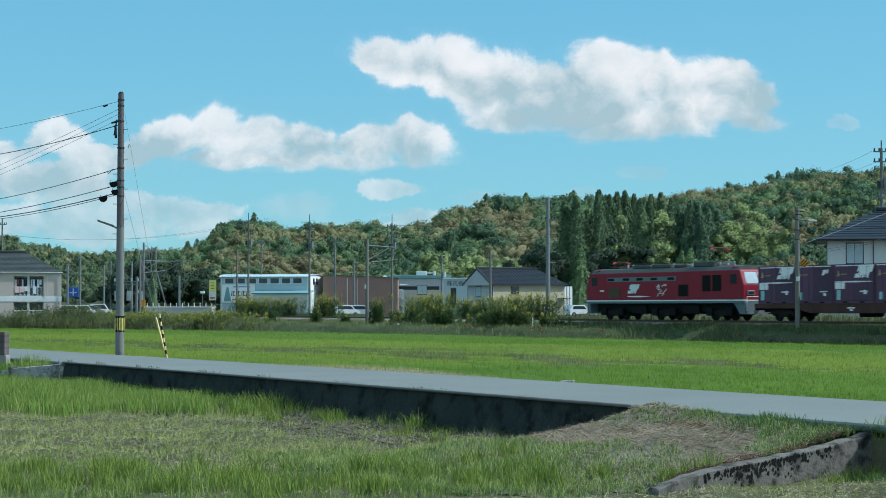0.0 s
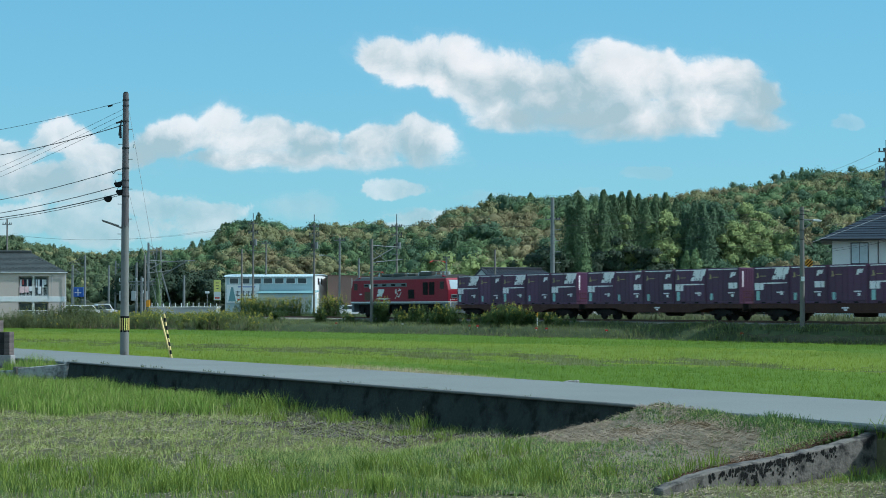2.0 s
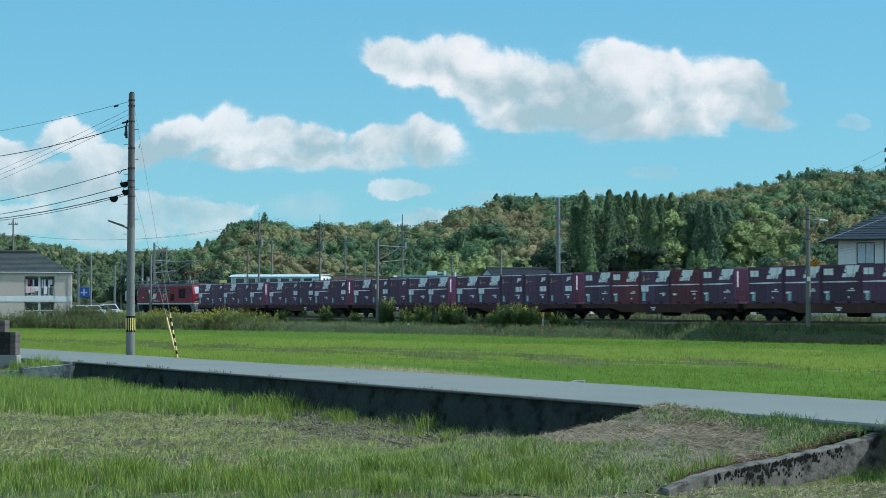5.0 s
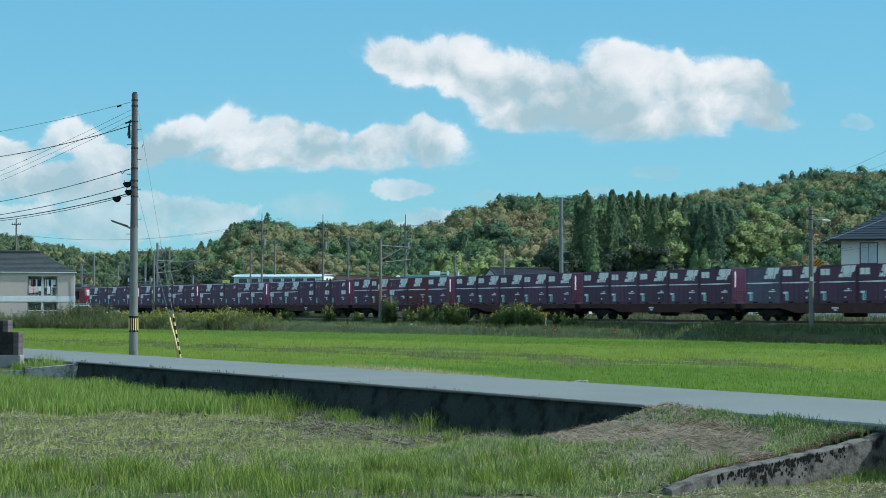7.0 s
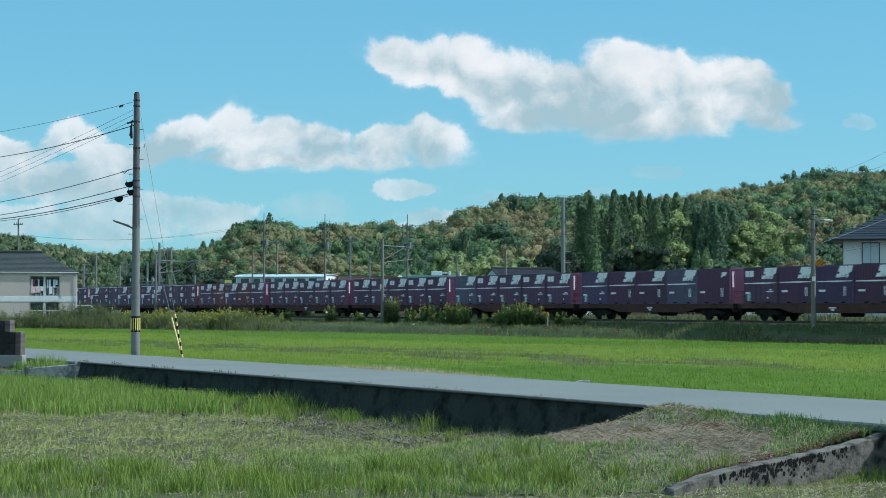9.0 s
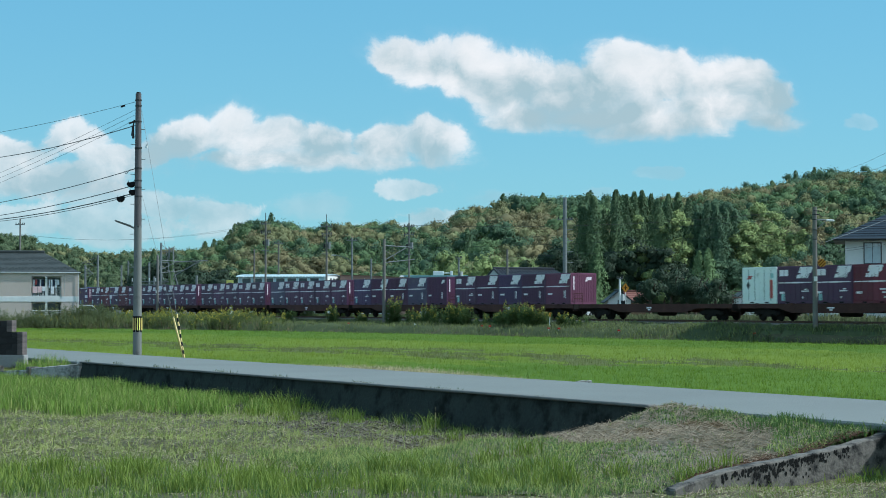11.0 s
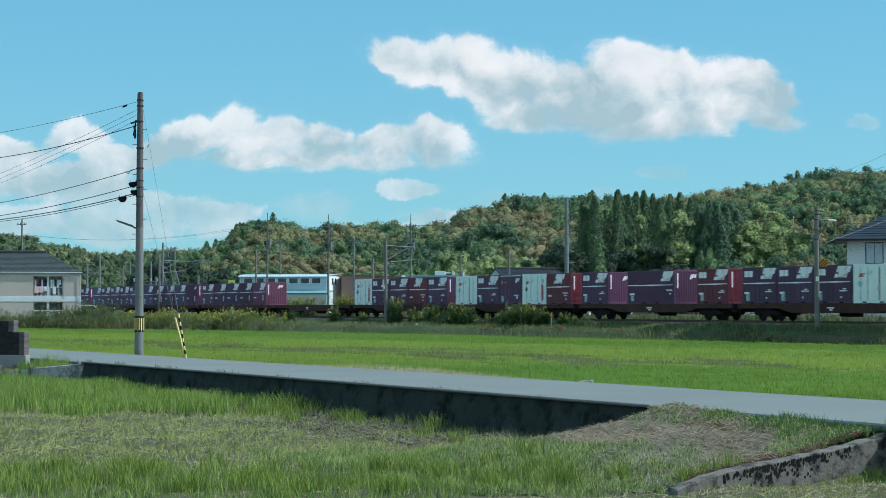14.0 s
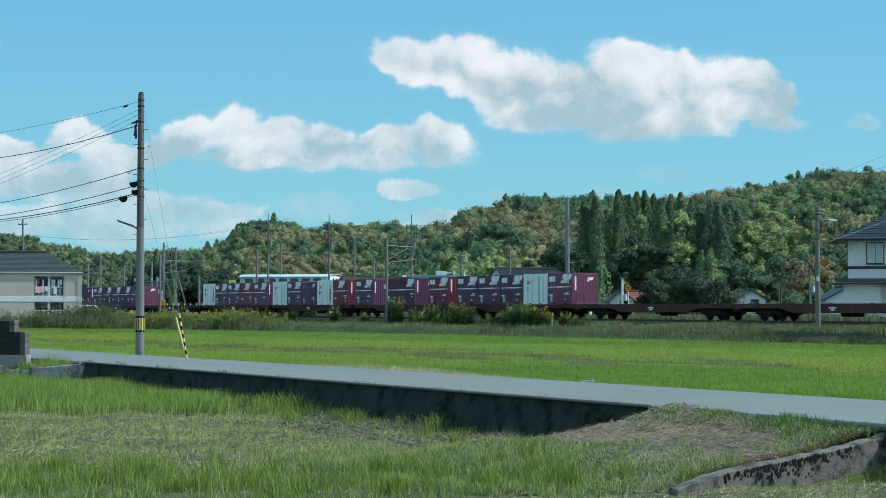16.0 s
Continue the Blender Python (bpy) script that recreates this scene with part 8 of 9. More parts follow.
for _ in range(26):
    s = rng.uniform(-52, -30)
    q = at(s, NEAR - 0.6 - rng.random() * 1.2)
    tufts.append((q.x, q.y, rng.uniform(0.2, 0.42)))
for cx, cy, ch in tufts:
    m = int(90 * ch / 0.4)
    tx.append(cx + rng.normal(0, 0.13, m))
    ty.append(cy + rng.normal(0, 0.13, m))
    thh.append(ch * rng.uniform(0.5, 1.15, m))
tx, ty, thh = np.concatenate(tx), np.concatenate(ty), np.concatenate(thh)
tu, tw = tx * DU.x + ty * DU.y, tx * DW.x + ty * DW.y
v, f = blades(tx, ty, ground_z(tu, tw) - 0.02, thh, rng.uniform(0.010, 0.02, len(tx)), rng.uniform(0.1, 0.7, len(tx)))
raw("grass_tufts", v, f, "grass", "stuff", "tall bright green grass tufts in the near paddy", "grass")
# weeds along the foot and the coping of the lane wall, and by the lane's edge
m = 5200
wu = rng.uniform(-56, -28.5, m)
edge = rng.random(m)
ww_ = np.where(edge < 0.18, NEAR - 0.12 + rng.normal(0, 0.03, m), NEAR - 0.45 - rng.random(m) ** 2 * 0.8)
x, y = to_xy(wu, ww_)
zz = np.where(edge < 0.18, 0.02, ground_z(wu, ww_) - 0.02)
clump = field_noise(wu, ww_ * 0, 1.6, 4.0)
kk = np.where(edge < 0.18, clump > 0.62, clump > 0.5)
v, f = blades(x[kk], y[kk], zz[kk], np.where(edge < 0.18, rng.uniform(0.04, 0.14, m), rng.uniform(0.06, 0.3, m))[kk], rng.uniform(0.01, 0.02, kk.sum()), rng.uniform(0.2, 0.8, kk.sum()))
raw("wall_weeds", v, f, "weed", "stuff", "rank weeds along the foot of the lane wall", "weeds")
m = 9000
wu = rng.uniform(-26.5, -12, m)
ww_ = NEAR - 0.02 - rng.random(m) ** 1.6 * 0.9 + 0.12 * (field_noise(wu, wu * 0, 2.0, 1.0) - 0.5)
x, y = to_xy(wu, ww_)
zz = ground_z(wu, ww_)
v, f = blades(x, y, np.where(ww_ > NEAR - 0.05, -0.02, zz), rng.uniform(0.04, 0.13, m) * (0.4 + field_noise(wu, ww_, 1.4, 2.0) + 0.5 * (wu > -22)), rng.uniform(0.008, 0.014, m), rng.uniform(0.2, 0.8, m))
raw("lane_verge", v, f, "turf", "stuff", "short green verge at the lane's edge", "grass")

m = 3600
wu, ww_ = rng.uniform(-64, -55.7, m), rng.uniform(16.95, 17.93, m)
x, y = to_xy(wu, ww_)
v, f = blades(x, y, ground_z(wu, ww_) - 0.01, rng.uniform(0.03, 0.12, m), rng.uniform(0.010, 0.018, m), rng.uniform(0.2, 0.8, m))
raw("lane_verge", v, f, "palegrass", "stuff", "green verge behind the wing wall", "grass", upward(m))
m = 1500
wu, ww_ = rng.uniform(-40, -25.5, m), NEAR + 0.02 + 0.35 * rng.random(m) ** 2
keep = field_noise(wu, wu * 0, 0.9, 3.0) > 0.45
x, y = to_xy(wu[keep], ww_[keep])
v, f = lying(x, y, np.full(keep.sum(), 0.0), rng.uniform(0.05, 0.18, keep.sum()), rng.uniform(0.006, 0.014, keep.sum()))
raw("edge_litter", v, f, "drystalk", "stuff", "dead brown grass strewn on the lane's edge", "litter")

# a pale broken block at the far edge of the lane
q = seen(1027, 78.4, float(lane_z(-36)) - 0.04)
blk_ = thing("concrete_block", pose(q.x, q.y, q.z, 0, 0, 20), "small grey broken concrete block at the lane's edge", "block")
part("body", bevelled(prism(bmesh.new(), [(-0.16, 0), (0.08, 0), (0.1, 0.05), (0.0, 0.06), (-0.15, 0.04)], "y", -0.07, 0.07), 0.01), "concrete", blk_)
part("chip", bevelled(prism(bmesh.new(), [(0.11, 0), (0.19, 0), (0.19, 0.06), (0.12, 0.065)], "y", -0.05, 0.06), 0.008), "culvert", blk_)
# dark clods of mown grass on the ramp
for cu_, cw_, r_ in ((-23.4, 16.4, 0.16), (-22.9, 17.0, 0.10), (-22.2, 16.9, 0.08)):
    n = 160
    q = rng.normal(0, r_, (n, 2)) * np.array([1.6, 0.7])
    x, y = to_xy(cu_ + q[:, 0], cw_ + q[:, 1])
    v, f = lying(x, y, ground_z(cu_ + q[:, 0], cw_ + q[:, 1]) + 0.02 + 0.05 * np.exp(-(q ** 2).sum(1) / r_ ** 2), rng.uniform(0.06, 0.2, n), rng.uniform(0.006, 0.014, n))
    raw("mown_clump", v, f, "drystalk", "stuff", "dark heap of mown grass on the ramp", "straw")
# dead seed stalks near the wall
sx_, sy_ = np.array([-0.55, -0.2, 2.0, -0.75]), np.array([34.5, 35.0, 30.5, 34.9])
v, f = blades(sx_, sy_, np.full(4, LOW), np.array([0.7, 0.6, 0.55, 0.5]), np.full(4, 0.008), np.full(4, 0.25))
raw("seed_stalks", v, f, "straw", "stuff", "pale dead seed stalks in front of the wall", "weeds")

# the far paddy: two plots with a withered strip between them
def rice_kind(u, w):
    wob = 0.8 * np.sin(u * 0.21) + 0.5 * np.sin(u * 0.67)
    mid = 43.0 + (u + 68) * 0.11 + wob
    tuft = field_noise(u * 0.45, w, 1.1, 7.0)
    strip_ = (np.abs(w - mid) < 4.4 * np.interp(u, [-130, -100, -80, -62, -50], [0.5, 0.75, 1.1, 1.0, 0.25]) * (0.35 + tuft)) & (tuft > 0.43)
    lush = (w < mid - 2.0) & (u > -62 + 3 * np.sin(w * 1.3)) | (w > mid + 17 + 4 * tuft)
    return np.where(strip_, 2, np.where(lush, 1, 0))


u, w = wedge(100000, 36.0, 215.0, 0.262, 2.0, 1.25)
ok = (w > FAR + 0.75) & (w < edge_w(u) - 0.1)
u, w = u[ok], w[ok]
w = np.where(w > FAR + 1.6, np.round(w / 0.30) * 0.30 + rng.normal(0, 0.05, len(w)), w)
x, y = to_xy(u, w)
patch = field_noise(u, w, 0.11, 3.0)
patch2 = field_noise(u * 0.3, w, 0.5, 5.0)
bald = (w < 25.0 + 0.7 * np.sin(u * 0.9) + 0.4 * np.sin(u * 2.3)) & (u > -50.5) & (u < -33)
thin = ~bald | (rng.random(len(u)) < 0.25)
u, w, x, y, patch, patch2, bald = (q[thin] for q in (u, w, x, y, patch, patch2, bald))
reps = 2
X, Y, Z, H, Wd, Ln = [], [], [], [], [], []
g = ground_z(u, w)
tall = 0.30 + 0.12 * patch + 0.05 * patch2
tall = np.where(bald, tall * 0.35, tall)
for i in range(reps):
    X.append(x + rng.normal(0, 0.05, len(x)))
    Y.append(y + rng.normal(0, 0.05, len(x)))
    Z.append(g - 0.02)
    H.append(tall * rng.uniform(0.8, 1.08, len(x)))
    Wd.append(rng.uniform(0.010, 0.018, len(x)) * (1 + y / 130))
    Ln.append(rng.uniform(0.05, 0.55, len(x)))
X, Y, Z, H, Wd, Ln = (np.concatenate(a) for a in (X, Y, Z, H, Wd, Ln))
kind_of = rice_kind(X * DU.x + Y * DU.y, X * DW.x + Y * DW.y)
H = np.where(kind_of == 2, H * 1.15, H)
for kn, mat, lab in ((0, "rice", "yellow-green second growth of rice filling the far paddy"), (1, "ricegreen", "lush green second growth of rice beside the lane"), (2, "ricedull", "dark weedy strip of rice between two paddies")):
    o = kind_of == kn
    v, f = blades(X[o], Y[o], Z[o], H[o], Wd[o], Ln[o])
    raw("rice_plants", v, f, mat, "stuff", lab, "rice", upward(int(o.sum()), 0.45))
# the closed leaf canopy between the rows
cy = np.concatenate([np.arange(36, 80, 0.35), np.arange(80, 216, 0.8)])
cx = np.linspace(-1, 1, 150)
CX, CY = np.meshgrid(cx, cy)
CX = CX * (CY * 0.262 + 2.0)
CU, CW = CX * DU.x + CY * DU.y, CX * DW.x + CY * DW.y
fade = sstep(FAR + 0.7, FAR + 1.5, CW) * (1 - sstep(edge_w(CU) - 0.9, edge_w(CU) - 0.1, CW))
bare = (CW < 25.1 + 0.7 * np.sin(CU * 0.9)) & (CU > -50.5) & (CU < -33)
CZ = ground_z(CU, CW) + np.where(bare, -0.1, (0.20 + 0.12 * field_noise(CU, CW, 0.11, 3.0) + 0.05 * field_noise(CU * 0.3, CW, 0.5, 5.0)) * fade - 0.08) + rng.normal(0, 0.022, CX.shape)
ci = np.arange(CX.size).reshape(CX.shape)
cf = np.stack([ci[:-1, :-1], ci[:-1, 1:], ci[1:, 1:], ci[1:, :-1]], -1).reshape(-1, 4)
inside = ((CW > FAR + 0.6) & (CW < edge_w(CU))).ravel()
cf = cf[inside[cf].all(1)]
ck = rice_kind(CU, CW).ravel()[cf[:, 0]]
for kn, mat, lab in ((0, "rice", "closed yellow-green leaf canopy of the far paddy"), (1, "ricegreen", "closed lush leaf canopy beside the lane"), (2, "ricedull", "withered leaf canopy between two paddies")):
    raw("rice_canopy", np.stack([CX, CY, CZ], -1).reshape(-1, 3), cf[ck == kn], mat, "stuff", lab, "rice")
bu, bw = rng.uniform(-51, -32, 9000), FAR + 0.05 + 2.7 * rng.random(9000) ** 1.2
x, y = to_xy(bu, bw)
v, f = lying(x, y, np.maximum(ground_z(bu, bw), -0.6), rng.uniform(0.1, 0.3, 9000), rng.uniform(0.012, 0.024, 9000))
raw("straw", v, f, "straw", "stuff", "pale straw at the edge of the far paddy", "straw")

# dry grass standing on the far verge of the lane
m = 5200
vu, vw = rng.normal(-43.5, 4.2, m), FAR + 0.08 + 1.0 * rng.random(m) ** 1.3
x, y = to_xy(vu, vw)
zz = ground_z(vu, vw)
v, f = blades(x, y, zz - 0.02, np.clip(0.02 + 0.2 * rng.random(m) * np.exp(-((vu + 44) / 6) ** 2) - zz, 0.08, 0.7), rng.uniform(0.008, 0.016, m), rng.uniform(0.1, 0.5, m))
raw("verge_straw", v, f, "straw", "stuff", "pale dry grass on the far verge of the lane", "grass", upward(m, 0.7))

# a rough hedge of tall grass behind the track, in front of the small houses
m = 7000
hu, hw_ = rng.uniform(-138, -92, m), rng.uniform(86.2, 88.6, m)
x, y = to_xy(hu, hw_)
v, f = blades(x, y, ground_z(hu, hw_) - 0.03, rng.uniform(0.35, 0.8, m) * (0.6 + 0.7 * field_noise(hu, hw_, 0.7, 2.0)), rng.uniform(0.05, 0.11, m), rng.uniform(0.05, 0.5, m))
raw("trackside_grass", v, f, "weed", "stuff", "tall rough grass behind the railway", "grass", upward(m, 0.8))

# rank grass on the railway bank
n = 56000
u = -62 - 178 * rng.random(n) ** 1.35
e = edge_w(u)
w = e - 0.35 + rng.random(n) ** 0.8 * (79.9 - e + 0.35)
x, y = to_xy(u, w)
ok = np.abs(x) < 0.262 * y + 3
u, w, x, y = u[ok], w[ok], x[ok], y[ok]
pp = field_noise(u, w, 0.6, 2.0)
h = rng.uniform(0.22, 0.55, len(u)) * (0.6 + 0.9 * pp) * np.where(w > 78.4, 0.6, 0.85)
v, f = blades(x, y, ground_z(u, w) - 0.03, h, rng.uniform(0.02, 0.05, len(u)), rng.uniform(0.1, 0.7, len(u)))
raw("bank_grass", v, f, "weed", "stuff", "rank grey-green grass on the railway bank", "grass", upward(len(v) // 5, 0.6))
# the matted turf under it
bu = np.arange(-240, -58, 0.45)
bt = np.linspace(0, 1, 30)
BU, BT = np.meshgrid(bu, bt)
BE = edge_w(BU) - 0.3
BW = BE + BT * (79.9 - BE)
BZ = ground_z(BU, BW) - 0.04 + (0.02 + 0.16 * field_noise(BU, BW, 0.8, 4.0) + rng.normal(0, 0.06, BU.shape)) * np.clip(BT * 10, 0, 1) * np.clip((1 - BT) * 10, 0, 1)
BX, BY = to_xy(BU, BW)
bi = np.arange(BU.size).reshape(BU.shape)
raw("bank_turf", np.stack([BX, BY, BZ], -1).reshape(-1, 3), np.stack([bi[:-1, :-1], bi[:-1, 1:], bi[1:, 1:], bi[1:, :-1]], -1).reshape(-1, 4), "weed", "stuff", "matted grey-green turf of the railway bank", "grass")
pick = rng.random(len(u)) < 0.22
v, f = blades(x[pick], y[pick], ground_z(u[pick], w[pick]) - 0.03, h[pick] * 1.2, rng.uniform(0.02, 0.04, pick.sum()), rng.uniform(0.2, 0.8, pick.sum()))
raw("bank_seed_heads", v, f, "palegrass", "stuff", "pale grass seed heads on the railway bank", "grass")
n = 17000
u, w = rng.uniform(-300, -60, n), 84.5 + 18 * rng.random(n) ** 1.6
x, y = to_xy(u, w)
v, f = blades(x, y, ground_z(u, w) - 0.03, rng.uniform(0.3, 0.8, n) * np.where(w < 92, 0.8, 0.8), rng.uniform(0.07, 0.16, n), rng.uniform(0.1, 0.7, n))
raw("yard_grass", v, f, "weed", "stuff", "rough grass beyond the track", "grass")


def goldenrod(places, heights, bloom=0.45, leaves=46):
    """Leaf and bloom triangles of tall goldenrod stems; places in (x, y, z)."""
    lv, bv = [], []
    for (x, y, z), h in zip(places, heights):
        n = leaves
        t = rng.random(n)
        a = rng.uniform(0, 6.283, n)
        lean = rng.normal(0, 0.10, 2)
        r = 0.04 + 0.22 * (1 - t) ** 0.5 * rng.random(n)
        p = np.stack([x + lean[0] * t * h + r * np.cos(a), y + lean[1] * t * h + r * np.sin(a), z + t * h * 0.88], -1)
        d = np.stack([np.cos(a), np.sin(a), rng.uniform(-0.2, 1.3, n)], -1) * rng.uniform(0.10, 0.24, n)[:, None]
        s = np.stack([-np.sin(a), np.cos(a), np.zeros(n)], -1) * 0.032
        lv.append(np.stack([p - s, p + s, p + d], 1))
        if rng.random() < bloom:
            n = 22
            t = rng.random(n)
            a = rng.uniform(0, 6.283, n)
            r = 0.14 * (1 - t) + 0.02
            p = np.stack([x + lean[0] * h + r * np.cos(a), y + lean[1] * h + r * np.sin(a), z + h * (0.78 + 0.26 * t)], -1)
            q = rng.normal(0, 0.032, (n, 3, 3))
            bv.append(p[:, None] + q)
    lv = np.concatenate(lv).reshape(-1, 3)
    bv = np.concatenate(bv).reshape(-1, 3) if bv else np.zeros((3, 3))
    return lv, bv


def tri(v):
    return np.arange(len(v)).reshape(-1, 3)


n = 3600
u = rng.uniform(-250, -150, n)
e = edge_w(u)
w = e + 0.2 + rng.random(n) * (np.minimum(77.5, e + 11) - e)
x, y = to_xy(u, w)
ok = (x < (455 - 784) / FOCAL * y + 2 * rng.normal(0, 1, n)) & (x > -0.262 * y - 2) & ~((x < -39.5) & (y > 200 + (x + 40) * 0.2))
pl = np.stack([x, y, ground_z(u, w)], -1)[ok]
en = 900
ey = rng.uniform(193.5, 202.5, en)
ex = (rng.uniform(-40, 190, en) - 784) / FOCAL * ey
eu, ew = ex * DU.x + ey * DU.y, ex * DW.x + ey * DW.y
pl = np.concatenate([pl, np.stack([ex, ey, ground_z(eu, ew)], -1)[ey < 201 + (ex + 40.6) * 0.2]])
wavy = lambda q: (0.42 + 0.95 * field_noise(q[:, 0], q[:, 1], 0.55, 1.0)) * np.where((q[:, 0] < -37) & (q[:, 1] > 190), 1.75, 1.0)
# tall rank stalks fill the belt, goldenrod stands among them
rep_ = np.repeat(pl, 12, 0) + np.concatenate([rng.normal(0, 0.4, (len(pl) * 12, 2)), np.zeros((len(pl) * 12, 1))], 1)
which = rng.random(len(rep_))
for lo_, hi_, mat, top_, lab in ((0.0, 0.38, "beltleaf", 1.2, "tall yellow-green stalks of the weed belt"), (0.38, 0.78, "weed", 1.15, "rank green stalks of the weed belt"), (0.78, 1.0, "drystalk", 0.7, "brown dead stalks low in the weed belt")):
    q = rep_[(which >= lo_) & (which < hi_)]
    v, f = blades(q[:, 0], q[:, 1], q[:, 2] - 0.03, top_ * rng.uniform(0.5, 1.05, len(q)) * wavy(q), rng.uniform(0.02, 0.05, len(q)), rng.uniform(0.2, 1.0, len(q)))
    raw("belt_stalks", v, f, mat, "stuff", lab, "weeds", upward(len(q), 0.9))
pl = pl[rng.random(len(pl)) < 0.9]
pl = pl[(field_noise(pl[:, 0], pl[:, 1], 0.4, 5.0) > 0.42) | (rng.random(len(pl)) < 0.25)]
shaded = (pl[:, 0] < -35.5) & (pl[:, 1] > 185)
for q, share, mat, lab in ((pl[~shaded], 0.75, "beltleaf", "belt of tall goldenrod stems below the railway"), (pl[shaded], 0.06, "weed", "tall dull green weeds before the apartment block")):
    lv, bv = goldenrod(q, rng.uniform(0.8, 1.4, len(q)) * wavy(q), share, 60)
    raw("goldenrod_belt", lv, tri(lv), mat, "stuff", lab, "weeds")
    raw("goldenrod_blooms", bv, tri(bv), "goldbloom", "stuff", "yellow goldenrod blooms over the belt", "weeds")


def goldenrod_clump(col, w_at, spread, count, hgt):
    count = int(count * 1.7)
    # meets the bearing with the strip of bank at w_at
    b = (col - 784) / FOCAL
    yy = w_at / (DW.x * b + DW.y)
    cx, cy = b * yy, yy
    pts = np.stack([rng.normal(0, spread, count), rng.normal(0, spread * 0.6, count)], -1)
    uu = (cx + pts[:, 0]) * DU.x + (cy + pts[:, 1]) * DU.y
    ww2 = (cx + pts[:, 0]) * DW.x + (cy + pts[:, 1]) * DW.y
    g = ground_z(uu, ww2)
    c = thing("goldenrod_clump", pose(cx, cy, float(g.mean())), "clump of flowering goldenrod on the railway bank", "bush", "goldenrod clumps")
    lv, bv = goldenrod(np.column_stack([pts, g - g.mean()]), hgt * rng.uniform(0.6, 1.1, count), 0.9 if w_at > 80 else 0.4, 80)
    for nm, vv, mat in (("foliage", lv, "goldleaf"), ("bloom", bv, "goldbloom")):
        o = raw(nm, vv, tri(vv), mat, "stuff")
        o.parent = c
    return c


for col, w_at, spread, count, hgt in ((455, 85.2, 0.9, 60, 2.6), (485, 85.2, 0.9, 50, 2.5), (512, 85.0, 0.5, 26, 2.3), (540, 85.2, 0.8, 44, 2.4), (607, 85.2, 0.9, 50, 2.6), (765, 85.2, 1.1, 60, 2.5), (805, 85.2, 1.0, 60, 2.6), (858, 85.0, 0.7, 40, 2.1), (905, 85.0, 1.1, 60, 2.3), (945, 85.0, 0.8, 46, 2.5), (985, 85.0, 0.9, 48, 2.6),
                                      (508, 76.8, 0.3, 10, 1.5), (585, 76.8, 0.4, 18, 1.75), (639, 77.0, 0.4, 10, 1.2), (692, 77.2, 0.36, 34, 2.45), (723, 77.0, 0.3, 12, 1.6), (742, 77.0, 0.4, 10, 1.2), (759, 77.0, 0.4, 24, 1.9), (780, 76.8, 0.5, 14, 1.2), (802, 76.8, 0.45, 32, 1.9), (820, 76.8, 0.32, 18, 1.7), (860, 76.8, 0.5, 14, 1.15), (888, 76.8, 0.45, 18, 1.4), (909, 76.8, 0.45, 32, 2.0), (935, 76.8, 0.4, 24, 1.8), (953, 77.6, 0.35, 12, 1.25), (990, 77.4, 0.4, 12, 1.2), (1010, 77.0, 0.5, 8, 1.0)):
    goldenrod_clump(col, w_at, spread, count, hgt)


def garden_tree(col, k, h, wd, material, label, leaves=3200, name="tree"):
    p = seen(col, k, 0.5)
    tr = thing(name, pose(p.x, p.y, p.z), label, "tree", "trees beyond the track")
    bm = bmesh.new()
    rod(bm, (0, 0, -0.3), (0.1, 0, h * 0.45), 0.22, 0.15, 8)
    part("trunk", bm, "bark", tr)
    for i in range(4):
        a = i * 1.7
        part("limb", rods(((0.08, 0, h * 0.35), (math.cos(a) * wd * 0.28, math.sin(a) * wd * 0.28, h * 0.7), 0.07)), "bark", tr)
    v, f, nm = crowns([(0, 0, -h * 0.12)], [h * 1.05], [wd], leaves, 0.16)
    v[:, 2] = np.maximum(v[:, 2], 0.1)
    o = raw("crown", v, f, material, "", "", "", nm)
    o.parent = tr
    return tr


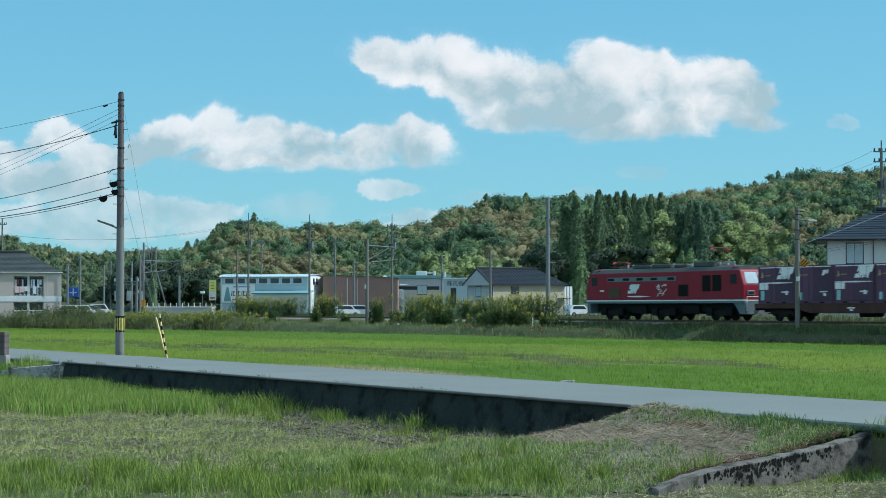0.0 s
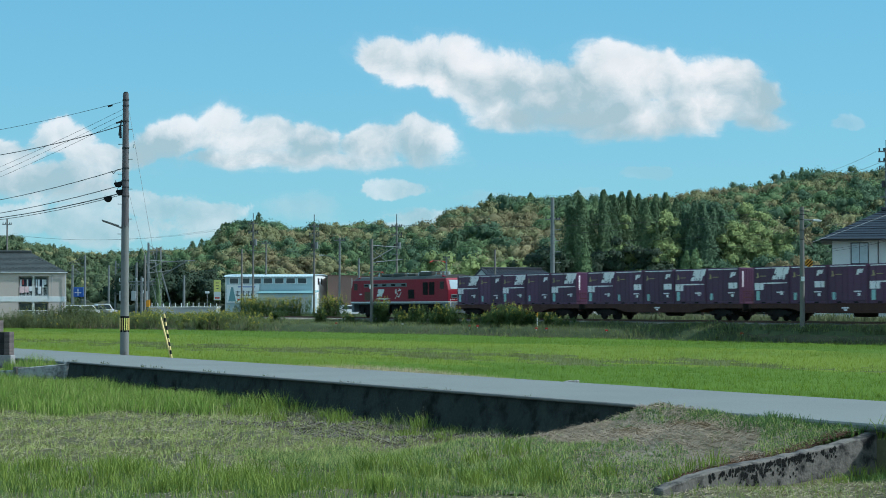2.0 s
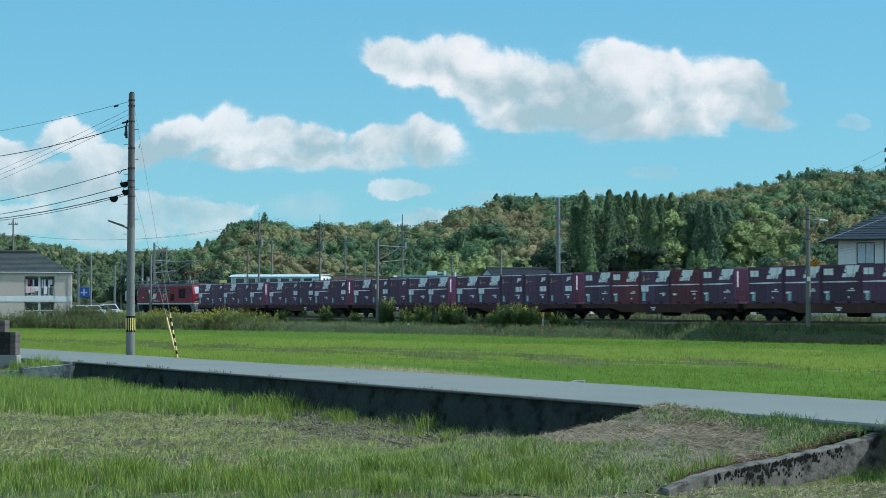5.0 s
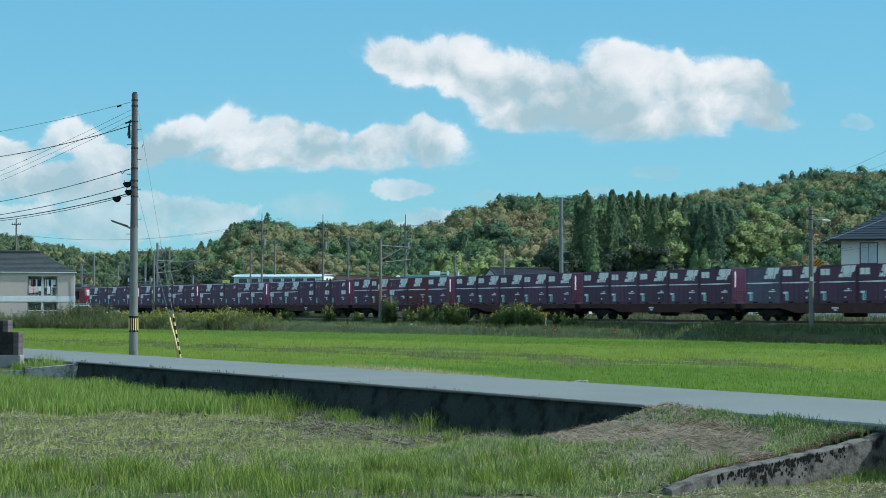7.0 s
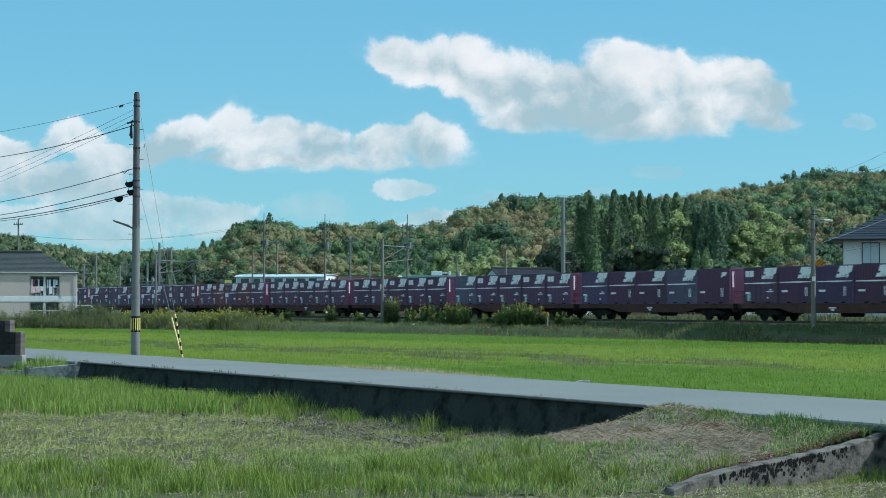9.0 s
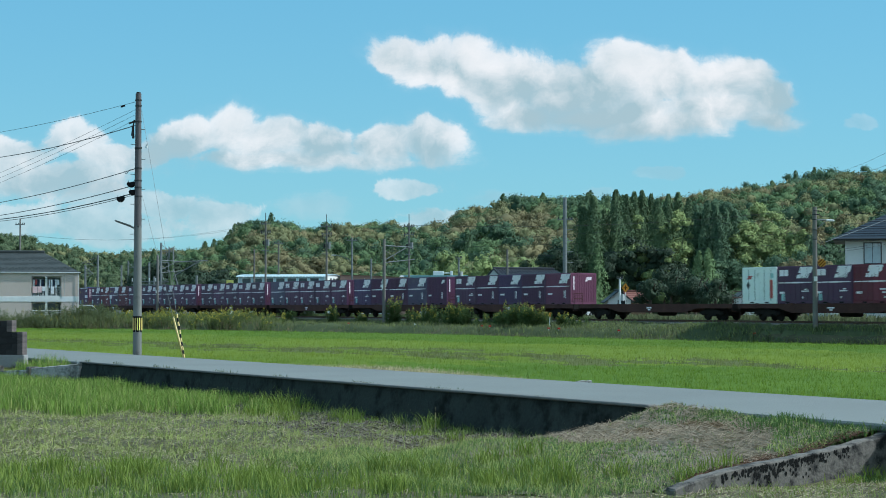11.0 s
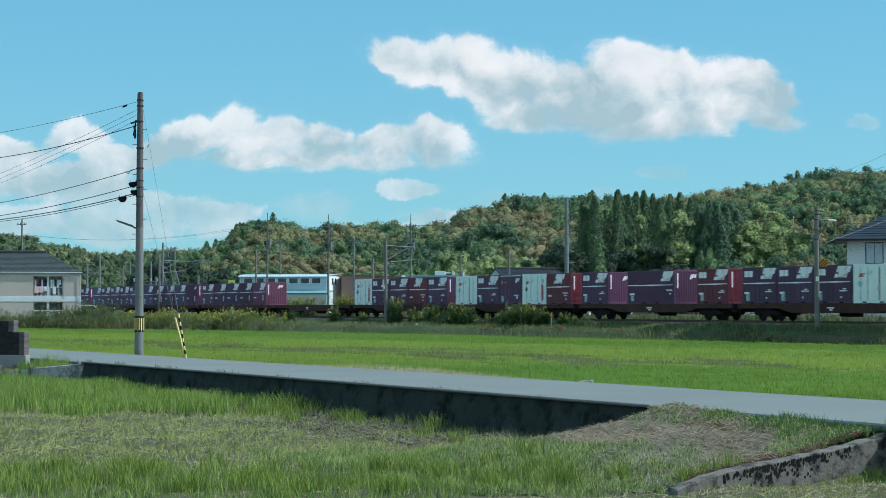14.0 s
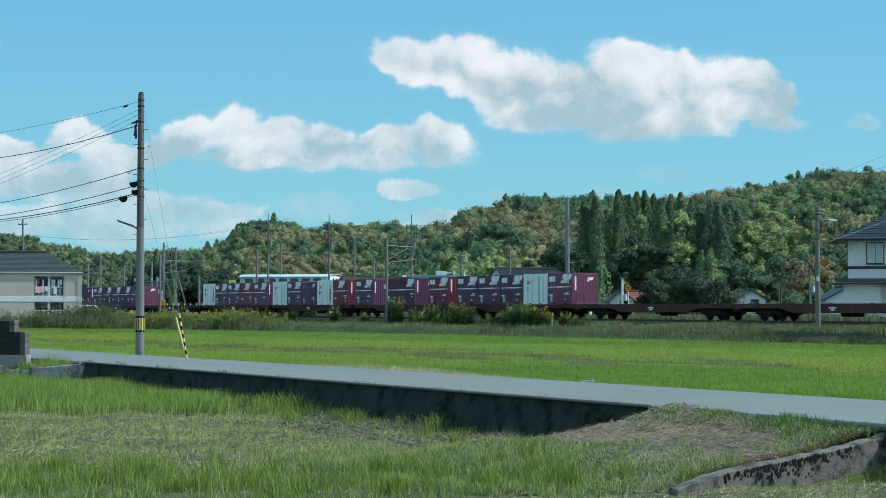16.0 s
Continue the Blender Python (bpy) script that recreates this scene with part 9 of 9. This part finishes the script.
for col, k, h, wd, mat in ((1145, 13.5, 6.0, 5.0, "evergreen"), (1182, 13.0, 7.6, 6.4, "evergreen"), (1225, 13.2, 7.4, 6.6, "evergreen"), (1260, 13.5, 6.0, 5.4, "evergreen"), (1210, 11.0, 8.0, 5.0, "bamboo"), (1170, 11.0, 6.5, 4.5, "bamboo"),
                           (1395, 12.0, 4.8, 4.4, "broad"), (1410, 11.0, 8.5, 6.0, "autumn"), (1465, 12.0, 6.5, 5.0, "cedar"), (1440, 12.5, 4.2, 4.0, "broad"), (1320, 11.0, 5.0, 5.0, "broad"), (1285, 11.5, 4.5, 3.6, "cedar"), (1046, 10.5, 6.0, 3.6, "cedar")):
    garden_tree(col, k, h, wd, mat, {"evergreen": "dense very dark evergreen tree beyond the track", "cedar": "dense dark green rounded tree beyond the track", "broad": "olive green shrub tree beyond the track", "bamboo": "light yellow-green feathery tree", "autumn": "russet leaved tree behind the shrubs"}[mat])
# a palm
p = seen(1372, 13.0, 0.5)
pt = thing("palm_tree", pose(p.x, p.y, p.z), "shaggy fan palm with drooping dead fronds", "palm tree", "trees beyond the track")
part("trunk", rods(((0, 0, -0.3), (0, 0, 4.2), 0.16)), "bark", pt)
n = 130
a = rng.uniform(0, 6.283, n)
el = rng.uniform(-1.2, 1.1, n)
c0 = np.stack([np.zeros(n), np.zeros(n), np.full(n, 4.2)], -1)
d = np.stack([np.cos(a) * np.cos(el), np.sin(a) * np.cos(el), np.sin(el)], -1) * rng.uniform(0.8, 1.25, n)[:, None]
s = np.cross(d, rng.normal(0, 1, (n, 3)))
s = s / np.linalg.norm(s, axis=1)[:, None] * 0.06
v = np.stack([c0 + d * 0.15 - s * 0.4, c0 + d * 0.6 + s, c0 + d], 1).reshape(-1, 3)
o = raw("fronds", v, tri(v), "weed", "")
o.parent = pt
# ivy-grown pole towards the yard
pv = seen(297, 13.0, 0.38)
iv = thing("ivy_growth", pose(pv.x, pv.y, pv.z), "dark creeper grown up a railway mast", "creeper")
v, f, nm = crowns([(0, 0.4, 0)], [8.6], [1.5], 700, 0.14, "cone")
v[:, 0] *= 1.2
o = raw("leaves", v, f, "cedar", "", "", "", nm)
o.parent = iv


def motions():
    for ob, s, *rest in MOVERS:
        up = Matrix.Translation((0, 0, rest[0] if rest else 0.0))
        walk(ob, [(t, up @ place_on_track(s, t)) for t in range(0, 17, 2)])


motions()
